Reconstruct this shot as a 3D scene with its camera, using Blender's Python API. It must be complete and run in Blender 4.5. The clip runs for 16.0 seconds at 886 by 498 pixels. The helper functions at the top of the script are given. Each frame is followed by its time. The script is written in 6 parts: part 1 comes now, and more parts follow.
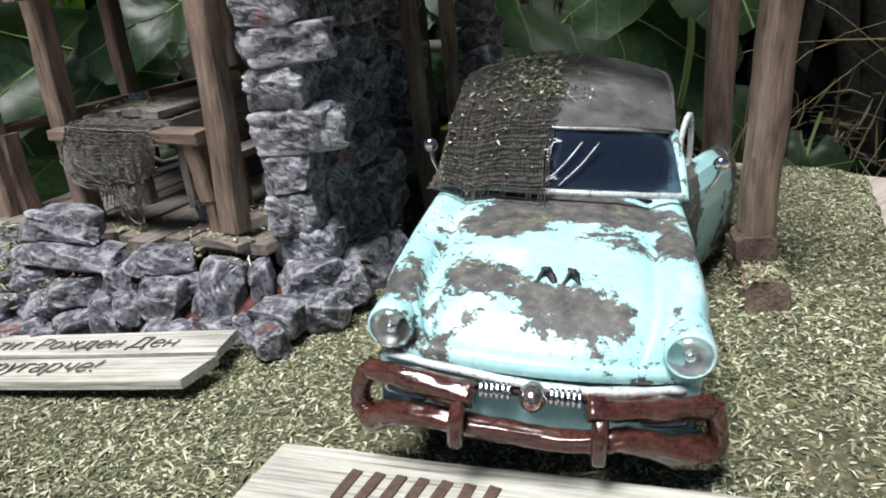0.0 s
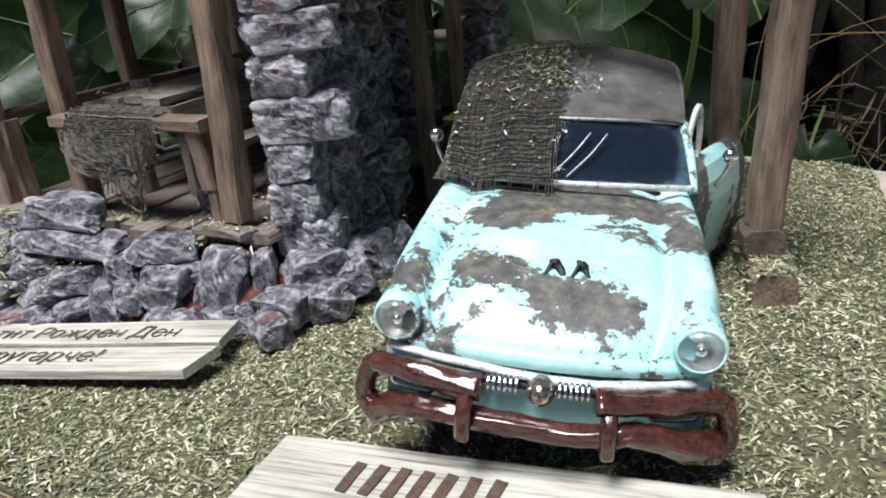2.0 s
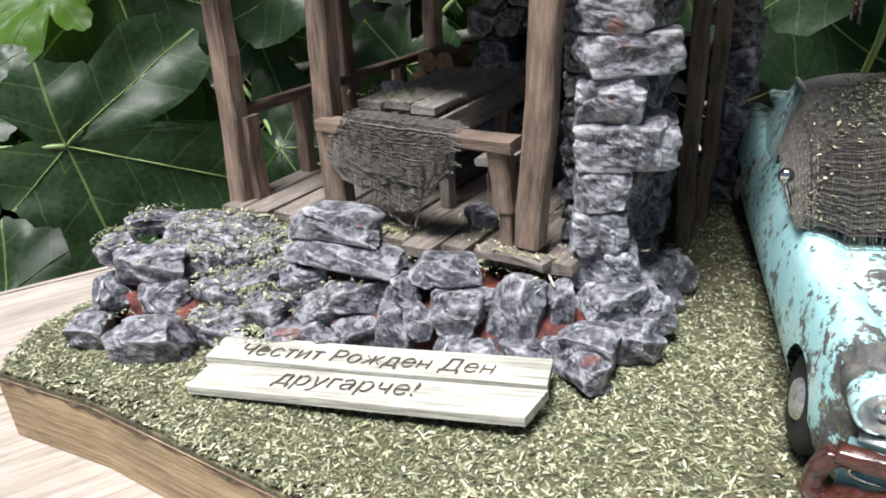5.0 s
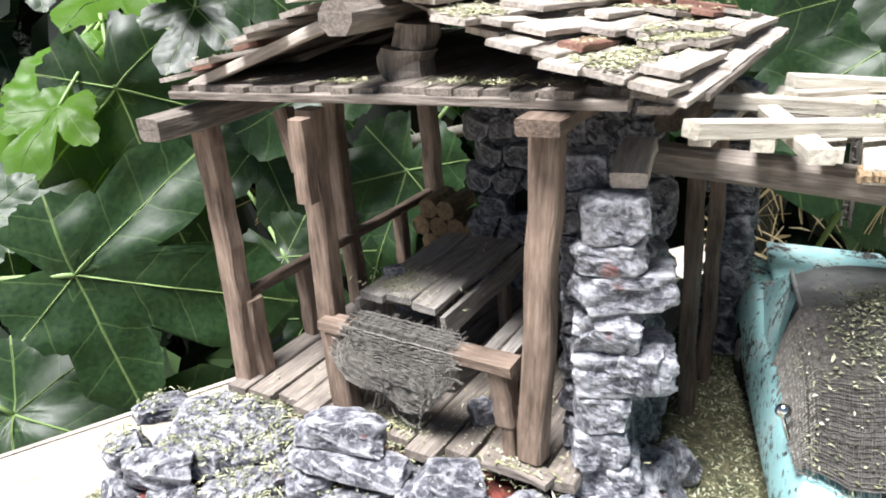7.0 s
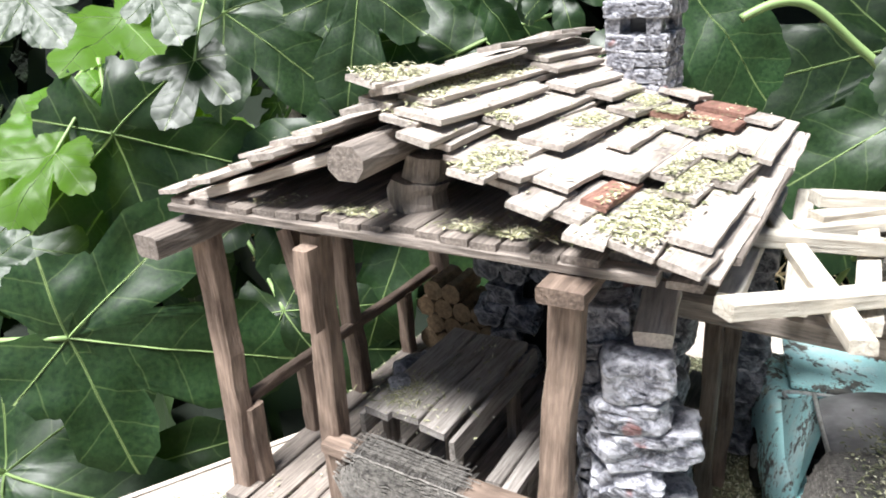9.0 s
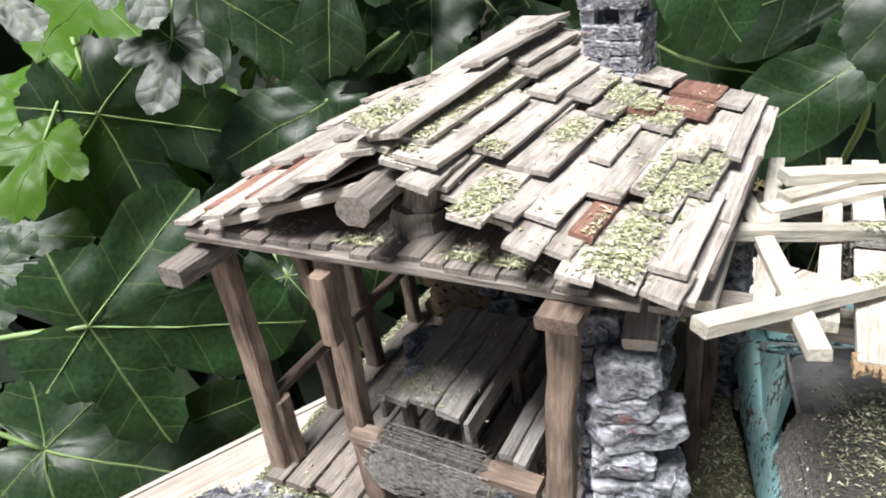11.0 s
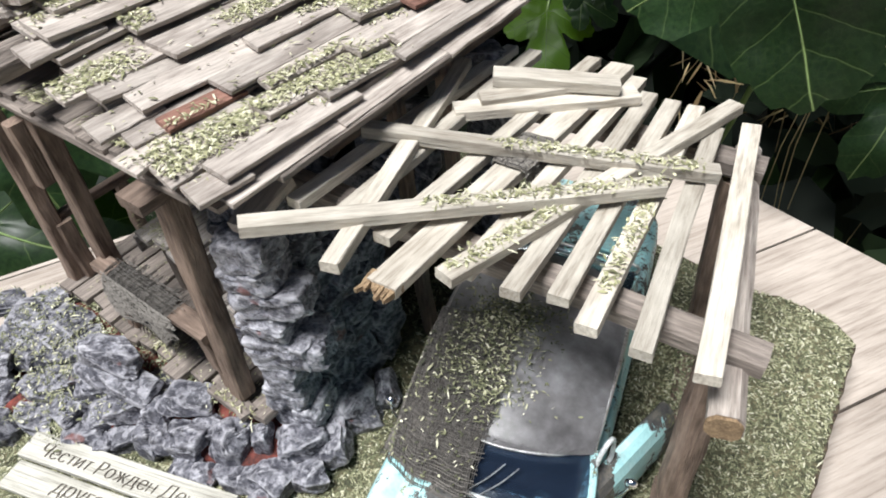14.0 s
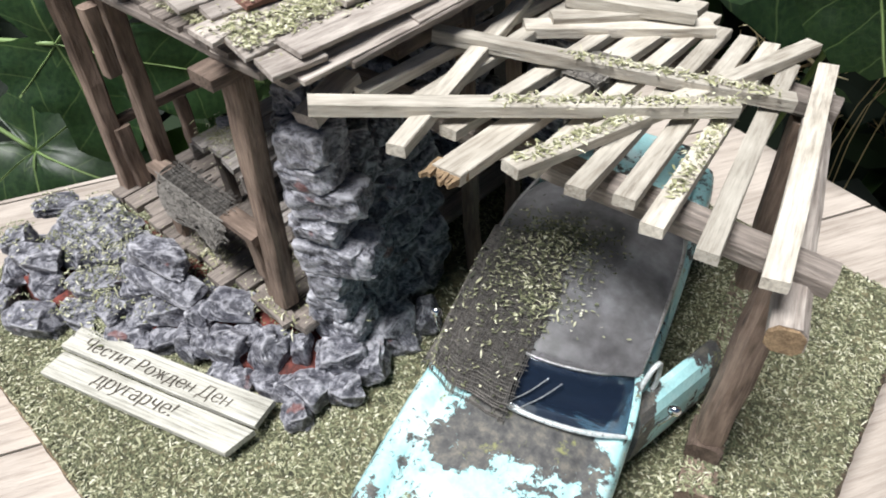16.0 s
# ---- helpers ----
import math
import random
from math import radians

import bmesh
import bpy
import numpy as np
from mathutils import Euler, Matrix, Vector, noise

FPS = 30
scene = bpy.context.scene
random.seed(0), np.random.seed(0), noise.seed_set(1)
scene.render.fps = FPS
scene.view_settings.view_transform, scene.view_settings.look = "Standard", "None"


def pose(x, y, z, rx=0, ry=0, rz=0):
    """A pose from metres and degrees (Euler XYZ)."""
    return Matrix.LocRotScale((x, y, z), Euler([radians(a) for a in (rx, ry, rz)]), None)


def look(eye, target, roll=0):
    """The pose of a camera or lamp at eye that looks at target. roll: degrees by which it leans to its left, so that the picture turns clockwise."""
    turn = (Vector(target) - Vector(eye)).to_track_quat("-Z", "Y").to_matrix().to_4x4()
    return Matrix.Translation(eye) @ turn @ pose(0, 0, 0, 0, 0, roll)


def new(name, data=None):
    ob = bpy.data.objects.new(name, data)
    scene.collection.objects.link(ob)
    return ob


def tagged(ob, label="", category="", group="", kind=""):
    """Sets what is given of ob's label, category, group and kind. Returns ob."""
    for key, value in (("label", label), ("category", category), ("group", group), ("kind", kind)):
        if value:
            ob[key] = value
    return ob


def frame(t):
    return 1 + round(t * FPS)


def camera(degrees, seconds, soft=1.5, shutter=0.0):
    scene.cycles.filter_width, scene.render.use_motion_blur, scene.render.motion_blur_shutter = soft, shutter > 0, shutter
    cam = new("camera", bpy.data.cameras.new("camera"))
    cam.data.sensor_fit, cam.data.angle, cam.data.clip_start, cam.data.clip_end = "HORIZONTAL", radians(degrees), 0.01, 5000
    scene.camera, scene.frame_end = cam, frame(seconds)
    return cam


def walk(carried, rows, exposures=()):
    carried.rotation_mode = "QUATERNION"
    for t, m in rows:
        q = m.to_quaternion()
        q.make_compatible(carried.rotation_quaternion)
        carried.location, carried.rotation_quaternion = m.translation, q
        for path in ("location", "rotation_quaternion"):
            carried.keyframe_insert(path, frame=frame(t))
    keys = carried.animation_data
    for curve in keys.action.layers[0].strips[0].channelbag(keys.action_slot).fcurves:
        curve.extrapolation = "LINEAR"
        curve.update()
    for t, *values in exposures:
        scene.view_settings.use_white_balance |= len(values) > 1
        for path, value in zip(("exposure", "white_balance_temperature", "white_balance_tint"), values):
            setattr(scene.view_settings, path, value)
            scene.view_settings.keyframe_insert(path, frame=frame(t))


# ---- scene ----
cam = camera(63.82, 16.0, soft=1.9)
# seconds, eye x y z in metres, yaw, pitch, roll in degrees
EXPOSURES = ((0, 0.32), (3.5, 0.35), (4, 0.52), (6.5, 1.03), (7.2, 1.52), (8.4, 1.58), (9, 1.54), (11.5, 0.89), (12.5, 0.83), (13.5, 0.56), (14.5, 0.5), (15.5, 0.42), (16, 0.47))
PATH = [
    (0, -0.0093, 0.0047, 0.1063, 0.63, -21.84, -6.79),
    (0.5, -0.0096, 0.0061, 0.1073, 0.59, -21.95, -6.71),
    (1, -0.0087, 0.0065, 0.1068, 0.60, -22.10, -6.67),
    (1.5, -0.0106, 0.0056, 0.1065, 0.55, -22.33, -6.52),
    (2, -0.0111, 0.0068, 0.1056, 0.63, -22.55, -6.31),
    (2.5, -0.0176, 0.0062, 0.1082, 0.68, -22.81, -6.20),
    (3, -0.0336, 0.0084, 0.1130, 0.83, -22.75, -5.58),
    (3.5, -0.0559, 0.0141, 0.1159, 1.44, -22.60, -4.57),
    (4, -0.0839, 0.0213, 0.1123, 2.37, -23.41, -3.70),
    (4.2, -0.0916, 0.0215, 0.1131, 2.63, -23.75, -3.64),
    (6.3, -0.0972, 0.0391, 0.1585, 4.81, -24.97, -4.80),
    (6.5, -0.0965, 0.0397, 0.1641, 4.70, -23.92, -4.84),
    (7, -0.0907, 0.0476, 0.1808, 4.02, -22.16, -5.48),
    (7.5, -0.0897, 0.0516, 0.1902, 3.78, -20.61, -5.22),
    (8, -0.0906, 0.0547, 0.2020, 3.48, -19.87, -4.54),
    (8.5, -0.0893, 0.0642, 0.2052, 3.49, -20.32, -4.89),
    (9, -0.0934, 0.0717, 0.2143, 3.67, -21.81, -4.85),
    (11.3, -0.0924, 0.0659, 0.2604, 3.99, -30.99, -10.16),
    (11.5, -0.0913, 0.0607, 0.2642, 4.24, -32.51, -10.25),
    (12, -0.0764, 0.0678, 0.2622, 4.22, -34.38, -9.41),
    (12.5, -0.0409, 0.0764, 0.2664, 4.19, -36.20, -9.04),
    (13, -0.0019, 0.0752, 0.2676, 5.75, -39.38, -8.67),
    (13.5, 0.0242, 0.0660, 0.2702, 9.11, -41.86, -8.61),
    (14, 0.0470, 0.0780, 0.2614, 13.14, -42.71, -7.91),
    (14.5, 0.0506, 0.0778, 0.2617, 16.91, -43.50, -9.27),
    (15, 0.0513, 0.0737, 0.2796, 16.43, -42.18, -8.85),
    (15.5, 0.0367, 0.0692, 0.2732, 15.63, -40.97, -6.70),
    (16, 0.0388, 0.0589, 0.2416, 16.17, -43.20, -5.06),
]
walk(cam, [(t, pose(x, y, z, 0, 0, yaw) @ pose(0, 0, 0, 90 + pitch) @ pose(0, 0, 0, 0, 0, roll)) for t, x, y, z, yaw, pitch, roll in PATH], EXPOSURES)

# ---- world and light ----
SUN_AZ, SUN_EL = 218.0, 70.5
world = bpy.data.worlds.new("world")
scene.world = world
world.use_nodes = True
wn = world.node_tree
sky = wn.nodes.new("ShaderNodeTexSky")
sky.sky_type = "NISHITA"
sky.sun_disc = False
sky.sun_elevation = radians(SUN_EL)
sky.sun_rotation = radians(SUN_AZ)
sky.altitude = 300
bg = wn.nodes["Background"]
wn.links.new(sky.outputs[0], bg.inputs[0])
bg.inputs[1].default_value = 0.027
sun = new("sun", bpy.data.lights.new("sun", "SUN"))
sun.data.energy = 5.0
sun.data.angle = radians(24)
sun.data.color = (0.98, 0.985, 0.99)
az = radians(SUN_AZ)
sun.matrix_world = look((math.sin(az), math.cos(az), math.tan(radians(SUN_EL))), (0, 0, 0))

# ---- materials ----


def mat_base(name, rough=0.7, metal=0.0):
    m = bpy.data.materials.new(name)
    m.use_nodes = True
    b = m.node_tree.nodes["Principled BSDF"]
    b.inputs["Roughness"].default_value = rough
    b.inputs["Metallic"].default_value = metal
    return m, m.node_tree, b


def nd(nt, kind, **kw):
    n = nt.nodes.new("ShaderNode" + kind)
    for k, v in kw.items():
        n.inputs[k].default_value = v
    return n


def coords(nt, scale=(1, 1, 1), seed=True):
    """Object coordinates in metres, shifted for each object."""
    tc = nt.nodes.new("ShaderNodeTexCoord")
    mp = nt.nodes.new("ShaderNodeMapping")
    mp.inputs["Scale"].default_value = scale
    nt.links.new(tc.outputs["Object"], mp.inputs["Vector"])
    if seed:
        oi = nt.nodes.new("ShaderNodeObjectInfo")
        cb = nt.nodes.new("ShaderNodeCombineXYZ")
        for k in range(3):
            nt.links.new(oi.outputs["Random"], cb.inputs[k])
        nt.links.new(cb.outputs[0], mp.inputs["Location"])
    return mp.outputs[0]


def ramp(nt, fac, stops):
    r = nt.nodes.new("ShaderNodeValToRGB")
    el = r.color_ramp.elements
    while len(el) < len(stops):
        el.new(0.5)
    for e, (p, c) in zip(el, stops):
        e.position = p
        e.color = (*c, 1)
    nt.links.new(fac, r.inputs[0])
    return r.outputs[0]


def noise_of(nt, vec, scale, detail=4, rough=0.6):
    n = nd(nt, "TexNoise", Scale=scale, Detail=detail, Roughness=rough)
    nt.links.new(vec, n.inputs["Vector"])
    return n.outputs["Fac"]


def mix(nt, a, b, fac, mode="MIX"):
    n = nt.nodes.new("ShaderNodeMix")
    n.data_type = "RGBA"
    n.blend_type = mode
    for sock, v in ((n.inputs["Factor"], fac), (n.inputs["A"], a), (n.inputs["B"], b)):
        if isinstance(v, bpy.types.NodeSocket):
            nt.links.new(v, sock)
        elif isinstance(v, tuple):
            sock.default_value = (*v, 1)
        else:
            sock.default_value = v
    return n.outputs["Result"]


def maths(nt, op, a, b=0.0, clamp=False):
    n = nt.nodes.new("ShaderNodeMath")
    n.operation = op
    n.use_clamp = clamp
    for k, v in enumerate((a, b)):
        if isinstance(v, bpy.types.NodeSocket):
            nt.links.new(v, n.inputs[k])
        else:
            n.inputs[k].default_value = v
    return n.outputs[0]


def bump(nt, b, height, strength=0.5, dist=0.0005):
    n = nd(nt, "Bump", Strength=strength, Distance=dist)
    nt.links.new(height, n.inputs["Height"])
    nt.links.new(n.outputs[0], b.inputs["Normal"])


def wood(name, dark, mid, light, rough=0.75, grain=900, along=0.07, vary=0.35, streak=0.5, flat=False):
    """Old timber with its grain along local x."""
    m, nt, b = mat_base(name, rough)
    v = coords(nt, (along, along if flat else 1, 1))
    fine = noise_of(nt, v, grain, 6, 0.7)
    broad = noise_of(nt, coords(nt, (0.35, 0.1 if flat else 1, 1)), grain * 0.12, 3)
    c = ramp(nt, fine, ((0.3, dark), (0.5, mid), (0.72, light)))
    c2 = ramp(nt, broad, ((0.35, dark), (0.65, light)))
    c = mix(nt, c, c2, streak * 0.6)
    oi = nt.nodes.new("ShaderNodeObjectInfo")
    k = maths(nt, "ADD", maths(nt, "MULTIPLY", oi.outputs["Random"], vary), 1 - vary * 0.5)
    hs = nt.nodes.new("ShaderNodeHueSaturation")
    nt.links.new(c, hs.inputs["Color"])
    nt.links.new(k, hs.inputs["Value"])
    nt.links.new(hs.outputs[0], b.inputs["Base Color"])
    knot = noise_of(nt, coords(nt, (0.6, 1, 1)), grain * 0.3, 4, 0.7)
    bump(nt, b, maths(nt, "ADD", fine, maths(nt, "MULTIPLY", knot, 0.8)), 0.85, 0.0008)
    return m


WOOD_POST = wood("post_wood", (0.036, 0.023, 0.016), (0.185, 0.126, 0.095), (0.4, 0.296, 0.232), vary=0.5, streak=0.75)
WOOD_GREY = wood("weathered_plank", (0.045, 0.037, 0.032), (0.19, 0.158, 0.136), (0.38, 0.325, 0.285))
WOOD_SHINGLE = wood("shingle_wood", (0.13, 0.107, 0.092), (0.4, 0.345, 0.305), (0.64, 0.58, 0.52), vary=0.5, streak=0.65)
WOOD_ASH = wood("ash_grey_plank", (0.08, 0.07, 0.063), (0.31, 0.275, 0.25), (0.55, 0.505, 0.47))
WOOD_RED = wood("red_shingle", (0.1, 0.05, 0.038), (0.25, 0.12, 0.088), (0.38, 0.215, 0.165))
WOOD_PALE = wood("pale_slat", (0.2, 0.165, 0.13), (0.54, 0.49, 0.41), (0.73, 0.685, 0.6), vary=0.45, streak=0.7)
WOOD_WHITE = wood("whitewashed_board", (0.1, 0.09, 0.07), (0.57, 0.55, 0.48), (0.76, 0.74, 0.67), along=0.022, vary=0.1, streak=0.42)
WOOD_TABLE = wood("table_wood", (0.21, 0.17, 0.14), (0.43, 0.37, 0.32), (0.56, 0.495, 0.435), grain=420, along=0.06, vary=0.12, rough=0.55)
WOOD_EDGE = wood("base_edge_wood", (0.06, 0.038, 0.02), (0.33, 0.23, 0.125), (0.56, 0.43, 0.27), along=0.03, flat=True)


def stone_material(name, pale):
    """Cast stone painted mottled grey, with paint worn pale on the edges."""
    m, nt, b = mat_base(name, 0.5)
    geo = nt.nodes.new("ShaderNodeNewGeometry")
    v = geo.outputs["Position"]
    broad, mid, fine = noise_of(nt, v, 70, 3), noise_of(nt, v, 230, 5, 0.65), noise_of(nt, v, 800, 4, 0.6)
    h = maths(nt, "ADD", maths(nt, "MULTIPLY", broad, 0.3), maths(nt, "ADD", maths(nt, "MULTIPLY", mid, 0.5), maths(nt, "MULTIPLY", fine, 0.2)))
    c = ramp(nt, h, ((0.38 - pale, (0.01, 0.01, 0.014)), (0.47 - pale, (0.045, 0.045, 0.058)), (0.56 - pale, (0.1, 0.1, 0.12)), (0.7 - pale, (0.46, 0.455, 0.5))))
    chip = nt.nodes.new("ShaderNodeTexVoronoi")
    chip.inputs["Scale"].default_value = 620
    chip.inputs["Randomness"].default_value = 1.0
    wob = nt.nodes.new("ShaderNodeVectorMath")
    wob.operation = "MULTIPLY_ADD"
    nz = nt.nodes.new("ShaderNodeTexNoise")
    nz.inputs["Scale"].default_value = 300
    nt.links.new(v, nz.inputs["Vector"])
    nt.links.new(nz.outputs["Color"], wob.inputs[0])
    wob.inputs[1].default_value = (0.004, 0.004, 0.004)
    nt.links.new(v, wob.inputs[2])
    nt.links.new(wob.outputs[0], chip.inputs["Vector"])
    cell = nt.nodes.new("ShaderNodeSeparateColor")
    nt.links.new(chip.outputs["Color"], cell.inputs[0])
    c = mix(nt, c, (0.45, 0.445, 0.49), maths(nt, "MULTIPLY", maths(nt, "GREATER_THAN", cell.outputs[0], 0.72), 0.2))
    c = mix(nt, c, (0.02, 0.02, 0.027), maths(nt, "MULTIPLY", maths(nt, "LESS_THAN", cell.outputs[0], 0.2), 0.3))
    flake = noise_of(nt, wob.outputs[0], 230, 6, 0.66)
    c = mix(nt, c, (0.6, 0.595, 0.64), maths(nt, "MULTIPLY", ramp(nt, flake, ((0.55 - pale, (0, 0, 0)), (0.585 - pale, (1, 1, 1)))), 0.28))
    crack = maths(nt, "ABSOLUTE", maths(nt, "SUBTRACT", noise_of(nt, wob.outputs[0], 120, 4, 0.55), 0.5))
    c = mix(nt, c, (0.012, 0.012, 0.016), maths(nt, "MULTIPLY", ramp(nt, crack, ((0.0, (1, 1, 1)), (0.012, (0, 0, 0)))), 0.5))
    edge = ramp(nt, geo.outputs["Pointiness"], ((0.512, (0, 0, 0)), (0.585, (1, 1, 1))))
    c = mix(nt, c, (0.7, 0.69, 0.73), mix(nt, (0.0, 0.0, 0.0), edge, 0.65))
    red = ramp(nt, noise_of(nt, v, 62, 3), ((0.68, (0, 0, 0)), (0.72, (1, 1, 1))))
    c = mix(nt, c, (0.2, 0.06, 0.045), mix(nt, (0.0, 0.0, 0.0), red, 0.6))
    nt.links.new(c, b.inputs["Base Color"])
    bump(nt, b, maths(nt, "ADD", maths(nt, "ADD", h, maths(nt, "MULTIPLY", flake, 0.5)), maths(nt, "MULTIPLY", cell.outputs[1], 0.2)), 0.9, 0.0015)
    return m


STONE = stone_material("brushed_stone", 0.02)
STONE_WHITE = stone_material("white_brushed_stone", 0.06)


def mottled(name, stops, scale=200, rough=0.8, bumps=0.5, dist=0.0005, metal=0.0):
    m, nt, b = mat_base(name, rough, metal)
    v = coords(nt)
    f = maths(nt, "ADD", maths(nt, "MULTIPLY", noise_of(nt, v, scale, 5), 0.6), maths(nt, "MULTIPLY", noise_of(nt, v, scale * 4, 5), 0.4))
    nt.links.new(ramp(nt, f, stops), b.inputs["Base Color"])
    bump(nt, b, f, bumps, dist)
    return m


CLAY = mottled("red_clay", ((0.38, (0.04, 0.015, 0.013)), (0.62, (0.22, 0.05, 0.036))), 150)
SOIL = mottled("soil", ((0.35, (0.03, 0.031, 0.019)), (0.52, (0.095, 0.09, 0.05)), (0.68, (0.24, 0.2, 0.115))), 160, 0.9, 0.8, 0.0012)
TURQUOISE = mottled("turquoise_panel", ((0.35, (0.36, 0.68, 0.71)), (0.65, (0.5, 0.82, 0.83))), 150, 0.4, 0.2, 0.0002)
RUST = mottled("rust_brown_paint", ((0.35, (0.024, 0.0085, 0.0065)), (0.65, (0.1, 0.034, 0.025))), 230, 0.2, 0.35, 0.0004)
RUST.node_tree.nodes["Principled BSDF"].inputs["Coat Weight"].default_value = 0.7
ROOF_GREY = mottled("scuffed_grey_roof", ((0.35, (0.13, 0.125, 0.128)), (0.52, (0.25, 0.244, 0.252)), (0.7, (0.42, 0.418, 0.44))), 30, 0.28, 0.25, 0.0003)
# Also carries the shade inside the car cabin in its colour.
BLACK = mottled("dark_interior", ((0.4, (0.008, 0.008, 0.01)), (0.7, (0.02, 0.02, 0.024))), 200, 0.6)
RUBBER = mottled("tyre_rubber", ((0.4, (0.012, 0.012, 0.012)), (0.7, (0.03, 0.03, 0.03))), 300, 0.8)
BURLAP = mottled("burlap", ((0.35, (0.09, 0.082, 0.073)), (0.65, (0.28, 0.258, 0.228))), 500, 0.95)
BURLAP_DULL = mottled("dull_burlap", ((0.35, (0.075, 0.068, 0.061)), (0.65, (0.24, 0.222, 0.2))), 500, 0.95)
BURLAP_ROOF = mottled("burlap_on_car", ((0.35, (0.058, 0.053, 0.05)), (0.65, (0.175, 0.163, 0.152))), 500, 0.95)
LOG_END = mottled("log_end", ((0.35, (0.13, 0.082, 0.045)), (0.65, (0.36, 0.25, 0.145))), 420, 0.85, 0.8, 0.0009)
INK = mottled("dark_lettering", ((0.4, (0.055, 0.046, 0.036)), (0.65, (0.24, 0.21, 0.17))), 900, 0.8)
CARVED = mottled("burnt_lettering", ((0.4, (0.06, 0.035, 0.025)), (0.7, (0.15, 0.095, 0.07))), 600, 0.8)
CHROME, _, _b = mat_base("chrome", 0.12, 1.0)
_b.inputs["Base Color"].default_value = (0.75, 0.75, 0.77, 1)
DULL_SILVER = mottled("dull_silver", ((0.3, (0.16, 0.155, 0.15)), (0.5, (0.4, 0.4, 0.4)), (0.75, (0.65, 0.66, 0.67))), 260, 0.4, 0.5, 0.0006, 0.6)
PALE_TRIM = mottled("pale_worn_trim", ((0.34, (0.16, 0.155, 0.145)), (0.42, (0.5, 0.54, 0.54)), (0.6, (0.78, 0.82, 0.82))), 300, 0.35, 0.5, 0.0005, 0.25)
RUSTY_CHROME = mottled("rusty_chrome", ((0.36, (0.1, 0.04, 0.028)), (0.5, (0.35, 0.26, 0.22)), (0.62, (0.75, 0.73, 0.72))), 190, 0.16, 0.25, 0.0003, 0.9)
CHROME_WORN = mottled("worn_chrome", ((0.3, (0.25, 0.23, 0.2)), (0.5, (0.7, 0.7, 0.7)), (0.8, (0.8, 0.8, 0.8))), 220, 0.3, 0.2, 0.0002, 0.8)


def paint_material():
    """Turquoise paint flaked off to grey-brown metal in patches, with some lichen."""
    m, nt, b = mat_base("flaked_turquoise_paint", 0.35)
    v = coords(nt, seed=False)
    sp = nt.nodes.new("ShaderNodeSeparateXYZ")
    nt.links.new(v, sp.inputs[0])
    big, med, fine = noise_of(nt, v, 40, 3, 0.5), noise_of(nt, v, 150, 9, 0.8), noise_of(nt, v, 700, 4)
    f = maths(nt, "ADD", maths(nt, "MULTIPLY", big, 0.27), maths(nt, "ADD", maths(nt, "MULTIPLY", med, 0.5), maths(nt, "MULTIPLY", noise_of(nt, v, 420, 5, 0.7), 0.23)))
    # where the paint has gone: x, y, half sizes, amount
    for px, py, rx, ry, amt in ((0.006, 0.05, 0.03, 0.011, 0.19), (-0.012, 0.037, 0.012, 0.01, 0.13), (-0.011, 0.008, 0.012, 0.007, 0.12), (0.007, 0.0015, 0.014, 0.0068, 0.16),
                                (-0.031, 0.004, 0.006, 0.01, 0.12), (0.032, 0.035, 0.007, 0.012, 0.13), (0.0, 0.022, 0.015, 0.009, -0.08), (0.02, 0.012, 0.01, 0.014, -0.08), (-0.025, 0.05, 0.01, 0.01, -0.05)):
        dx = maths(nt, "POWER", maths(nt, "ABSOLUTE", maths(nt, "DIVIDE", maths(nt, "SUBTRACT", sp.outputs[0], px), rx)), 2.0)
        dy = maths(nt, "POWER", maths(nt, "ABSOLUTE", maths(nt, "DIVIDE", maths(nt, "SUBTRACT", sp.outputs[1], py), ry)), 2.0)
        fall = maths(nt, "SUBTRACT", 1.3, maths(nt, "ADD", dx, dy), True)
        f = maths(nt, "ADD", f, maths(nt, "MULTIPLY", fall, (amt * 0.76 if amt > 0 else amt * 0.6)))
    bare = ramp(nt, f, ((0.53, (0, 0, 0)), (0.536, (1, 1, 1))))
    metal = ramp(nt, noise_of(nt, v, 260, 6, 0.7), ((0.3, (0.038, 0.038, 0.041)), (0.5, (0.098, 0.096, 0.092)), (0.7, (0.21, 0.19, 0.155))))
    blue = ramp(nt, fine, ((0.3, (0.36, 0.68, 0.7)), (0.7, (0.5, 0.82, 0.83))))
    worn = ramp(nt, noise_of(nt, v, 55, 4), ((0.5, (0, 0, 0)), (0.66, (1, 1, 1))))
    blue = mix(nt, blue, (0.72, 0.84, 0.84), maths(nt, "MULTIPLY", worn, 0.7))
    lich = maths(nt, "MULTIPLY", ramp(nt, noise_of(nt, v, 110, 8, 0.75), ((0.6, (0, 0, 0)), (0.66, (1, 1, 1)))), 0.6)
    c = mix(nt, blue, metal, bare)
    c = mix(nt, c, (0.33, 0.34, 0.12), lich)
    nt.links.new(c, b.inputs["Base Color"])
    nt.links.new(maths(nt, "ADD", maths(nt, "MULTIPLY", bare, 0.3), 0.3), b.inputs["Roughness"])
    bump(nt, b, maths(nt, "SUBTRACT", maths(nt, "MULTIPLY", fine, 0.15), bare), 0.5, 0.0003)
    return m


PAINT = paint_material()


def glass_material():
    m, nt, b = mat_base("glass", 0.03)
    # Blue base colour stands in for the sky reflected in the panes.
    b.inputs["Base Color"].default_value = (0.03, 0.048, 0.085, 1)
    b.inputs["Transmission Weight"].default_value = 0.72
    b.inputs["IOR"].default_value = 1.45
    return m


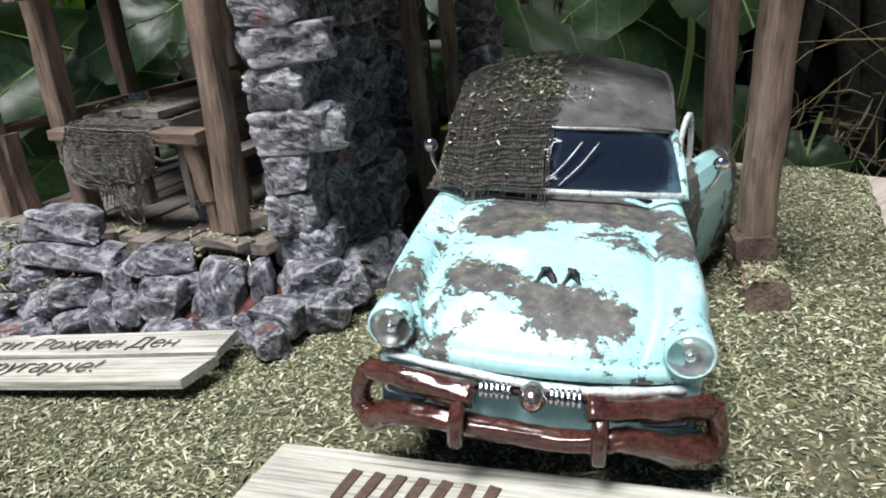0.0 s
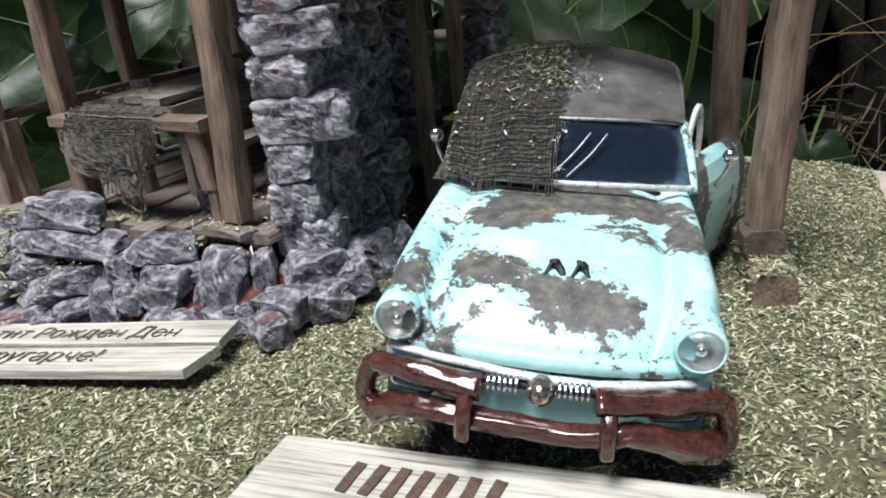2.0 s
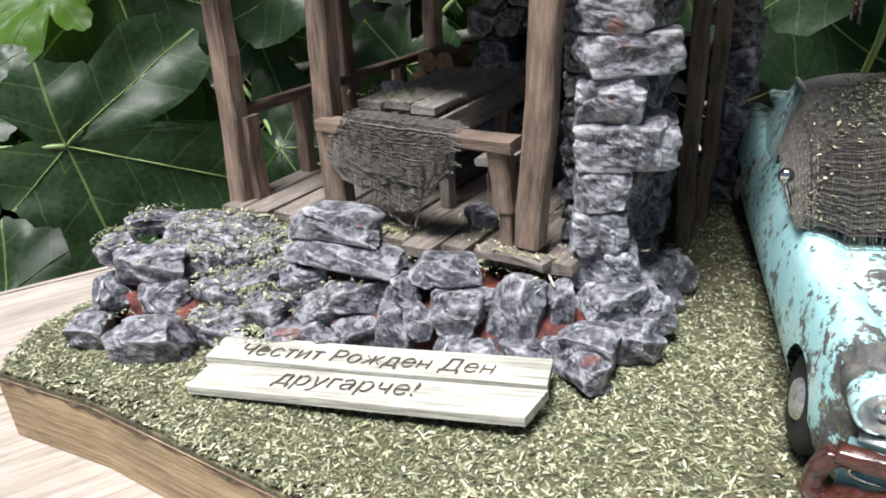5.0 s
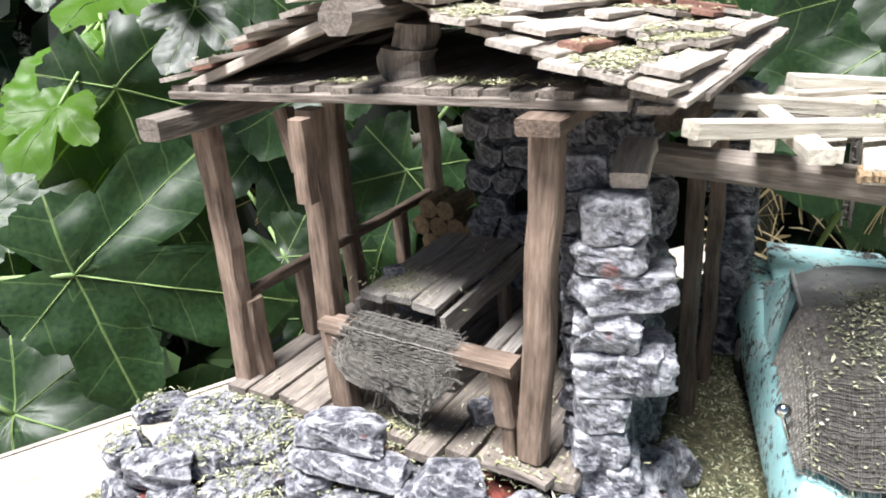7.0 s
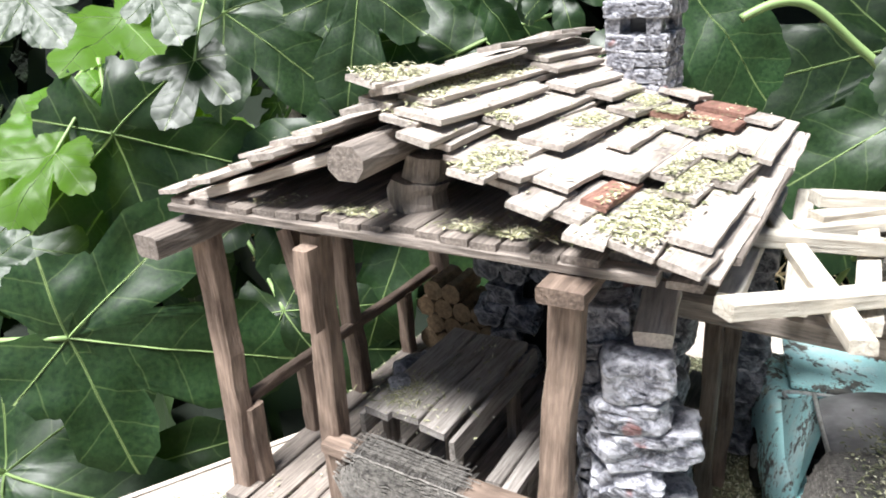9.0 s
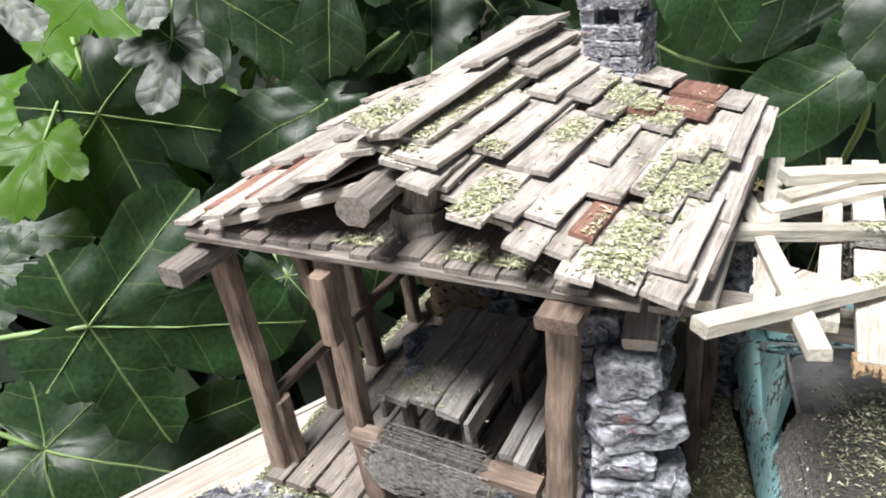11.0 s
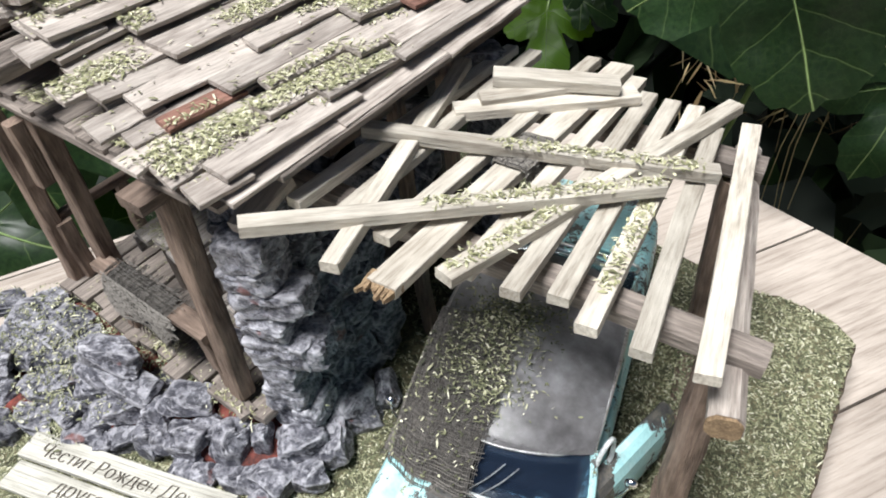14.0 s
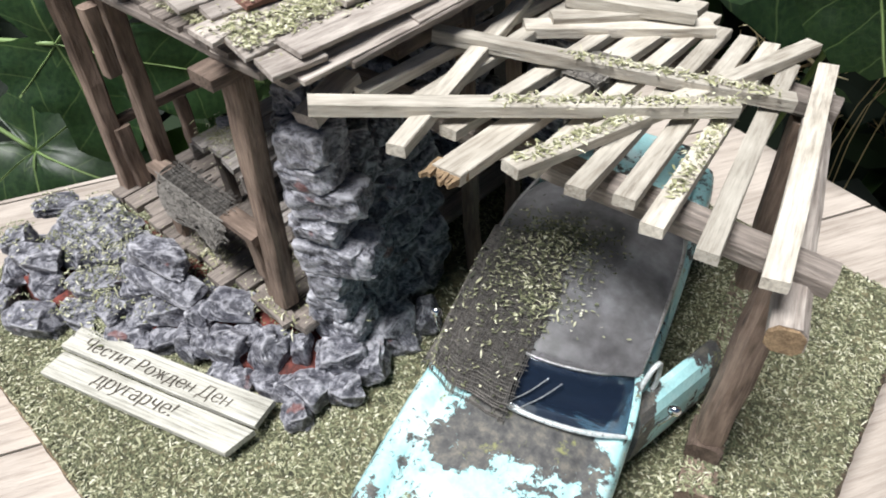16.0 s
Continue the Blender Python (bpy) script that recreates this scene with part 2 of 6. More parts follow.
GLASS = glass_material()
CLEAR = glass_material()
CLEAR.name = "clear_glass"
CLEAR.node_tree.nodes["Principled BSDF"].inputs["Base Color"].default_value = (0.95, 0.96, 0.96, 1)
CLEAR.node_tree.nodes["Principled BSDF"].inputs["Transmission Weight"].default_value = 1.0
CLEAR.node_tree.nodes["Principled BSDF"].inputs["Roughness"].default_value = 0.12


def flake_material(name, stops):
    m, nt, b = mat_base(name, 0.85)
    geo = nt.nodes.new("ShaderNodeNewGeometry")
    nt.links.new(ramp(nt, geo.outputs["Random Per Island"], stops), b.inputs["Base Color"])
    return m


BARK_RIM = mottled("dark_bark", ((0.4, (0.025, 0.018, 0.012)), (0.7, (0.13, 0.095, 0.06))), 300, 0.9, 1.0, 0.001)
HERB = flake_material("dried_herb", ((0.0, (0.05, 0.058, 0.032)), (0.35, (0.135, 0.143, 0.078)), (0.65, (0.255, 0.26, 0.15)), (0.87, (0.44, 0.435, 0.285)), (1.0, (0.7, 0.68, 0.53))))
HERB_PALE = flake_material("bleached_herb", ((0.0, (0.1, 0.105, 0.055)), (0.3, (0.24, 0.24, 0.125)), (0.65, (0.42, 0.41, 0.24)), (1.0, (0.74, 0.71, 0.54))))


VEIN_ANGLES = {5: (-118, -58, 0, 58, 118), 3: (-62, 0, 62), 1: (0,)}


def leaf_material(name, backlit, lobes):
    """A fig leaf: puckered between pale veins that branch off one rib to each lobe."""
    m, nt, b = mat_base(name, 0.3)
    b.inputs["Specular IOR Level"].default_value = 0.42
    tc = nt.nodes.new("ShaderNodeTexCoord")
    v = tc.outputs["Object"]
    sp = nt.nodes.new("ShaderNodeSeparateXYZ")
    nt.links.new(v, sp.inputs[0])
    near, along = None, None
    for a in VEIN_ANGLES[lobes]:
        c, s = math.cos(radians(a)), math.sin(radians(a))
        d = maths(nt, "ABSOLUTE", maths(nt, "SUBTRACT", maths(nt, "MULTIPLY", sp.outputs[0], c), maths(nt, "MULTIPLY", sp.outputs[1], s)))
        t = maths(nt, "ADD", maths(nt, "MULTIPLY", sp.outputs[0], s), maths(nt, "MULTIPLY", sp.outputs[1], c))
        d = maths(nt, "ADD", d, maths(nt, "MULTIPLY", maths(nt, "LESS_THAN", t, 0.0), 9.0))
        if near is None:
            near, along = d, t
        else:
            k = maths(nt, "LESS_THAN", d, near)
            along = maths(nt, "ADD", maths(nt, "MULTIPLY", t, k), maths(nt, "MULTIPLY", along, maths(nt, "SUBTRACT", 1.0, k)))
            near = maths(nt, "MINIMUM", d, near)
    wander = maths(nt, "MULTIPLY", noise_of(nt, v, 5, 2), 0.06)
    run = maths(nt, "ADD", maths(nt, "SUBTRACT", along, maths(nt, "MULTIPLY", near, 0.62)), wander)
    wave = maths(nt, "ABSOLUTE", maths(nt, "SUBTRACT", maths(nt, "FRACT", maths(nt, "MULTIPLY", run, 5.0)), 0.5))
    swell = maths(nt, "SINE", maths(nt, "MULTIPLY", wave, math.pi))
    side = ramp(nt, wave, ((0.0, (1, 1, 1)), (0.012, (0.7, 0.7, 0.7)), (0.03, (0, 0, 0))))
    rib = ramp(nt, near, ((0.0, (1, 1, 1)), (0.003, (1, 1, 1)), (0.007, (0, 0, 0))))
    net = nt.nodes.new("ShaderNodeTexVoronoi")
    net.feature = "DISTANCE_TO_EDGE"
    net.inputs["Scale"].default_value = 24
    nt.links.new(v, net.inputs["Vector"])
    mesh_ = ramp(nt, net.outputs["Distance"], ((0.0, (1, 1, 1)), (0.07, (0, 0, 0))))
    f = noise_of(nt, coords(nt), 35, 4)
    c = ramp(nt, f, ((0.35, (0.0075, 0.021, 0.0075)), (0.65, (0.02, 0.046, 0.015))))
    oi = nt.nodes.new("ShaderNodeObjectInfo")
    hs = nt.nodes.new("ShaderNodeHueSaturation")
    nt.links.new(c, hs.inputs["Color"])
    nt.links.new(maths(nt, "ADD", maths(nt, "MULTIPLY", oi.outputs["Random"], 1.2), 0.45), hs.inputs["Value"])
    c = mix(nt, hs.outputs[0], (0.13, 0.27, 0.03), 0.7 * backlit)
    blotch = ramp(nt, noise_of(nt, v, 1.6, 4), ((0.6, (0, 0, 0)), (0.72, (1, 1, 1))))
    c = mix(nt, c, (0.075, 0.12, 0.03), maths(nt, "MULTIPLY", blotch, 0.4))
    c = mix(nt, c, (0.16, 0.24, 0.08), maths(nt, "MULTIPLY", mesh_, 0.06))
    c = mix(nt, c, (0.2, 0.29, 0.1), maths(nt, "MULTIPLY", side, 0.28))
    c = mix(nt, c, (0.3, 0.4, 0.15), maths(nt, "MULTIPLY", rib, 0.8))
    nt.links.new(c, b.inputs["Base Color"])
    nt.links.new(maths(nt, "ADD", maths(nt, "MULTIPLY", noise_of(nt, v, 6, 4), 0.3), 0.3), b.inputs["Roughness"])
    pucker = maths(nt, "SUBTRACT", swell, maths(nt, "MULTIPLY", rib, 0.6))
    bump(nt, b, maths(nt, "ADD", pucker, maths(nt, "MULTIPLY", noise_of(nt, v, 14, 4), 0.6)), 0.14, 0.0016)
    tr = nt.nodes.new("ShaderNodeBsdfTranslucent")
    tint = mix(nt, (0.4, 0.66, 0.06) if backlit else (0.07, 0.17, 0.02), (0.07, 0.15, 0.02), maths(nt, "MULTIPLY", maths(nt, "MAXIMUM", side, rib), 0.6))
    nt.links.new(tint, tr.inputs[0])
    ms = nt.nodes.new("ShaderNodeMixShader")
    ms.inputs[0].default_value = 0.3 + 0.3 * backlit
    out = nt.nodes["Material Output"]
    nt.links.new(b.outputs[0], ms.inputs[1])
    nt.links.new(tr.outputs[0], ms.inputs[2])
    nt.links.new(ms.outputs[0], out.inputs[0])
    return m


LEAF = {n: leaf_material("fig_leaf", 0, n) for n in (1, 3, 5)}
# Brighter copy of the leaf: sunlight through the blade put into its colour.
BACKLIT_LEAF = {n: leaf_material("backlit_fig_leaf", 1, n) for n in (3, 5)}
VEIN, _, _b = mat_base("leaf_vein", 0.5)
_b.inputs["Base Color"].default_value = (0.22, 0.32, 0.12, 1)
STRAW = flake_material("dry_straw", ((0.0, (0.2, 0.13, 0.06)), (0.5, (0.5, 0.38, 0.2)), (1.0, (0.78, 0.66, 0.42))))
# Near-black leaf colour holds the deep shade of the thicket.
SHADE_LEAF = flake_material("hedge_leaf_shade", ((0.0, (0.003, 0.006, 0.003)), (0.75, (0.008, 0.018, 0.007)), (1.0, (0.04, 0.08, 0.02))))
BARK = mottled("branch_bark", ((0.35, (0.05, 0.045, 0.035)), (0.65, (0.16, 0.145, 0.12))), 120)

# ---- building helpers ----


def thing(name, at, label, category="", group="", kind=""):
    ob = new(name)
    ob.empty_display_size = 0.01
    ob.location = at
    return tagged(ob, label, category, group, kind)


def link(name, mesh, material, parent=None, label="", m=None):
    """One mesh object; m is its pose in the world."""
    if material and not mesh.materials:
        mesh.materials.append(material)
    ob = new(name, mesh)
    m = m or Matrix()
    if parent:
        ob.parent = parent
        up, root = Matrix(), parent
        while root:
            up = root.matrix_basis @ up
            root = root.parent
        m = up.inverted() @ m
    ob.matrix_basis = m
    if label:
        ob["label"] = label
    return ob


def part(name, bm, material, parent, label="", m=None, smooth=False):
    mesh = bpy.data.meshes.new(name)
    bmesh.ops.recalc_face_normals(bm, faces=bm.faces)
    bm.to_mesh(mesh)
    bm.free()
    if smooth:
        mesh.shade_smooth()
    return link(name, mesh, material, parent, label, m)


def frame_of(p0, p1, up=(0, 0, 1), roll=0.0):
    """Pose at the middle of p0-p1 with local x along it."""
    p0, p1 = Vector(p0), Vector(p1)
    x = (p1 - p0).normalized()
    z = Vector(up)
    z = (z - x * z.dot(x)).normalized()
    y = z.cross(x)
    r = Matrix((x, y, z)).transposed().to_4x4()
    return Matrix.Translation((p0 + p1) / 2) @ r @ Matrix.Rotation(roll, 4, "X")


def timber_mesh(length, w, h, seg=4, rough=0.0004, bevel=0.12, slant=0.0, taper=1.0, bow=0.0):
    """A hewn bar along x: eight-sided section, uneven faces and slanted ends."""
    bm = bmesh.new()
    c = bevel * min(w, h)
    sec = [(-w / 2 + c, -h / 2), (w / 2 - c, -h / 2), (w / 2, -h / 2 + c), (w / 2, h / 2 - c),
           (w / 2 - c, h / 2), (-w / 2 + c, h / 2), (-w / 2, h / 2 - c), (-w / 2, -h / 2 + c)]
    rings = []
    s0, s1 = random.uniform(-slant, slant), random.uniform(-slant, slant)
    for k in range(seg + 1):
        f = k / seg
        x = (f - 0.5) * length
        sc = 1 + (taper - 1) * f
        dy, dz = bow * math.sin(math.pi * f) + random.uniform(-rough, rough), random.uniform(-rough, rough) * 0.5
        ring = []
        for y, z in sec:
            e = (s0 if k == 0 else s1 if k == seg else 0) * y
            ring.append(bm.verts.new((x + e, y * sc + dy + random.uniform(-rough, rough) * 0.5, z * sc + dz + random.uniform(-rough, rough) * 0.5)))
        rings.append(ring)
    for a, b in zip(rings, rings[1:]):
        for k in range(8):
            bm.faces.new((a[k], a[(k + 1) % 8], b[(k + 1) % 8], b[k]))
    bm.faces.new(rings[0][::-1])
    bm.faces.new(rings[-1])
    return bm


def timber(name, p0, p1, w, h, material, parent, label="", up=(0, 0, 1), roll=0.0, **kw):
    bm = timber_mesh((Vector(p1) - Vector(p0)).length, w, h, **kw)
    return part(name, bm, material, parent, label, frame_of(p0, p1, up, roll))


def rock_mesh(name, seed, material, chips, rough, blunt=(4.5, 8.0), cut=(0.6, 0.84)):
    """A hacked, chipped stone of unit half-size: a blunt block cut by planes and broken into facets."""
    rnd = random.Random(seed)
    bm = bmesh.new()
    bmesh.ops.create_cube(bm, size=2.0)
    bmesh.ops.subdivide_edges(bm, edges=bm.edges, cuts=13, use_grid_fill=True)

    def aim():
        return Vector((rnd.uniform(-1, 1), rnd.uniform(-1, 1), rnd.uniform(-1, 1))).normalized()

    cuts = [(n, (abs(n.x) + abs(n.y) + abs(n.z)) * rnd.uniform(*cut)) for n in (aim() for _ in range(17))]
    facets = [(aim(), rnd.uniform(-0.07, 0.05) * rough, aim() * rnd.uniform(0.05, 0.34) * rough) for _ in range(chips)]
    off = Vector((seed * 3.1, seed * 1.7, 0))
    power = rnd.uniform(*blunt)
    for v in bm.verts:
        p = v.co.copy()
        q = p / (abs(p.x) ** power + abs(p.y) ** power + abs(p.z) ** power) ** (1 / power)
        for n, d in cuts:
            over = q.dot(n) - d
            if over > 0:
                q -= n * over
        w = q.normalized()
        warp = (w + Vector((noise.noise(w * 3 + off), noise.noise(w * 3 - off), noise.noise(w * 3 + off * 2))) * 0.25).normalized()
        seat, lift, tilt = max(facets, key=lambda f: f[0].dot(warp))
        q += w * (lift + tilt.dot(w - seat) + noise.noise(q * 1.3 + off) * 0.1 + noise.noise(q * 6 + off) * 0.05 * rough)
        v.co = q
    mesh = bpy.data.meshes.new(name)
    bm.to_mesh(mesh)
    bm.free()
    mesh.polygons.foreach_set("use_smooth", [False] * len(mesh.polygons))
    mesh.materials.append(material)
    return mesh


ROCKS = [rock_mesh("stone", s, STONE, 12, 0.55, (6.0, 10.0), (0.56, 0.82)) for s in range(14)]
PALE_ROCKS = [rock_mesh("stone", s, STONE_WHITE, 52, 0.85, (9, 14), (0.74, 0.95)) for s in range(20, 30)]


def rock(parent, at, size, rz=0.0, rx=0.0, ry=0.0, k=None, name="stone", pale=False):
    pool = PALE_ROCKS if pale else ROCKS
    ob = new(name, pool[(k if k is not None else random.randrange(99)) % len(pool)])
    ob.parent = parent
    ob.matrix_basis = Matrix.Translation(Vector(at) - parent.location) @ pose(0, 0, 0, rx, ry, rz) @ Matrix.Diagonal((size[0] / 2, size[1] / 2, size[2] / 2, 1))
    return ob


def flakes(name, places, normals, label, length=0.00165, width=0.00055, seed=1, lift=0.0006, tilt=0.5, material=None):
    """Loose chopped herb: many bent slivers lying on a surface, as one object."""
    rng = np.random.default_rng(seed)
    p, n = np.asarray(places, float), np.asarray(normals, float)
    c = len(p)
    n = n + rng.normal(0, tilt * 0.5, (c, 3))
    n /= np.linalg.norm(n, axis=1)[:, None]
    d = rng.normal(0, 1, (c, 3))
    d -= n * (d * n).sum(1)[:, None]
    d /= np.linalg.norm(d, axis=1)[:, None]
    s = np.cross(n, d)
    ln = (length * rng.lognormal(0, 0.4, c))[:, None] / 2
    wd = (width * rng.lognormal(0, 0.35, c))[:, None] / 2
    p = p + n * (lift * rng.random(c))[:, None]
    bend = n * (ln * rng.uniform(0.0, 0.35, (c, 1)))
    v = np.stack([p - d * ln - s * wd * 0.4, p - d * ln + s * wd * 0.4, p + s * wd + bend, p - s * wd + bend, p + d * ln + s * wd * 0.3, p + d * ln - s * wd * 0.3], 1).reshape(-1, 3)
    base = (np.arange(c) * 6)[:, None]
    f = np.concatenate([base + [0, 1, 2, 3], base + [3, 2, 4, 5]], 1).reshape(-1, 4)
    mesh = bpy.data.meshes.new(name)
    mesh.vertices.add(len(v))
    mesh.vertices.foreach_set("co", v.ravel())
    mesh.loops.add(len(f) * 4)
    mesh.loops.foreach_set("vertex_index", f.ravel().astype(np.int32))
    mesh.polygons.add(len(f))
    mesh.polygons.foreach_set("loop_start", np.arange(len(f), dtype=np.int32) * 4)
    mesh.update(calc_edges=True)
    mesh.validate()
    mesh.materials.append(material or HERB)
    return tagged(new(name, mesh), label, "dried herb", kind="stuff")


HUT = pose(-0.083, 0.237, 0, 0, 0, -30)


def H(u, v, z):
    """From the shelter's own axes (u along its front, v into its depth) to the world."""
    return HUT @ Vector((u, v, z))


# ---- ground and base ----
OUTLINE = [(-0.2585, 0.2185), (-0.2175, 0.2005), (-0.1305, 0.1493), (0.053, 0.041), (0.06, 0.052), (0.1384, 0.221),
           (0.148, 0.2411), (0.1743, 0.2987), (0.168, 0.312), (0.152, 0.3234), (0.1347, 0.3293), (0.1072, 0.3506), (-0.085, 0.505), (-0.118, 0.5), (-0.262, 0.245)]


def inside(x, y, poly=OUTLINE):
    hit = False
    for (x0, y0), (x1, y1) in zip(poly, poly[1:] + poly[:1]):
        if (y0 > y) != (y1 > y) and x < (x1 - x0) * (y - y0) / (y1 - y0) + x0:
            hit = not hit
    return hit


def ground_z(x, y):
    return 0.0012 * noise.noise(Vector((x * 22, y * 22, 0))) + 0.0006 * noise.noise(Vector((x * 70, y * 70, 3)))


def slab(poly, z0, z1):
    bm = bmesh.new()
    lo = [bm.verts.new((x, y, z0)) for x, y in poly]
    hi = [bm.verts.new((x, y, z1)) for x, y in poly]
    bm.faces.new(lo[::-1])
    bm.faces.new(hi)
    for k in range(len(poly)):
        j = (k + 1) % len(poly)
        bm.faces.new((lo[k], lo[j], hi[j], hi[k]))
    return bm


cx_, cy_ = -0.04, 0.27
tagged(part("earth_layer", slab(OUTLINE, -0.0024, -0.0012), SOIL, None), "thin dark earth layer on the base board", "earth", kind="structure")
base = tagged(part("base_board", slab([(cx_ + (x - cx_) * 1.004, cy_ + (y - cy_) * 1.004) for x, y in OUTLINE], -0.026, -0.0025), WOOD_EDGE, None), "thick wooden base board with a bark-dark rim", "base board")
bm = bmesh.new()
cx, cy = sum(p[0] for p in OUTLINE) / len(OUTLINE), sum(p[1] for p in OUTLINE) / len(OUTLINE)
step = 0.006
grid = {}
for i in range(-46, 32):
    for j in range(5, 88):
        x, y = i * step, j * step
        if inside(x, y):
            grid[i, j] = bm.verts.new((x, y, ground_z(x, y)))
for (i, j), v in grid.items():
    q = [(i, j), (i + 1, j), (i + 1, j + 1), (i, j + 1)]
    if all(k in grid for k in q):
        bm.faces.new([grid[k] for k in q])
ground = tagged(part("ground", bm, SOIL, None, smooth=True), "model ground of dried chopped herbs on earth", "ground", kind="structure")
rnd = np.random.default_rng(4)
pts = []
for x, y in rnd.uniform((-0.262, 0.05), (0.175, 0.51), (300000, 2)):
    bare = max(0.93 * math.exp(-(((x + 0.014) / 0.016) ** 2 + ((y - 0.285) / 0.045) ** 2)), 0.75 * math.exp(-(((x - 0.068) / 0.018) ** 2 + ((y - 0.125) / 0.02) ** 2)), 0.6 * math.exp(-(((x + 0.03) / 0.014) ** 2 + ((y - 0.155) / 0.014) ** 2)), 0.9 * math.exp(-(((x + 0.029) / 0.013) ** 2 + ((y - 0.288) / 0.03) ** 2)))
    if inside(x, y) and rnd.random() > bare:
        pts.append((x, y, ground_z(x, y)))
GROUND_PTS = np.array(pts)
flakes("ground_herb", GROUND_PTS, np.tile((0, 0, 1.0), (len(pts), 1)), "chopped dried green herb strewn over the model ground")

rim = [(x, y, -0.0022) for x, y in OUTLINE]
bm = bmesh.new()
for a, b in zip(rim, rim[1:] + rim[:1]):
    a, b = Vector(a), Vector(b)
    k = max(2, int((b - a).length / 0.004))
    prev = None
    for t in range(k + 1):
        p = a.lerp(b, t / k)
        r = 0.0016 + 0.0011 * noise.noise(p * 300)
        ring = [bm.verts.new(p + Vector((r * math.cos(g) * 0.7, r * math.sin(g) * 0.7, r * 0.8 * math.sin(g * 1.0 + 0.6)))) for g in (0, 1.26, 2.51, 3.77, 5.03)]
        if prev:
            for q in range(5):
                bm.faces.new((prev[q], prev[(q + 1) % 5], ring[(q + 1) % 5], ring[q]))
        prev = ring
part("rim", bm, BARK_RIM, base, "dark bark rim")

# the table below
table = thing("garden_table", (0, 0.3, -0.03), "pale wooden garden table of wide planks", "table")
def clip_poly(poly, n, d):
    """The part of a flat polygon with n.p <= d."""
    out = []
    for a, b in zip(poly, poly[1:] + poly[:1]):
        da, db = n[0] * a[0] + n[1] * a[1] - d, n[0] * b[0] + n[1] * b[1] - d
        if da <= 0:
            out.append(a)
        if (da < 0) != (db < 0):
            f = da / (da - db)
            out.append((a[0] + f * (b[0] - a[0]), a[1] + f * (b[1] - a[1])))
    return out


TABLE_OUT = [(-0.7, 0.113), (-0.06, 0.492), (0.06, 0.533), (0.2004, 0.392), (0.6, -0.01), (0.2, -0.5), (-0.6, -0.4)]
TA = radians(30.4)
for k in range(-6, 7):
    across = (-math.sin(TA), math.cos(TA))
    lo, hi = 0.4495 - 0.098 * (k + 1) + 0.0008, 0.4495 - 0.098 * k - 0.0008
    strip = clip_poly(clip_poly(TABLE_OUT, across, hi), (-across[0], -across[1]), -lo)
    if len(strip) < 3:
        continue
    R = Matrix.Rotation(TA, 4, "Z")
    inv = R.inverted()
    local = [(inv @ Vector((x, y, 0))).xy for x, y in strip]
    part("plank", slab([tuple(p) for p in local], -0.048, -0.0265), WOOD_TABLE, table, m=R)

for x, y in ((-0.3, 0.28), (0.12, 0.4), (0.4, 0.05), (-0.3, -0.3), (0.2, -0.35)):
    timber("leg", (x, y, -0.76), (x, y, -0.048), 0.05, 0.05, WOOD_TABLE, table, up=(0, 1, 0), seg=3, rough=0.0005)
timber("rail", (-0.3, 0.28, -0.066), (0.12, 0.4, -0.066), 0.03, 0.035, WOOD_TABLE, table)
timber("rail", (-0.3, -0.3, -0.066), (0.2, -0.35, -0.066), 0.03, 0.035, WOOD_TABLE, table)

# the earth under everything
bm = bmesh.new()
n = 24
vs = [[bm.verts.new(((i / n - 0.5) * 60, (j / n - 0.5) * 60 + 5, -0.75 + 0.05 * noise.noise(Vector((i, j, 0))))) for j in range(n + 1)] for i in range(n + 1)]
for i in range(n):
    for j in range(n):
        bm.faces.new((vs[i][j], vs[i + 1][j], vs[i + 1][j + 1], vs[i][j + 1]))
tagged(part("earth", bm, SOIL, None, smooth=True), "dark shaded garden earth", "ground", kind="structure")

# ---- rubble wall ----
WALL_AT = Vector((-0.15, 0.235, 0))
wall = thing("rubble_wall", WALL_AT, "low dry wall of grey stones with moss and red clay joints", "stone wall")
# centre, size, turn
TOP_STONES = [
    ((-0.2245, 0.281, 0.026), (0.024, 0.016, 0.009), 35, 14), ((-0.227, 0.255, 0.026), (0.018, 0.017, 0.012), 20, 0),
    ((-0.2118, 0.2483, 0.0224), (0.029, 0.018, 0.014), 8, 5), ((-0.1965, 0.2555, 0.0185), (0.016, 0.016, 0.012), -10, 0),
    ((-0.1805, 0.2575, 0.0185), (0.019, 0.017, 0.013), 5, 0), ((-0.195, 0.272, 0.024), (0.044, 0.027, 0.010), -12, 3),
    ((-0.1455, 0.2478, 0.0355), (0.036, 0.017, 0.014), -14, 3), ((-0.143, 0.2425, 0.025), (0.044, 0.018, 0.012), -16, 6),
    ((-0.1585, 0.2445, 0.0165), (0.019, 0.017, 0.012), 15, 0), ((-0.229, 0.2455, 0.0125), (0.016, 0.018, 0.014), 40, 0),
    ((-0.2075, 0.2415, 0.0115), (0.020, 0.018, 0.017), 5, 0), ((-0.1895, 0.244, 0.0125), (0.021, 0.018, 0.013), 0, 0),
]
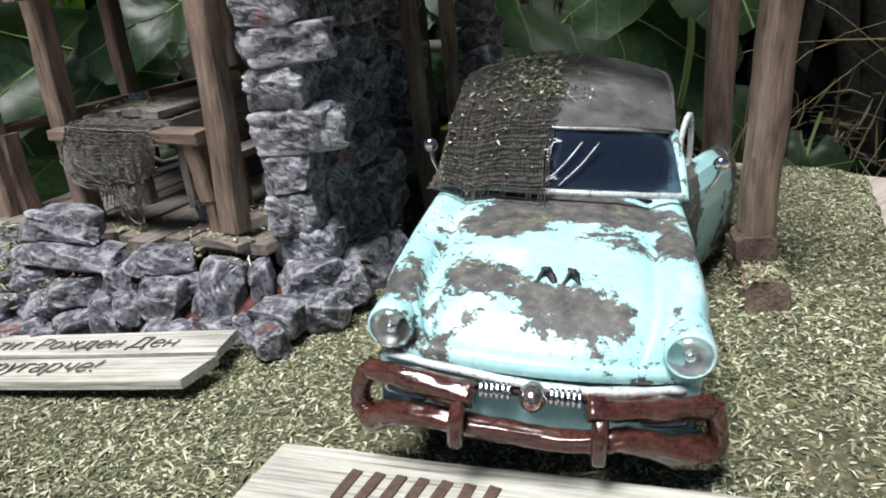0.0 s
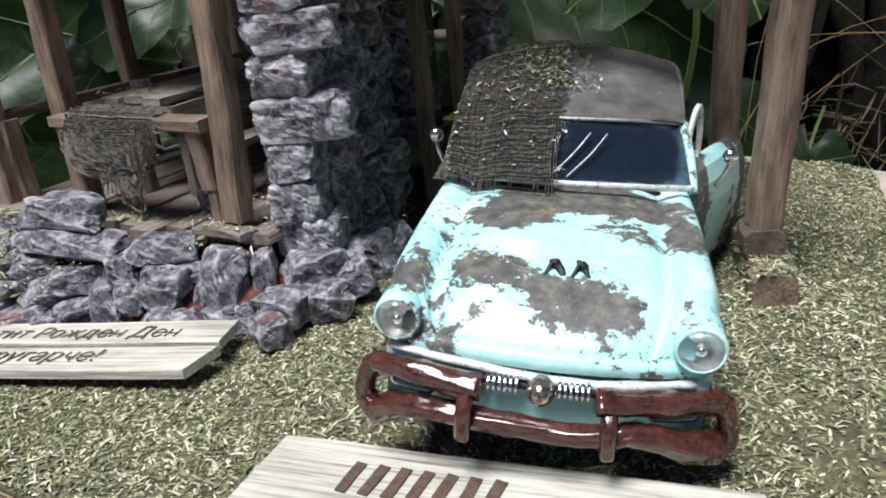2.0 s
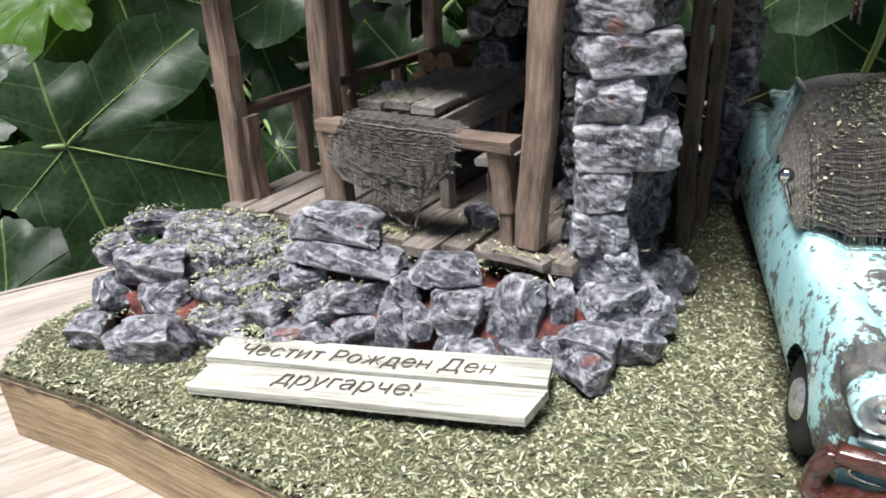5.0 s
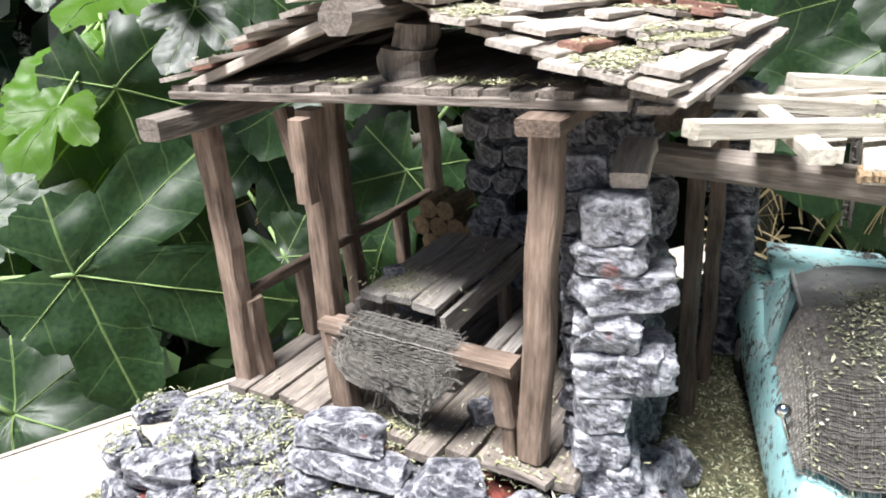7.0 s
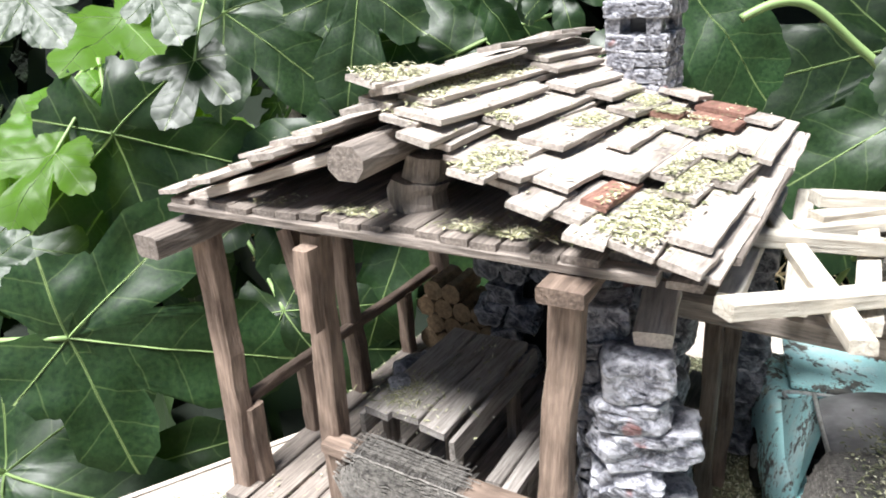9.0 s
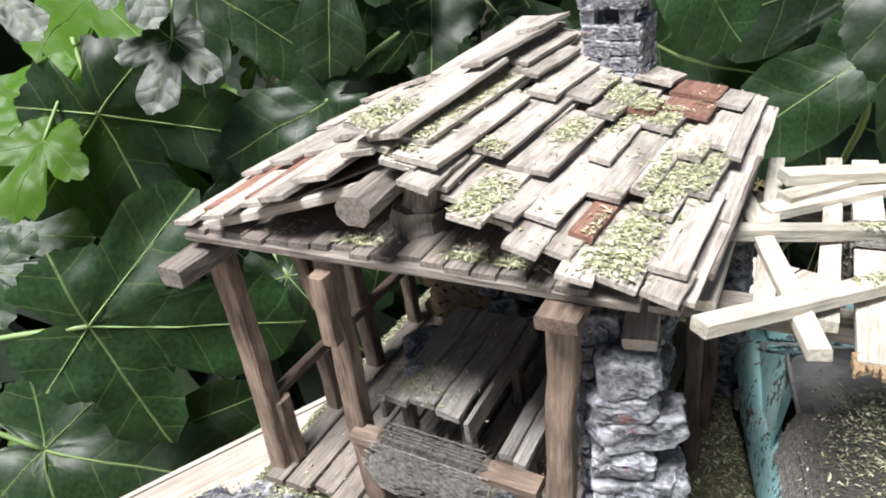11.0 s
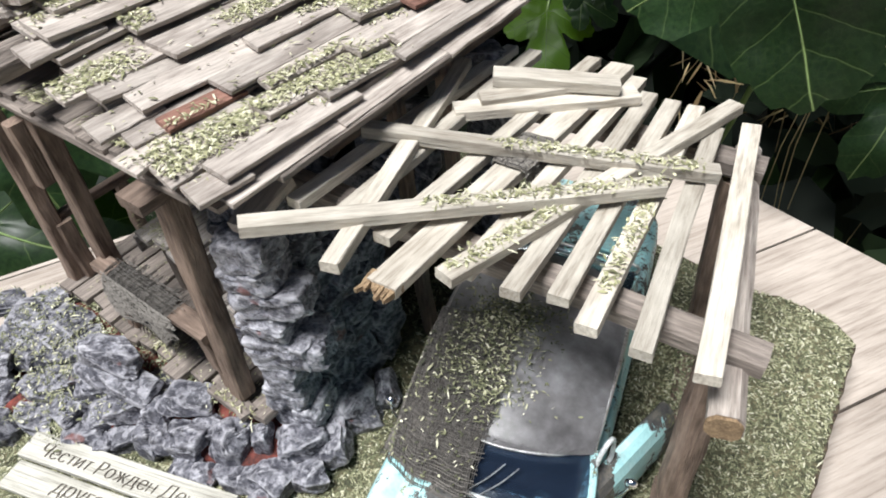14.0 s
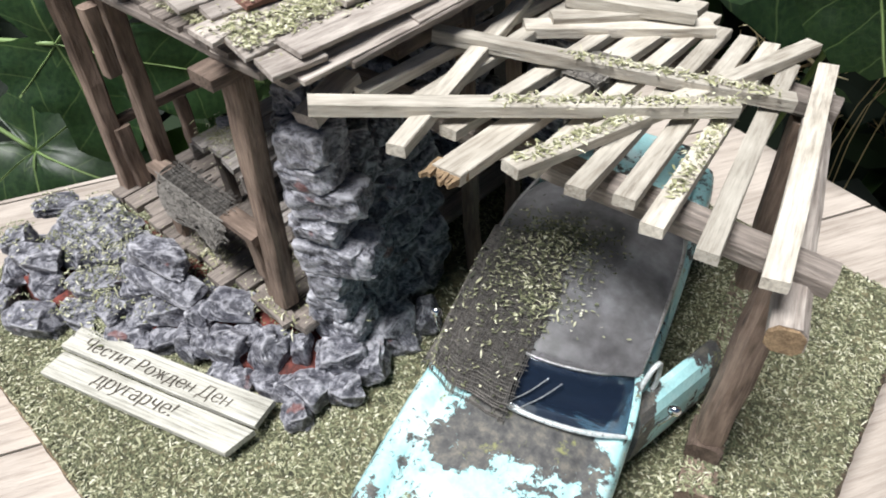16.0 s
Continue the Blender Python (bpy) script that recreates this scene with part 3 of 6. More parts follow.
FACE_STONES = [
    ((-0.170, 0.2355, 0.010), (0.022, 0.018, 0.013), -30, 0), ((-0.140, 0.2345, 0.014), (0.024, 0.016, 0.012), 10, 0),
    ((-0.2334, 0.2355, 0.005), (0.017, 0.018, 0.015), 0, 0), ((-0.2085, 0.226, 0.005), (0.033, 0.019, 0.017), -8, 0),
    ((-0.1857, 0.2325, 0.005), (0.024, 0.018, 0.014), 0, 0), ((-0.1575, 0.2265, 0.0045), (0.026, 0.015, 0.012), 12, 0),
    ((-0.1385, 0.2245, 0.005), (0.016, 0.014, 0.012), 25, 0), ((-0.1245, 0.2235, 0.007), (0.015, 0.015, 0.020), -10, 8),
    ((-0.1235, 0.2315, 0.0165), (0.013, 0.014, 0.014), 8, 0), ((-0.1096, 0.236, 0.0205), (0.025, 0.017, 0.013), 10, 4),
    ((-0.1055, 0.2215, 0.0135), (0.019, 0.016, 0.015), -6, 0), ((-0.1068, 0.2125, 0.0045), (0.018, 0.014, 0.011), 5, 0),
]
FOOT_STONES = [
    ((-0.0865, 0.2215, 0.0135), (0.018, 0.016, 0.025), 15, 24), ((-0.0868, 0.2125, 0.0035), (0.017, 0.014, 0.012), -12, 0),
    ((-0.0735, 0.2245, 0.0135), (0.010, 0.012, 0.019), 0, 0), ((-0.056, 0.2245, 0.0125), (0.024, 0.018, 0.016), 10, 0),
    ((-0.066, 0.2105, 0.008), (0.021, 0.017, 0.014), -25, 0), ((-0.0685, 0.2005, 0.004), (0.014, 0.017, 0.012), 20, 0),
    ((-0.052, 0.2135, 0.006), (0.017, 0.016, 0.013), 30, 0), ((-0.044, 0.227, 0.008), (0.015, 0.02, 0.016), 15, 0),
    ((-0.127, 0.2455, 0.013), (0.022, 0.016, 0.016), 15, 0), ((-0.118, 0.2235, 0.010), (0.012, 0.014, 0.012), 15, 0),
    ((-0.2165, 0.272, 0.013), (0.026, 0.022, 0.018), 45, 0), ((-0.2225, 0.262, 0.010), (0.022, 0.02, 0.018), 30, 0),
]
FILL_STONES = [
    ((-0.19, 0.2625, 0.010), (0.034, 0.024, 0.016), 0, 0), ((-0.029, 0.2555, 0.006), (0.014, 0.016, 0.018), 25, 8),
    ((-0.209, 0.29, 0.015), (0.026, 0.022, 0.016), 20, 0), ((-0.148, 0.221, 0.004), (0.012, 0.012, 0.010), 40, 0),
    ((-0.205, 0.262, 0.018), (0.03, 0.02, 0.012), 10, 0), ((-0.178, 0.247, 0.012), (0.022, 0.02, 0.014), -10, 0),
    ((-0.166, 0.252, 0.016), (0.022, 0.022, 0.014), 20, 0), ((-0.152, 0.234, 0.009), (0.02, 0.018, 0.014), 15, 0),
    ((-0.176, 0.268, 0.0185), (0.024, 0.018, 0.01), 30, 0), ((-0.124, 0.238, 0.014), (0.02, 0.016, 0.014), -20, 0),
    ((-0.098, 0.226, 0.012), (0.016, 0.016, 0.014), 10, 0), ((-0.0965, 0.2105, 0.0035), (0.012, 0.012, 0.011), 0, 0),
]
SMALL_STONES = [
    ((-0.0775, 0.2105, 0.004), (0.011, 0.012, 0.012), 0, 0),
]
STONES = TOP_STONES + FACE_STONES + FOOT_STONES + FILL_STONES + SMALL_STONES
for k, (at, size, rz, ry) in enumerate(STONES):
    s = 0.89
    rock(wall, at, (size[0] * s, size[1] * s, size[2] * s), rz, random.uniform(-8, 8), ry, k)
bm = bmesh.new()
core = [(-0.232, 0.245), (-0.207, 0.233), (-0.16, 0.23), (-0.11, 0.219), (-0.08, 0.212), (-0.054, 0.22), (-0.06, 0.24), (-0.12, 0.258), (-0.195, 0.295), (-0.22, 0.285)]
lo = [bm.verts.new((x, y, -0.001)) for x, y in core]
hz = [0.015, 0.010, 0.009, 0.009, 0.007, 0.009, 0.021, 0.021, 0.018, 0.016]
hi = [bm.verts.new((x * 0.93 - 0.0105, y * 0.93 + 0.0165, z)) for (x, y), z in zip(core, hz)]
bm.faces.new(lo[::-1])
bm.faces.new(hi)
for k in range(len(core)):
    j = (k + 1) % len(core)
    bm.faces.new((lo[k], lo[j], hi[j], hi[k]))
bmesh.ops.subdivide_edges(bm, edges=bm.edges, cuts=3, use_grid_fill=True)
part("clay_core", bm, CLAY, wall, "red-brown clay between the stones", smooth=True)

pts = []
for k, cnt in ((0, 150), (1, 160), (3, 120), (4, 200), (5, 700), (11, 200), (12, 260), (16, 200), (13, 60), (36, 260), (2, 60), (15, 60), (38, 160), (40, 300), (41, 200), (42, 260), (43, 120), (44, 220)):
    (x, y, z), (sx, sy, sz) = STONES[k][0], STONES[k][1]
    a = radians(STONES[k][2])
    for _ in range(int(cnt * 0.5)):
        r, t = math.sqrt(random.random()) * 0.52, random.uniform(0, 2 * math.pi)
        p, q = r * math.cos(t) * sx, r * math.sin(t) * sy
        pts.append((x + p * math.cos(a) - q * math.sin(a), y + p * math.sin(a) + q * math.cos(a), z + sz * 0.56 * (1 - 0.5 * (r / 0.52) ** 4)))
for _ in range(1500):
    f = random.random()
    pts.append((-0.2 + 0.125 * f + random.gauss(0, 0.004), 0.283 - 0.05 * f + random.gauss(0, 0.005), 0.0225 - 0.001 * random.random()))
for _ in range(500):
    pts.append((random.gauss(-0.168, 0.006), random.gauss(0.229, 0.004), 0.0075))
flakes("wall_herb", pts, np.tile((0, -0.15, 1.0), (len(pts), 1)), "dried herb lying on the stone wall", seed=15)

# ---- stone column by the shelter ----
COL_AT = Vector((-0.057, 0.243, 0))
column = thing("stone_column", COL_AT, "rough stacked stone pillar, grey with white brushing", "stone column")
z = 0.014
# width, height and shift of each course
for k, (w, h, off) in enumerate(((0.021, 0.0125, 0.001), (0.0165, 0.0125, -0.0015), (0.016, 0.0125, -0.001), (0.0295, 0.0135, 0.0048), (0.0185, 0.0125, 0.0), (0.028, 0.011, 0.0038), (0.0195, 0.0095, 0.0), (0.018, 0.0125, 0.001))):
    h *= 1.07
    at = COL_AT + Vector((off + 0.0004 * k - 0.0015, -0.005, z + h / 2))
    rock(column, at, (w * 1.04, 0.0185, h * 1.03), -8 + random.uniform(-6, 6), random.uniform(-4, 4), random.uniform(-4, 4), k + 3, pale=True)
    if k in (0, 3):
        rock(column, at + Vector((0.005, -0.001, 0.0005)), (w * 0.5, 0.019, h * 1.02), -8, 0, 0, k + 6, pale=True)
    for q in (0, 1):
        hh = h / 2
        rock(column, COL_AT + Vector((-0.0082, 0.005, z + hh * (q + 0.5))), (0.0085, 0.016, hh * 1.1), -20 + random.uniform(-9, 9), 0, 0, k + q * 3 + 5)
    rock(column, COL_AT + Vector((0.001, 0.0125, z + h / 2)), (0.015, 0.017, h * 1.05), -25 + random.uniform(-9, 9), 0, 0, k + 9)
    z += h
rock(column, COL_AT + Vector((0.001, -0.006, 0.007)), (0.03, 0.026, 0.016), 10, 0, 0, 2, pale=True)
rock(column, COL_AT + Vector((0.014, 0.006, 0.006)), (0.022, 0.028, 0.018), 30, 0, 0, 6)
rock(column, COL_AT + Vector((-0.004, 0.006, z + 0.004)), (0.012, 0.016, 0.011), -10, 0, 0, 4, pale=True)
timber("plank_stub", (-0.0525, 0.2325, 0.1215), (-0.0445, 0.254, 0.1255), 0.0098, 0.0045, WOOD_SHINGLE, column, "short weathered plank")

# side wall of stone running back behind the column, and the fireplace
side = thing("stone_side_wall", H(0.03, 0.06, 0), "dark rough stone side wall behind the pillar", "stone wall")
for lev in range(8):
    for k in range(3):
        at = H(0.017 + random.uniform(-0.002, 0.002), 0.036 + 0.015 * k, 0.008 + 0.0125 * lev)
        rock(side, at, (0.017, 0.0185, 0.0145), -30 + random.uniform(-12, 12), 0, random.uniform(-5, 5))
rear_column = thing("stone_pillar", H(0.03, 0.145, 0), "narrow dark stone pillar at the shelter's back corner", "stone column")
for lev in range(11):
    rock(rear_column, H(0.031 + random.uniform(-0.002, 0.002), 0.14 + random.uniform(-0.002, 0.002), 0.007 + 0.0112 * lev), (0.02, 0.018, 0.014), -30 + random.uniform(-15, 15))
fire = thing("stone_fireplace", H(-0.035, 0.125, 0.026), "grey stone fireplace with a dark open hearth", "fireplace")
for lev in range(9):
    z = 0.031 + 0.0125 * lev
    for k in range(6):
        u = -0.080 + 0.0155 * k + (0.006 if lev % 2 else 0)
        if lev < 4 and -0.062 < u < -0.03:
            continue
        rock(fire, H(u, 0.124 + random.uniform(-0.001, 0.001), z), (0.0175, 0.016, 0.0138), -30 + random.uniform(-6, 6))
bmx = bmesh.new()
bmesh.ops.create_cube(bmx, size=1.0)
part("hearth_back", bmx, BLACK, fire, "black block behind the hearth opening", HUT @ pose(-0.04, 0.14, 0.07) @ Matrix.Diagonal((0.085, 0.012, 0.09, 1)))
chimney = thing("chimney", H(-0.0145, 0.14, 0.14), "small grey brick chimney with a capped top", "chimney")
for lev in range(9):
    z = 0.143 + 0.0062 * lev
    if lev == 7:
        for u, v in ((-0.0095, -0.0085), (0.0065, -0.0085), (-0.0095, 0.0085), (0.0085, 0.0085)):
            rock(chimney, H(-0.0145 + u, 0.14 + v, z), (0.0058, 0.006, 0.0078), -30, k=random.randrange(9), name="brick", pale=True)
        continue
    for a in range(4):
        for b in (-0.5, 0.5):
            du, dv = (b * 0.0114, -0.0082) if a == 0 else (b * 0.0114, 0.0082) if a == 1 else (-0.0087, b * 0.0105) if a == 2 else (0.0087, b * 0.0105)
            big = 1.08 if lev == 8 else 1.0
            rock(chimney, H(-0.0145 + du * big, 0.14 + dv * big, z), ((0.0124 if a < 2 else 0.0076), (0.0076 if a < 2 else 0.0124), 0.0067), -30 + random.uniform(-4, 4), name="brick", pale=True)
bmx = bmesh.new()
bmesh.ops.create_cube(bmx, size=1.0)
part("flue", bmx, BLACK, chimney, "black block filling the chimney's open slot", HUT @ pose(-0.0145, 0.142, 0.166) @ Matrix.Diagonal((0.0105, 0.009, 0.046, 1)))

# ---- the shelter ----
hut = thing("wooden_shelter", H(-0.05, 0.08, 0), "rustic timber shelter with shingled roof and plank floor", "shelter")


def hpost(u0, v0, z0, u1, v1, z1, w, label="", seg=9, name="post", **kw):
    return timber(name, H(u0, v0, z0), H(u1, v1, z1), w, w * 0.92, WOOD_POST, hut, label, up=(0.5, 0.866, 0), seg=seg, rough=0.0006, bow=random.uniform(-0.0014, 0.0014) if name == "post" else 0.0, **kw)


FLOOR = 0.026
hpost(0.002, 0.0, 0.0295, 0.0105, 0.002, 0.1385, 0.0086)
hpost(-0.0795, 0.003, FLOOR, -0.0775, 0.006, 0.139, 0.0084)
hpost(-0.130, 0.001, FLOOR - 0.002, -0.131, 0.006, 0.132, 0.009)
hpost(-0.129, 0.075, FLOOR, -0.128, 0.075, 0.135, 0.008)
hpost(-0.128, 0.148, FLOOR, -0.128, 0.15, 0.138, 0.009)
hpost(0.030, 0.085, 0.0, 0.031, 0.085, 0.135, 0.006)
hpost(0.030, 0.112, 0.0, 0.031, 0.112, 0.135, 0.0055)
# braces and caps
timber("brace", H(-0.083, 0.004, 0.118), H(-0.0905, 0.007, 0.138), 0.006, 0.006, WOOD_POST, hut, up=(0.5, 0.866, 0), roll=0.1)
timber("brace", H(-0.074, -0.004, 0.110), H(-0.073, -0.004, 0.138), 0.006, 0.006, WOOD_POST, hut, up=(0.5, 0.866, 0))
timber("cap_block", H(0.0127, -0.0105, 0.1402), H(0.0125, 0.03, 0.1402), 0.012, 0.0045, WOOD_POST, hut, seg=5, slant=0.1)
timber("plate_beam", H(-0.132, -0.017, 0.1345), H(-0.129, 0.165, 0.1365), 0.0115, 0.0082, WOOD_GREY, hut, seg=9, rough=0.0006)
timber("plate_beam", H(0.028, 0.05, 0.1295), H(0.029, 0.165, 0.131), 0.008, 0.008, WOOD_POST, hut, seg=7)
timber("base_plank", H(-0.013, -0.0045, 0.0268), H(0.0112, -0.0055, 0.0268), 0.0072, 0.0028, WOOD_GREY, hut, slant=0.25, rough=0.0005)
# floor
x = -0.1335
k = 0
while x < 0.008:
    w = random.uniform(0.0105, 0.0135)
    front = -0.009 + random.uniform(-0.003, 0.004) + (0.004 if x > -0.02 else 0)
    timber("floor_plank", H(x + w / 2, front, FLOOR - 0.002 + random.uniform(-0.0006, 0.0006)), H(x + w / 2, 0.155, FLOOR - 0.002), w - 0.0012, 0.0036, WOOD_GREY, hut, seg=4, rough=0.0004, slant=0.12)
    x += w
timber("floor_joist", H(-0.13, 0.012, 0.018), H(0.01, 0.012, 0.018), 0.008, 0.012, WOOD_POST, hut)
timber("floor_joist", H(-0.13, 0.15, 0.016), H(0.01, 0.15, 0.016), 0.008, 0.016, WOOD_POST, hut)
# rails
timber("rail", H(-0.0795, -0.0005, 0.0625), H(-0.002, 0.0, 0.062), 0.0085, 0.0042, WOOD_POST, hut, "front rail of worn wood", seg=6)
timber("rail", H(-0.1285, 0.004, 0.0615), H(-0.128, 0.152, 0.0605), 0.0045, 0.0045, WOOD_POST, hut, seg=8)
for v, r in ((0.04, 0.0065), (0.115, 0.0065)):
    hpost(-0.1285, v, FLOOR, -0.1285, v, 0.06, r, seg=4, name="rail_post")
hpost(-0.127, 0.006, FLOOR, -0.127, 0.006, 0.06, 0.0085, seg=4, name="rail_post")
hpost(-0.074, -0.001, FLOOR, -0.0745, -0.001, 0.061, 0.0075, seg=4, name="rail_post")
timber("bracket", H(-0.006, 0.0005, 0.040), H(-0.0085, 0.0005, 0.060), 0.007, 0.007, WOOD_POST, hut, up=(0.5, 0.866, 0))
timber("bracket", H(-0.006, 0.0005, FLOOR), H(-0.0055, 0.0005, 0.046), 0.0045, 0.006, WOOD_POST, hut, up=(0.5, 0.866, 0))
# attic boards
x = -0.134
while x < 0.03:
    w = random.uniform(0.0075, 0.0105)
    timber("attic_board", H(x + w / 2, (-0.0015 if x < 0.012 else 0.001) + random.uniform(-0.002, 0.002), 0.1462 + random.uniform(0, 0.0006)), H(x + w / 2 + random.uniform(-0.002, 0.002), 0.155, 0.1462), w - 0.0008, 0.0022, WOOD_GREY, hut, seg=3, rough=0.0003)
    x += w
timber("lip_board", H(-0.134, -0.001, 0.144), H(0.033, 0.0, 0.1445), 0.006, 0.0026, WOOD_GREY, hut, seg=8)
# ridge beam with its stub posts
RID = -0.046
timber("ridge_beam", H(RID, -0.012, 0.1682), H(RID - 0.004, 0.15, 0.1682), 0.0118, 0.0092, WOOD_GREY, hut, "thick weathered ridge beam", seg=7, rough=0.0008, bevel=0.33)
timber("king_post", H(-0.044, 0.018, 0.1475), H(-0.043, 0.018, 0.1565), 0.0175, 0.015, WOOD_GREY, hut, seg=3, rough=0.001, up=(0, 1, 0), bevel=0.3)
timber("king_post", H(-0.041, 0.019, 0.1567), H(-0.04, 0.019, 0.1638), 0.014, 0.013, WOOD_GREY, hut, seg=3, rough=0.001, up=(0, 1, 0), bevel=0.3)
timber("king_post", H(-0.047, 0.147, 0.1475), H(-0.045, 0.147, 0.163), 0.015, 0.014, WOOD_POST, hut, seg=3, rough=0.001, up=(0, 1, 0))
# rafters under the shingles
RZ = 0.1752
EL, ER = (-0.133, 0.149), (0.0415, 0.1462)


def slope(side, f, v, lift=0.0):
    """A place on the roof: f from the ridge (0) to the eave (1)."""
    e = EL if side < 0 else ER
    return H(RID + (e[0] - RID) * f, v, RZ + (e[1] - RZ) * f - 0.004 * math.sin(math.pi * f) + lift)


for side in (-1, 1):
    for v in ((0.003, 0.05, 0.1, 0.15) if side < 0 else (0.045, 0.1, 0.15)):
        timber("rafter", slope(side, 0.1, v, -0.004), slope(side, 0.98, v, -0.004), 0.005, 0.0035, WOOD_SHINGLE, hut, seg=4)
    # Boarding added below the shingles to block light into the attic.
    bm = bmesh.new()
    for f in (0.02, 0.5, 0.97):
        for v in (0.012, 0.145):
            for d in (-0.0008, 0.0):
                bm.verts.new(slope(side, f, v, d - 0.001))
    bm.verts.ensure_lookup_table()
    q = bm.verts
    for k in (0, 4):
        for a in ((0, 2, 6, 4), (1, 5, 7, 3), (0, 4, 5, 1), (2, 3, 7, 6)):
            bm.faces.new([q[k + i] for i in a])
    bm.faces.new((q[0], q[1], q[3], q[2]))
    bm.faces.new((q[8], q[10], q[11], q[9]))
    part("roof_deck", bm, WOOD_GREY, hut, "boarding added under the shingles to keep the attic dark")


SH_PTS, SH_N = [], []
# patches of herb: from ridge to eave, along the ridge, and their half sizes
MOSS = ((-0.04, 0.018, 0.055, 0.012), (0.09, 0.045, 0.045, 0.03), (0.375, 0.007, 0.045, 0.012), (0.81, 0.012, 0.075, 0.015), (0.83, 0.048, 0.05, 0.02),
        (0.93, 0.066, 0.035, 0.014), (0.44, 0.064, 0.04, 0.009), (0.52, 0.108, 0.09, 0.009), (0.66, 0.1, 0.09, 0.009), (0.29, 0.03, 0.035, 0.004), (0.55, 0.082, 0.03, 0.006))
STRIPS = ((1.0, 0.13, 0.0), (0.885, 0.15, 0.0012), (0.77, 0.17, 0.0022), (0.64, 0.15, 0.0031), (0.53, 0.15, 0.004), (0.42, 0.14, 0.0046), (0.31, 0.14, 0.0052), (0.2, 0.14, 0.0056), (0.09, 0.14, 0.006), (-0.03, 0.14, 0.0064))
BOARDS = []


def board(side, f, fw, v0, v1, lift, mat, ride=None, skew=0.012):
    """A shingle lying along the ridge, its front end riding on the one before it."""
    e = EL if side < 0 else ER
    n = HUT.to_3x3() @ Vector(((RZ - e[1]) * (1 if side > 0 else -1), 0, abs(e[0] - RID)))
    df = random.uniform(-skew, skew)
    up0 = lift + (ride if ride is not None else random.uniform(0.0028, 0.0044) if v0 > 0.01 else 0.0006)
    a, b = slope(side, f - df, v0, up0), slope(side, f + df, v1, lift)
    BOARDS.append((side, f, fw, v0, v1, up0, lift))
    return timber("shingle", a, b, fw * abs(e[0] - RID) * 1.05, 0.0017, mat, hut, up=n, seg=5, rough=0.0003, slant=0.12, roll=random.uniform(-0.03, 0.03) - side * 0.13)


def board_top(side, f, v):
    return max([u0 + (u1 - u0) * (v - v0) / (v1 - v0) + 0.0115 * (f - bf) for s, bf, fw, v0, v1, u0, u1 in BOARDS if s == side and abs(bf - f) < fw / 2 and v0 < v < v1], default=None)


# under layer, seen in the gaps and on the far slope
for side in (-1, 1):
    for k, (f, fw, lift) in enumerate(STRIPS):
        v = (-0.004, 0.004, -0.006, 0.0045, -0.0065, -0.007, 0.002, -0.005, 0.003, 0.005)[k] + random.uniform(-0.001, 0.001)
        if side > 0:
            v, lift = max(v, 0.003), lift - 0.0028
        while v < 0.128:
            step = random.uniform(0.032, 0.058)
            board(side, f + random.uniform(-0.012, 0.012), fw * random.uniform(0.74, 0.98), v, min(v + step + 0.016, 0.147 + random.uniform(0, 0.006)), lift + random.uniform(0, 0.0005), WOOD_RED if side < 0 and f > 0.5 and v < 0.03 and k % 2 else WOOD_SHINGLE, ride=0.001 if side > 0 else None)
            v += step
# the near slope, rank by rank: upper edge, lower edge (ridge 0, eave 1), front end, rear end
RANKS = (
    ((-0.1, 0.02, 0.0035, 0.045), (0.03, 0.15, 0.012, 0.09), (0.075, 0.235, 0.004, 0.072), (0.13, 0.245, -0.004, 0.022), (0.03, 0.145, 0.088, 0.142), (0.09, 0.213, 0.084, 0.13)),
    ((0.235, 0.345, 0.026, 0.09), (0.2, 0.32, 0.075, 0.125), (0.355, 0.5, 0.0278, 0.084), (0.29, 0.43, 0.085, 0.122), (0.318, 0.435, -0.006, 0.036), (0.42, 0.51, 0.001, 0.03)),
    ((0.498, 0.62, 0.0074, 0.056), (0.5, 0.612, -0.0075, 0.014), (0.54, 0.63, 0.05, 0.1), (0.43, 0.545, 0.08, 0.122), (0.48, 0.64, 0.126, 0.15)),
    ((0.625, 0.735, 0.03, 0.092), (0.61, 0.7, -0.002, 0.03), (0.735, 0.81, 0.04, 0.098), (0.72, 0.9, -0.0045, 0.036), (0.675, 0.78, -0.009, 0.012), (0.8, 0.9, 0.031, 0.078), (0.63, 0.75, 0.086, 0.112)),
    ((0.905, 1.012, 0.0055, 0.06), (0.912, 1.02, -0.004, 0.014), (0.89, 0.978, 0.05, 0.092), (0.948, 1.015, 0.081, 0.15), (0.8, 0.9, 0.072, 0.11), (0.86, 0.95, 0.086, 0.13), (0.84, 0.95, 0.124, 0.15)))
for rank in RANKS:
    for lo, hi, v0, v1 in rank:
        board(1, (lo + hi) / 2, hi - lo, v0, v1, 0.0056 * (1 - (lo + hi) / 2) + 0.0006, WOOD_SHINGLE, ride=0.0034 if v0 > 0.0 else 0.0012, skew=0.006)
for lo, hi, v0, v1 in ((0.648, 0.725, 0.008, 0.036), (0.645, 0.84, 0.107, 0.127), (0.64, 0.836, 0.125, 0.147), (0.488, 0.646, 0.095, 0.114)):
    board(1, (lo + hi) / 2, hi - lo, v0, v1, 0.0056 * (1 - (lo + hi) / 2) + 0.0012, WOOD_RED, ride=0.002, skew=0.004)
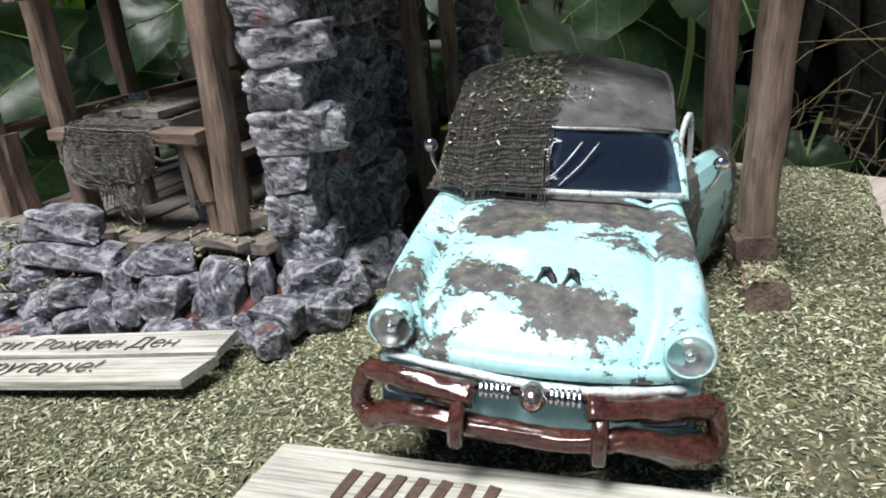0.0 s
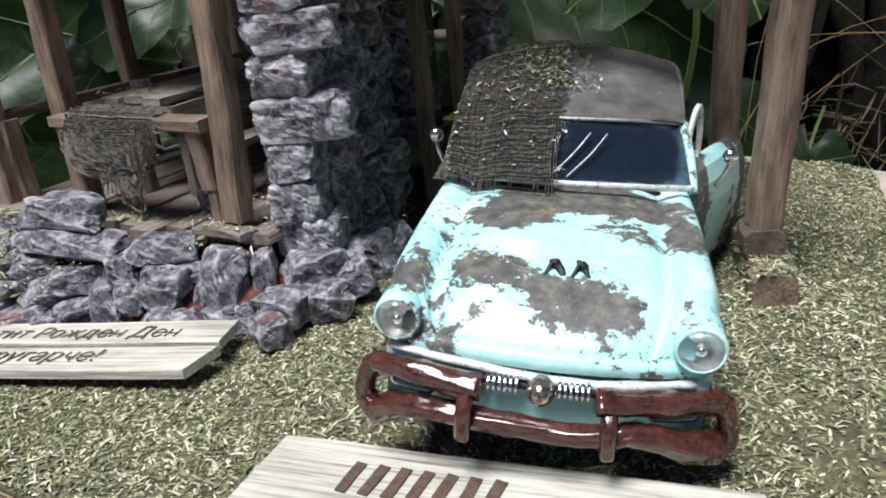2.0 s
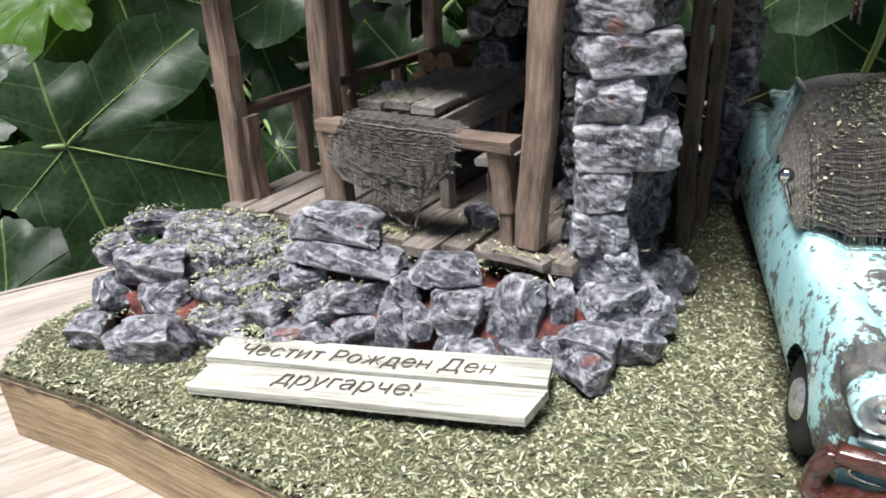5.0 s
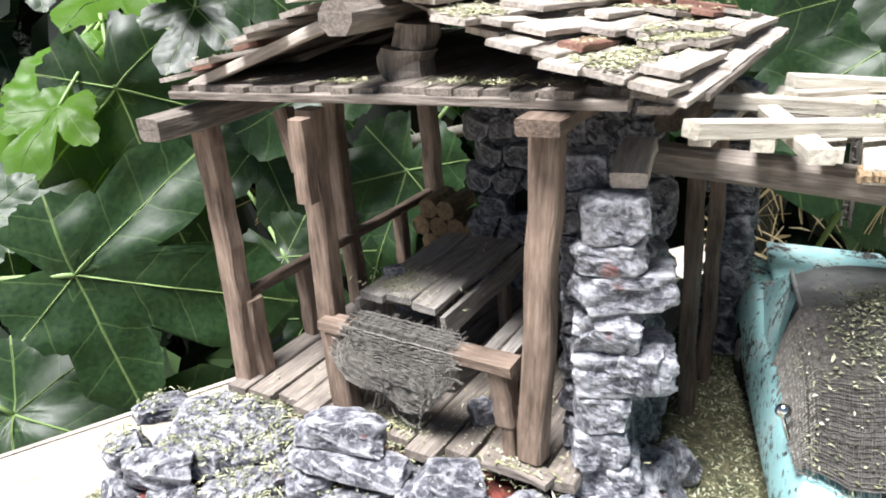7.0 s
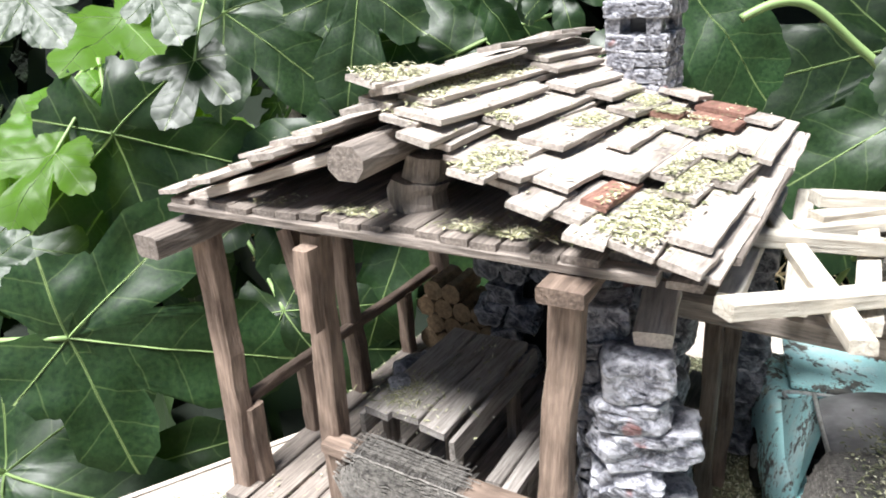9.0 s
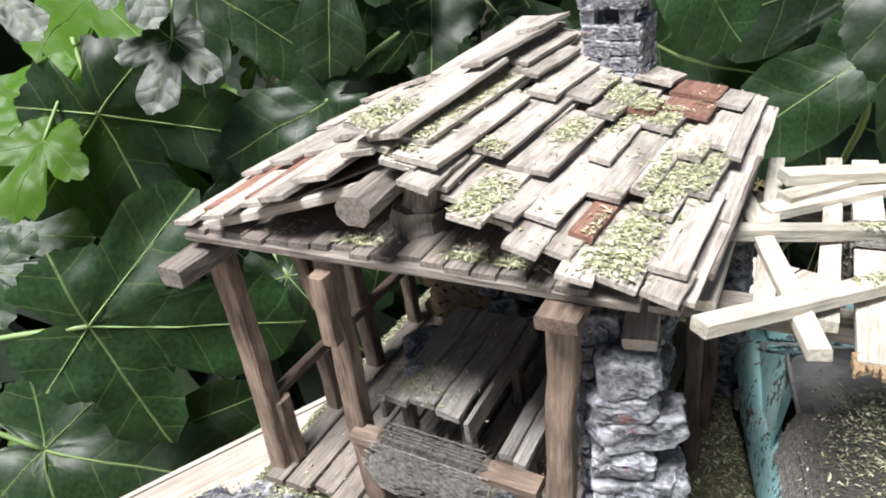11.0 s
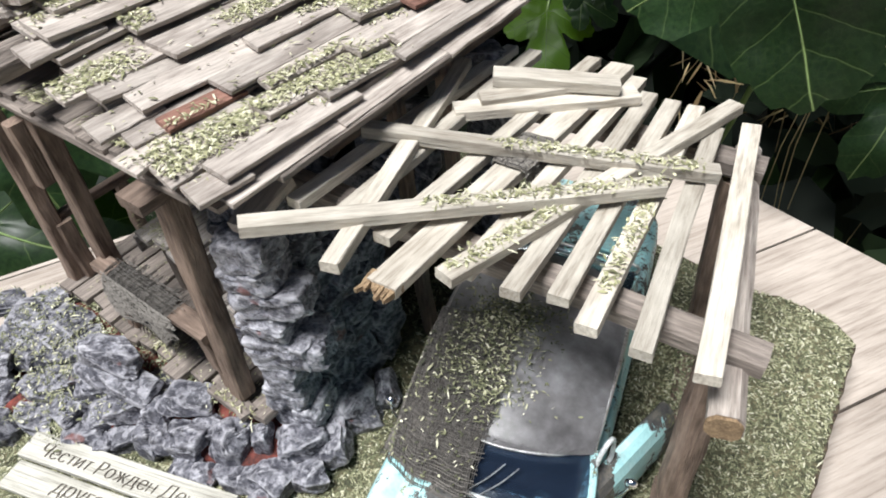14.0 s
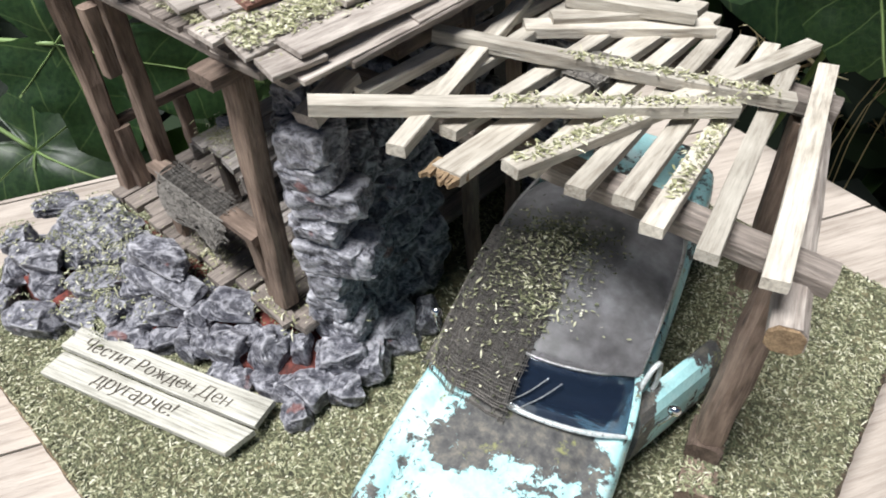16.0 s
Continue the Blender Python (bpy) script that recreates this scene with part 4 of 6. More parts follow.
for f, v, sf, sv in MOSS:
    for _ in range(int(520 * sf / 0.06 * sv / 0.01)):
        ff, vv = f + random.uniform(-1, 1) * sf * 1.15 + random.gauss(0, sf * 0.3), v + random.uniform(-1, 1) * sv * 1.15 + random.gauss(0, sv * 0.3)
        top = board_top(1, ff, vv)
        if top is not None:
            SH_PTS.append(slope(1, ff, vv, top + 0.0012))
            SH_N.append((0.15, 0, 1))
for _ in range(500):
    ff, vv = random.uniform(0.05, 0.9), random.uniform(-0.005, 0.15)
    side = random.choice((-1, 1))
    top = board_top(side, ff, vv)
    if top is not None:
        SH_PTS.append(slope(side, ff, vv, top + 0.0012))
        SH_N.append((0, 0, 1))
for u, cnt in ((-0.058, 140), (-0.018, 160), (-0.004, 180), (-0.09, 60), (0.013, 60)):
    for _ in range(cnt):
        SH_PTS.append(H(random.gauss(u, 0.005), 0.001 + abs(random.gauss(0.001, 0.005)), 0.1484))
        SH_N.append((0, 0, 1))
for f, v0, v1 in ((0.97, 0.0, 0.08), (1.0, 0.06, 0.15), (0.93, 0.09, 0.148), (1.02, 0.02, 0.1)):
    timber("eave_strip", slope(1, f, v0, -0.0035), slope(1, f, v1, -0.0035), 0.008, 0.0022, WOOD_GREY, hut, seg=4)
timber("ridge_board", slope(-1, 0.07, 0.026, 0.0095), slope(-1, 0.05, 0.132, 0.0098), 0.0115, 0.002, WOOD_SHINGLE, hut, seg=4)
timber("ridge_board", slope(-1, 0.14, 0.07, 0.0112), slope(-1, 0.12, 0.152, 0.0112), 0.012, 0.002, WOOD_SHINGLE, hut, seg=4)
flakes("roof_herb", SH_PTS, SH_N, "dried herb scattered on the shingles", seed=7, tilt=0.32, material=HERB_PALE)

# table and benches inside
def plank_table(name, label, cu, cv, w, l, top, cat, boards=3, legs=True):
    t = thing(name, H(cu, cv, FLOOR), label, cat)
    for k in range(boards):
        bw = w / boards
        timber("board", H(cu - w / 2 + bw * (k + 0.5), cv - l / 2 + random.uniform(-0.002, 0.002), top), H(cu - w / 2 + bw * (k + 0.5), cv + l / 2, top), bw - 0.0008, 0.003, WOOD_ASH, t, seg=5, rough=0.0005, slant=0.15)
    for s in (-1, 1):
        timber("cross_bar", H(cu - w / 2 + 0.002, cv + s * l * 0.36, top - 0.004), H(cu + w / 2 - 0.002, cv + s * l * 0.36, top - 0.004), 0.005, 0.005, WOOD_GREY, t, seg=2)
        for q in (-1, 1):
            timber("leg", H(cu + q * (w / 2 - 0.004), cv + s * l * 0.36, FLOOR), H(cu + q * (w / 2 - 0.004), cv + s * l * 0.36, top - 0.0065), 0.005, 0.005, WOOD_GREY, t, up=(0.5, 0.866, 0), seg=2)
    return t


inner_table = plank_table("picnic_table", "small weathered plank table with cracked boards", -0.0595, 0.05, 0.036, 0.064, 0.0655, "table")
for s in (-1, 1):
    timber("apron", H(-0.0595 + s * 0.0195, 0.017, 0.0585), H(-0.0595 + s * 0.0195, 0.084, 0.0595), 0.0022, 0.009, WOOD_ASH, inner_table, "loose side board of the table", seg=4, rough=0.0004)
plank_table("bench", "low weathered plank bench beside the table", -0.0235, 0.055, 0.013, 0.072, 0.047, "bench", 2)
floor_stone = thing("loose_stone", H(-0.098, 0.085, FLOOR), "pale grey stone lying on the plank floor", "stone")
rock(floor_stone, H(-0.098, 0.085, FLOOR + 0.008), (0.028, 0.022, 0.018), 10, k=4)
rock(floor_stone, H(-0.09, 0.078, FLOOR + 0.005), (0.014, 0.012, 0.011), 40, k=7)
chip = thing("loose_stone", H(-0.024, 0.015, FLOOR), "small grey stone with red stains on the plank floor", "stone")
rock(chip, H(-0.024, 0.015, FLOOR + 0.0035), (0.011, 0.009, 0.0085), 25, k=5)
pebble = thing("pebble", H(-0.0725, 0.034, 0.067), "white pebble lying on the small plank table", "pebble")
rock(pebble, H(-0.0725, 0.034, 0.0687), (0.008, 0.0045, 0.0042), 20, k=2, pale=True)
clay_chip = thing("clay_chip", H(-0.0675, 0.0385, 0.067), "small red clay chip on the plank table", "chip")
part("shard", slab([(-0.0028, -0.0014), (0.002, -0.0019), (0.0031, 0.0009), (-0.0016, 0.0016)], 0.0002, 0.0022), CLAY, clay_chip)
pile = thing("firewood_pile", H(-0.105, 0.135, FLOOR), "small pile of split firewood logs", "firewood")
for k in range(14):
    r, c = divmod(k, 4)
    p = H(-0.119 + 0.0105 * c + (0.005 if r % 2 else 0), 0.121, FLOOR + 0.006 + 0.0095 * r)
    q = HUT.to_3x3() @ Vector((0, 0.022, 0))
    timber("log", p, p + q, 0.0105, 0.0105, LOG_END, pile, seg=2, bevel=0.3, roll=random.random())

pts = []
for cu, cv, su, sv, z, cnt in ((-0.069, 0.033, 0.005, 0.006, 0.0674, 330), (-0.062, 0.026, 0.01, 0.005, 0.0674, 160), (-0.05, 0.06, 0.01, 0.014, 0.0674, 60), (-0.10, 0.05, 0.012, 0.03, 0.0265, 160), (-0.02, 0.025, 0.01, 0.012, 0.0265, 200), (-0.05, 0.005, 0.03, 0.008, 0.0265, 120), (-0.052, -0.001, 0.006, 0.003, 0.0265, 300), (-0.02, 0.06, 0.008, 0.02, 0.0265, 80), (0.0, -0.004, 0.007, 0.004, 0.0286, 160)):
    for _ in range(cnt):
        pts.append(H(random.gauss(cu, su), max(-0.007, random.gauss(cv, sv)), z))
flakes("floor_herb", pts, np.tile((0, 0, 1.0), (len(pts), 1)), "dried herb on the plank table and floor", seed=31, length=0.0014, width=0.00042, material=HERB_PALE)

# ---- carport ----
carport = thing("slat_carport", (0.04, 0.26, 0), "broken carport of pale loose slats on rough posts", "carport")


def slat(a, b, w=0.0062, h=0.0036, mat=None, label="", name="slat", **kw):
    return timber(name, a, b, w, h, mat or WOOD_PALE, carport, label, seg=4, rough=0.0003, slant=0.06, bevel=0.08, **kw)
DZ = -0.0018
for a, b, w in (
    ((-0.0336, 0.2347, 0.1323), (0.0249, 0.3471, 0.1218), 0.0058), ((-0.018, 0.232, 0.1301), (0.034, 0.345, 0.1206), 0.006),
    ((-0.0047, 0.2236, 0.1285), (0.058, 0.344, 0.1173), 0.006), ((0.0198, 0.214, 0.1251), (0.0745, 0.331, 0.1155), 0.006),
    ((0.0328, 0.2083, 0.1235), (0.078, 0.32, 0.115), 0.0062), ((0.0455, 0.2082, 0.1217), (0.086, 0.3165, 0.1139), 0.0062),
    ((0.053, 0.1987, 0.1209), (0.0943, 0.314, 0.1128), 0.0062), ((0.066, 0.1932, 0.1191), (0.099, 0.301, 0.1124), 0.006),
    ((0.0818, 0.188, 0.117), (0.1128, 0.3056, 0.1104), 0.0066)):
    slat(Vector(a) + Vector((0, 0, DZ)), Vector(b) + Vector((0, 0, DZ)), w)
slat((-0.001, 0.2045, 0.1266), (0.0686, 0.3408, 0.114), 0.0098, 0.0036, WOOD_PALE, "wide slat with a splintered end", "broken_slat")
for k in range(7):
    p = Vector((-0.0015, 0.2045, 0.1266)) + Vector((0.0087, -0.0045, 0)) * ((k - 3) / 6.5)
    d = Vector((-0.0042, -0.0082, 0.0005)) * random.uniform(0.12, 0.48)
    slat(p - d, p + d, 0.002, 0.0032, LOG_END, name="splinter", taper=0.4)
slat((-0.0148, 0.2065, 0.1318), (0.0079, 0.3265, 0.1262), 0.0058, label="loose slat lying across the others")
slat((0.0154, 0.2081, 0.1275), (0.1078, 0.3132, 0.1125), 0.0066, label="slanting loose slat with herb on it")
slat((-0.0416, 0.2152, 0.1385), (0.0764, 0.2559, 0.1209), 0.0062, 0.0042, label="long loose slat with herb on it")
slat((-0.0193, 0.2707, 0.133), (0.0949, 0.2665, 0.1172), 0.0056, 0.0046, label="long loose slat with herb on it")
slat((0.0205, 0.3087, 0.1295), (0.0657, 0.3117, 0.1232), 0.008, 0.0045, name="offcut", bow=0.0006)
slat((0.0075, 0.2935, 0.1245), (0.0725, 0.3128, 0.118), 0.0085, 0.004, name="offcut")
slat((0.0165, 0.2985, 0.1262), (0.0641, 0.3175, 0.1215), 0.007, 0.0035, name="offcut")


pts = []
for a, b, f0, f1, cnt in (((-0.0416, 0.2152, 0.1408), (0.0764, 0.2559, 0.1232), 0.42, 1.0, 330), ((-0.0193, 0.2707, 0.1354), (0.0949, 0.2665, 0.1196), 0.38, 0.95, 330),
                          ((0.0154, 0.2081, 0.1295), (0.1078, 0.3132, 0.1145), 0.02, 0.42, 300), ((0.053, 0.1987, 0.1211), (0.0943, 0.314, 0.113), 0.12, 0.55, 260)):
    a, b = Vector(a), Vector(b)
    for _ in range(cnt):
        p = a.lerp(b, random.uniform(f0, f1))
        pts.append(p + Vector((random.gauss(0, 0.0016), random.gauss(0, 0.0016), 0)))
flakes("slat_herb", pts, np.tile((0, 0, 1.0), (len(pts), 1)), "dried herb lying on the loose slats", seed=12, lift=0.0006, tilt=0.32, material=HERB_PALE)


def rough_beam(name, a, b, w, h, label="", mat=None, **kw):
    return timber(name, a, b, w, h, mat or WOOD_GREY, carport, label, seg=7, rough=0.00035, bevel=0.22, **kw)


rough_beam("cross_beam", (-0.045, 0.2585, 0.121), (0.1005, 0.2037, 0.1035), 0.0095, 0.0085)
rough_beam("cross_beam", (0.0, 0.331, 0.1135), (0.116, 0.2905, 0.1), 0.0095, 0.0085)
rough_beam("side_beam", (0.0878, 0.1855, 0.0992), (0.1145, 0.31, 0.0945), 0.0092, 0.009, "side beam with a freshly sawn end", mat=WOOD_SHINGLE)
rough_beam("corner_post", (0.0858, 0.2095, 0.0185), (0.0892, 0.2075, 0.0995), 0.0098, 0.0095, mat=WOOD_POST, up=(0, 1, 0))
rough_beam("corner_post", (0.1065, 0.295, 0.008), (0.1085, 0.295, 0.0945), 0.0105, 0.01, mat=WOOD_POST, up=(0, 1, 0))
rough_beam("sill", (0.0822, 0.1905, 0.0044), (0.1085, 0.305, 0.0042), 0.0125, 0.011, "mossy ground sill", mat=WOOD_POST)
rough_beam("sill_block", (0.0841, 0.2035, 0.0138), (0.0872, 0.2165, 0.0138), 0.0118, 0.0095, mat=WOOD_POST)
tip = rough_beam("sawn_end", (0.0876, 0.1846, 0.0992), (0.0878, 0.1857, 0.0992), 0.0086, 0.0084, mat=LOG_END)

pts = []
for _ in range(2600):
    f = random.random()
    a = random.uniform(-1, 1)
    pts.append((0.0822 + 0.0263 * f + a * 0.0085, 0.1905 + 0.1145 * f, 0.0102 if abs(a) < 0.73 else 0.0102 * (1 - abs(a)) / 0.27))
flakes("sill_herb", pts, np.tile((0, 0, 1.0), (len(pts), 1)), "dried herb lying on the ground sill", seed=17)

# ---- the car ----
CAR = pose(0.0037, 0.1375, 0.0017, -0.9, 6.1, -13.7)
car = thing("old_car", (0.03, 0.23, 0), "abandoned turquoise vintage model car with flaking paint", "car")


def C(x, y, z):
    return CAR @ Vector((x, y, z))


ST = np.array([  # y, half width, underside, fender crown, hood crown
    (-0.0045, 0.0310, 0.011, 0.0315, 0.0270), (-0.002, 0.0335, 0.010, 0.0355, 0.0305), (0.002, 0.0350, 0.0095, 0.0378, 0.0345),
    (0.010, 0.0362, 0.009, 0.0392, 0.0388), (0.03, 0.0368, 0.009, 0.0395, 0.0412), (0.05, 0.0369, 0.009, 0.0400, 0.0420),
    (0.0625, 0.0368, 0.009, 0.0400, 0.0417), (0.08, 0.0367, 0.009, 0.0400, 0.0415), (0.12, 0.0367, 0.009, 0.0405, 0.042),
    (0.15, 0.0367, 0.009, 0.0408, 0.0425), (0.175, 0.0364, 0.009, 0.0410, 0.0432), (0.205, 0.0356, 0.010, 0.0412, 0.0432),
    (0.22, 0.0340, 0.011, 0.0385, 0.0405), (0.2275, 0.0300, 0.013, 0.0320, 0.0330)])


def section(y):
    w, zb, zs, zc = (float(np.interp(y, ST[:, 0], ST[:, k])) for k in range(1, 5))
    front = max(0.0, 1 - max(y, 0) / 0.055)
    d = 0.0012 + 0.0018 * front
    return [(w * 0.92, zb), (w * 0.985, zb + 0.2 * (zs - zb)), (w, zb + 0.45 * (zs - zb)), (w * 0.995, zb + 0.7 * (zs - zb)), (w * 0.975, zb + 0.88 * (zs - zb)), (w * 0.925, zs),
            (w * 0.85, zs + 0.001), (w * 0.76, zs + 0.0004), (w * 0.685, zs - d + 0.3 * (zc - zs)), (w * 0.6, zs + 0.45 * (zc - zs) - d * 0.3), (w * 0.45, zs + 0.75 * (zc - zs)), (w * 0.22, zs + 0.95 * (zc - zs)), (0, zc)]


WHEELS = ((0.0245, 0.0105, 0.0138), (0.178, 0.0105, 0.0125))


def car_shell():
    bm = bmesh.new()
    ys = np.concatenate([np.linspace(-0.0045, 0.064, 36), np.linspace(0.067, 0.2275, 74)])
    rows = []
    for y in ys:
        s = section(y)
        full = [(-x, z) for x, z in s] + [(x, z) for x, z in s[-2::-1]]
        fine = []
        for (x0, z0), (x1, z1) in zip(full, full[1:]):
            fine += [(x0, z0), ((x0 + x1) / 2, (z0 + z1) / 2)]
        fine.append(full[-1])
        rows.append([bm.verts.new((x, y - 0.0052 * max(0.0, 1 - (x / 0.03) ** 2) * max(0.0, 1 - (y + 0.0045) / 0.03), z)) for x, z in fine])
    m = len(rows[0])
    for a, b in zip(rows, rows[1:]):
        for k in range(m - 1):
            c = (a[k].co + b[k + 1].co) / 2
            if any((c.y - wy) ** 2 + (c.z - wz) ** 2 < wr**2 and abs(c.x) > 0.03 for wy, wz, wr in WHEELS):
                continue
            if 0.061 + 0.0075 * (c.x / 0.0338) ** 2 < c.y < 0.172 and abs(c.x) < 0.029 and c.z > 0.03:
                continue
            bm.faces.new((a[k], a[k + 1], b[k + 1], b[k]))
    for row in (rows[0], rows[-1]):
        bm.faces.new(row)
    for v in bm.verts:
        for wy, wz, wr in WHEELS:
            dy, dz = v.co.y - wy, v.co.z - wz
            r = math.hypot(dy, dz)
            if abs(v.co.x) > 0.03 and wr * 0.8 < r < wr * 1.16 and v.is_boundary:
                v.co.y, v.co.z = wy + dy * wr / r, wz + dz * wr / r
    loose = [v for v in bm.verts if not v.link_faces]
    bmesh.ops.delete(bm, geom=loose, context="VERTS")
    return bm


body = part("body", car_shell(), PAINT, car, "turquoise body with paint flaked to dark metal", CAR, True)


def tube(points, r, sides=10, lump=0.0, seed=0.0, flat=1.0, sub=6, ends=True, groove=0.0):
    """A round bar along a smooth line, with lumps."""
    bm = bmesh.new()
    pts = [Vector(p) for p in points]
    line = []
    for k in range(len(pts) - 1):
        p0, p1, p2, p3 = pts[max(k - 1, 0)], pts[k], pts[k + 1], pts[min(k + 2, len(pts) - 1)]
        for j in range(sub):
            t = j / sub
            line.append(0.5 * (2 * p1 + (p2 - p0) * t + (2 * p0 - 5 * p1 + 4 * p2 - p3) * t * t + (3 * p1 - p0 - 3 * p2 + p3) * t**3))
    line.append(pts[-1])
    rings = []
    side = None
    for k, p in enumerate(line):
        d = (line[min(k + 1, len(line) - 1)] - line[max(k - 1, 0)]).normalized()
        if side is None:
            side = d.cross(Vector((0, 0, 1)) if abs(d.z) < 0.9 else Vector((0, 1, 0))).normalized()
        side = (side - d * side.dot(d)).normalized()
        up = side.cross(d)
        rk = r[min(int(k / sub), len(r) - 1)] if isinstance(r, (list, tuple)) else r
        ring = []
        for j in range(sides):
            a = 2 * math.pi * j / sides
            q = side * math.cos(a) + up * (math.sin(a) * flat)
            f = 1 + lump * noise.noise(p * 160 + q * 1.3 + Vector((seed, seed, 0))) + lump * 0.6 * noise.noise(p * 500 + q * 2.2) + groove * noise.noise(p * 75 + q * 4.5)
            ring.append(bm.verts.new(p + q * rk * f))
        rings.append(ring)
    for a, b in zip(rings, rings[1:]):
        for j in range(sides):
            bm.faces.new((a[j], a[(j + 1) % sides], b[(j + 1) % sides], b[j]))
    if ends:
        bm.faces.new(rings[0][::-1])
        bm.faces.new(rings[-1])
    return bm


def cpart(name, bm, mat, label="", smooth=True, parent=None):
    return part(name, bm, mat, parent or car, label, CAR, smooth)


def lathe(profile, axis_at, sides=24):
    """A turned part round the car's length axis: (radius, y) pairs."""
    bm = bmesh.new()
    rings = []
    for r, y in profile:
        if r == 0:
            rings.append([bm.verts.new((axis_at[0], axis_at[1] + y, axis_at[2]))])
        else:
            rings.append([bm.verts.new((axis_at[0] + r * math.cos(2 * math.pi * k / sides), axis_at[1] + y, axis_at[2] + r * math.sin(2 * math.pi * k / sides))) for k in range(sides)])
    for a, b in zip(rings, rings[1:]):
        for k in range(sides):
            j = (k + 1) % sides
            q = [a[k % len(a)], a[j % len(a)], b[j % len(b)], b[k % len(b)]]
            q = list(dict.fromkeys(q))
            if len(q) > 2:
                bm.faces.new(q)
    return bm


for s in (-1, 1):
    hl = (s * 0.0300, -0.0072, 0.0324)
    head = cpart("headlight", lathe(((0.004, 0.03), (0.0049, 0.014), (0.0051, 0.005), (0.0051, 0.0005), (0.0049, -0.0006), (0.0044, -0.0009), (0.0042, 0.0004)), hl), PAINT, "round headlight with turquoise rim")
    cpart("reflector", lathe(((0.0043, 0.0002), (0.0037, 0.0014), (0.0024, 0.0026), (0, 0.0032)), hl), CHROME_WORN, "dull silver reflector", parent=head)
    lens = cpart("lens", lathe(((0.0044, -0.0002), (0.004, -0.0013), (0.0026, -0.0021), (0.0011, -0.0025), (0, -0.0026)), hl), CLEAR, "clear glass lens", parent=head)
    lens.visible_shadow = False
    cpart("bulb", lathe(((0, -0.0006), (0.0008, -0.0002), (0.0012, 0.0012)), hl, 10), CHROME, parent=head)

# grille and bumper
cpart("hood_trim", tube(((-0.0316, -0.0052, 0.0249), (-0.022, -0.0085, 0.0254), (-0.0108, -0.0105, 0.0252), (0.0045, -0.0112, 0.0243), (0.0177, -0.0098, 0.0243), (0.0300, -0.0058, 0.0238)), 0.0012, 8, 0.25, flat=0.75), PALE_TRIM, "pitted chrome strip under the hood")
cpart("hood_lip", tube(((-0.03, -0.0032, 0.0268), (-0.02, -0.0068, 0.0272), (0, -0.0088, 0.0272), (0.02, -0.0068, 0.0268), (0.03, -0.0032, 0.0262)), 0.0022, 10), PAINT)
bm = bmesh.new()
vv = []
for k in range(13):
    x = -0.033 + 0.066 * k / 12
    y = -0.0052 * (1 - (x / 0.033) ** 2) - 0.0052
    vv.append((bm.verts.new((x, y, 0.0095)), bm.verts.new((x, y, 0.0245))))
for (a, b), (c, d) in zip(vv, vv[1:]):
    bm.faces.new((a, c, d, b))
cpart("grille_panel", bm, TURQUOISE, "turquoise panel behind the grille")
cpart("grille_slot", tube(((-0.031, -0.007, 0.0228), (-0.016, -0.0107, 0.0232), (0, -0.0115, 0.0226), (0.016, -0.0107, 0.0224), (0.031, -0.007, 0.022)), 0.0009, 6), BLACK, "dark slot under the chrome strip")
for s in (-1, 1):
    cpart("park_lamp_frame", tube(((s * 0.031, -0.0068, 0.0192), (s * 0.0225, -0.0088, 0.0192), (s * 0.0225, -0.0088, 0.0165), (s * 0.031, -0.0068, 0.0165), (s * 0.031, -0.0068, 0.0192)), 0.0006, 6, sub=3), CHROME)
    cpart("upper_bar", tube(((s * 0.0352, -0.0078, 0.0218), (s * 0.027, -0.0108, 0.0226 - s * 0.0003), (s * 0.0185, -0.0128, 0.0224), (s * 0.0112, -0.0142, 0.0226)), (0.0023, 0.0027, 0.0027), 22, 0.2, s, groove=0.32), RUST, "rust-brown gnarled grille bar")
    cpart("side_bar", tube(((s * 0.0352, -0.0078, 0.0218), (s * 0.0372, -0.007, 0.0168), (s * 0.0372, -0.007, 0.0125), (s * 0.0350, -0.0082, 0.0105 + s * 0.0012)), (0.0022, 0.0021, 0.0025), 22, 0.2, s + 4, groove=0.28), RUST)
    cpart("overrider", tube(((s * 0.0139, -0.0152, 0.0215 - s * 0.0003), (s * 0.014, -0.0178, 0.0185), (s * 0.0141, -0.0178, 0.0128)), (0.0016, 0.0017, 0.0015), 22, 0.15, s + 8, groove=0.2), RUST, "rust-brown upright bumper guard")
    for k in range(6):
        x, r = s * (0.0042 + k * 0.0011), 0.00165
        cpart("spring_ring", tube(((x, -0.0135, 0.0238 + r), (x, -0.0135 + r, 0.0238), (x, -0.0135, 0.0238 - r), (x, -0.0135 - r, 0.0238), (x, -0.0135, 0.0238 + r)), 0.00042, 6, sub=4), CHROME)
cpart("lower_bar", tube(((-0.0350, -0.0082, 0.0095), (-0.029, -0.0108, 0.0135), (-0.0219, -0.0128, 0.0154), (-0.012, -0.0147, 0.0156), (0.0019, -0.0157, 0.0156), (0.014, -0.0157, 0.0158), (0.0193, -0.0147, 0.0166), (0.0295, -0.0118, 0.0134), (0.0355, -0.0082, 0.0118)), (0.003, 0.0028, 0.0026, 0.0023, 0.0023, 0.0024, 0.0027, 0.0032), 22, 0.22, 2.0, groove=0.34), RUST, "rust-brown gnarled bumper bar")
cpart("grille_bullet", lathe(((0, -0.0036), (0.0016, -0.0031), (0.0027, -0.0014), (0.003, 0.0004), (0.0022, 0.0024)), (0.0006, -0.0138, 0.0234), 16), RUSTY_CHROME, "rusty chrome bullet in the grille")
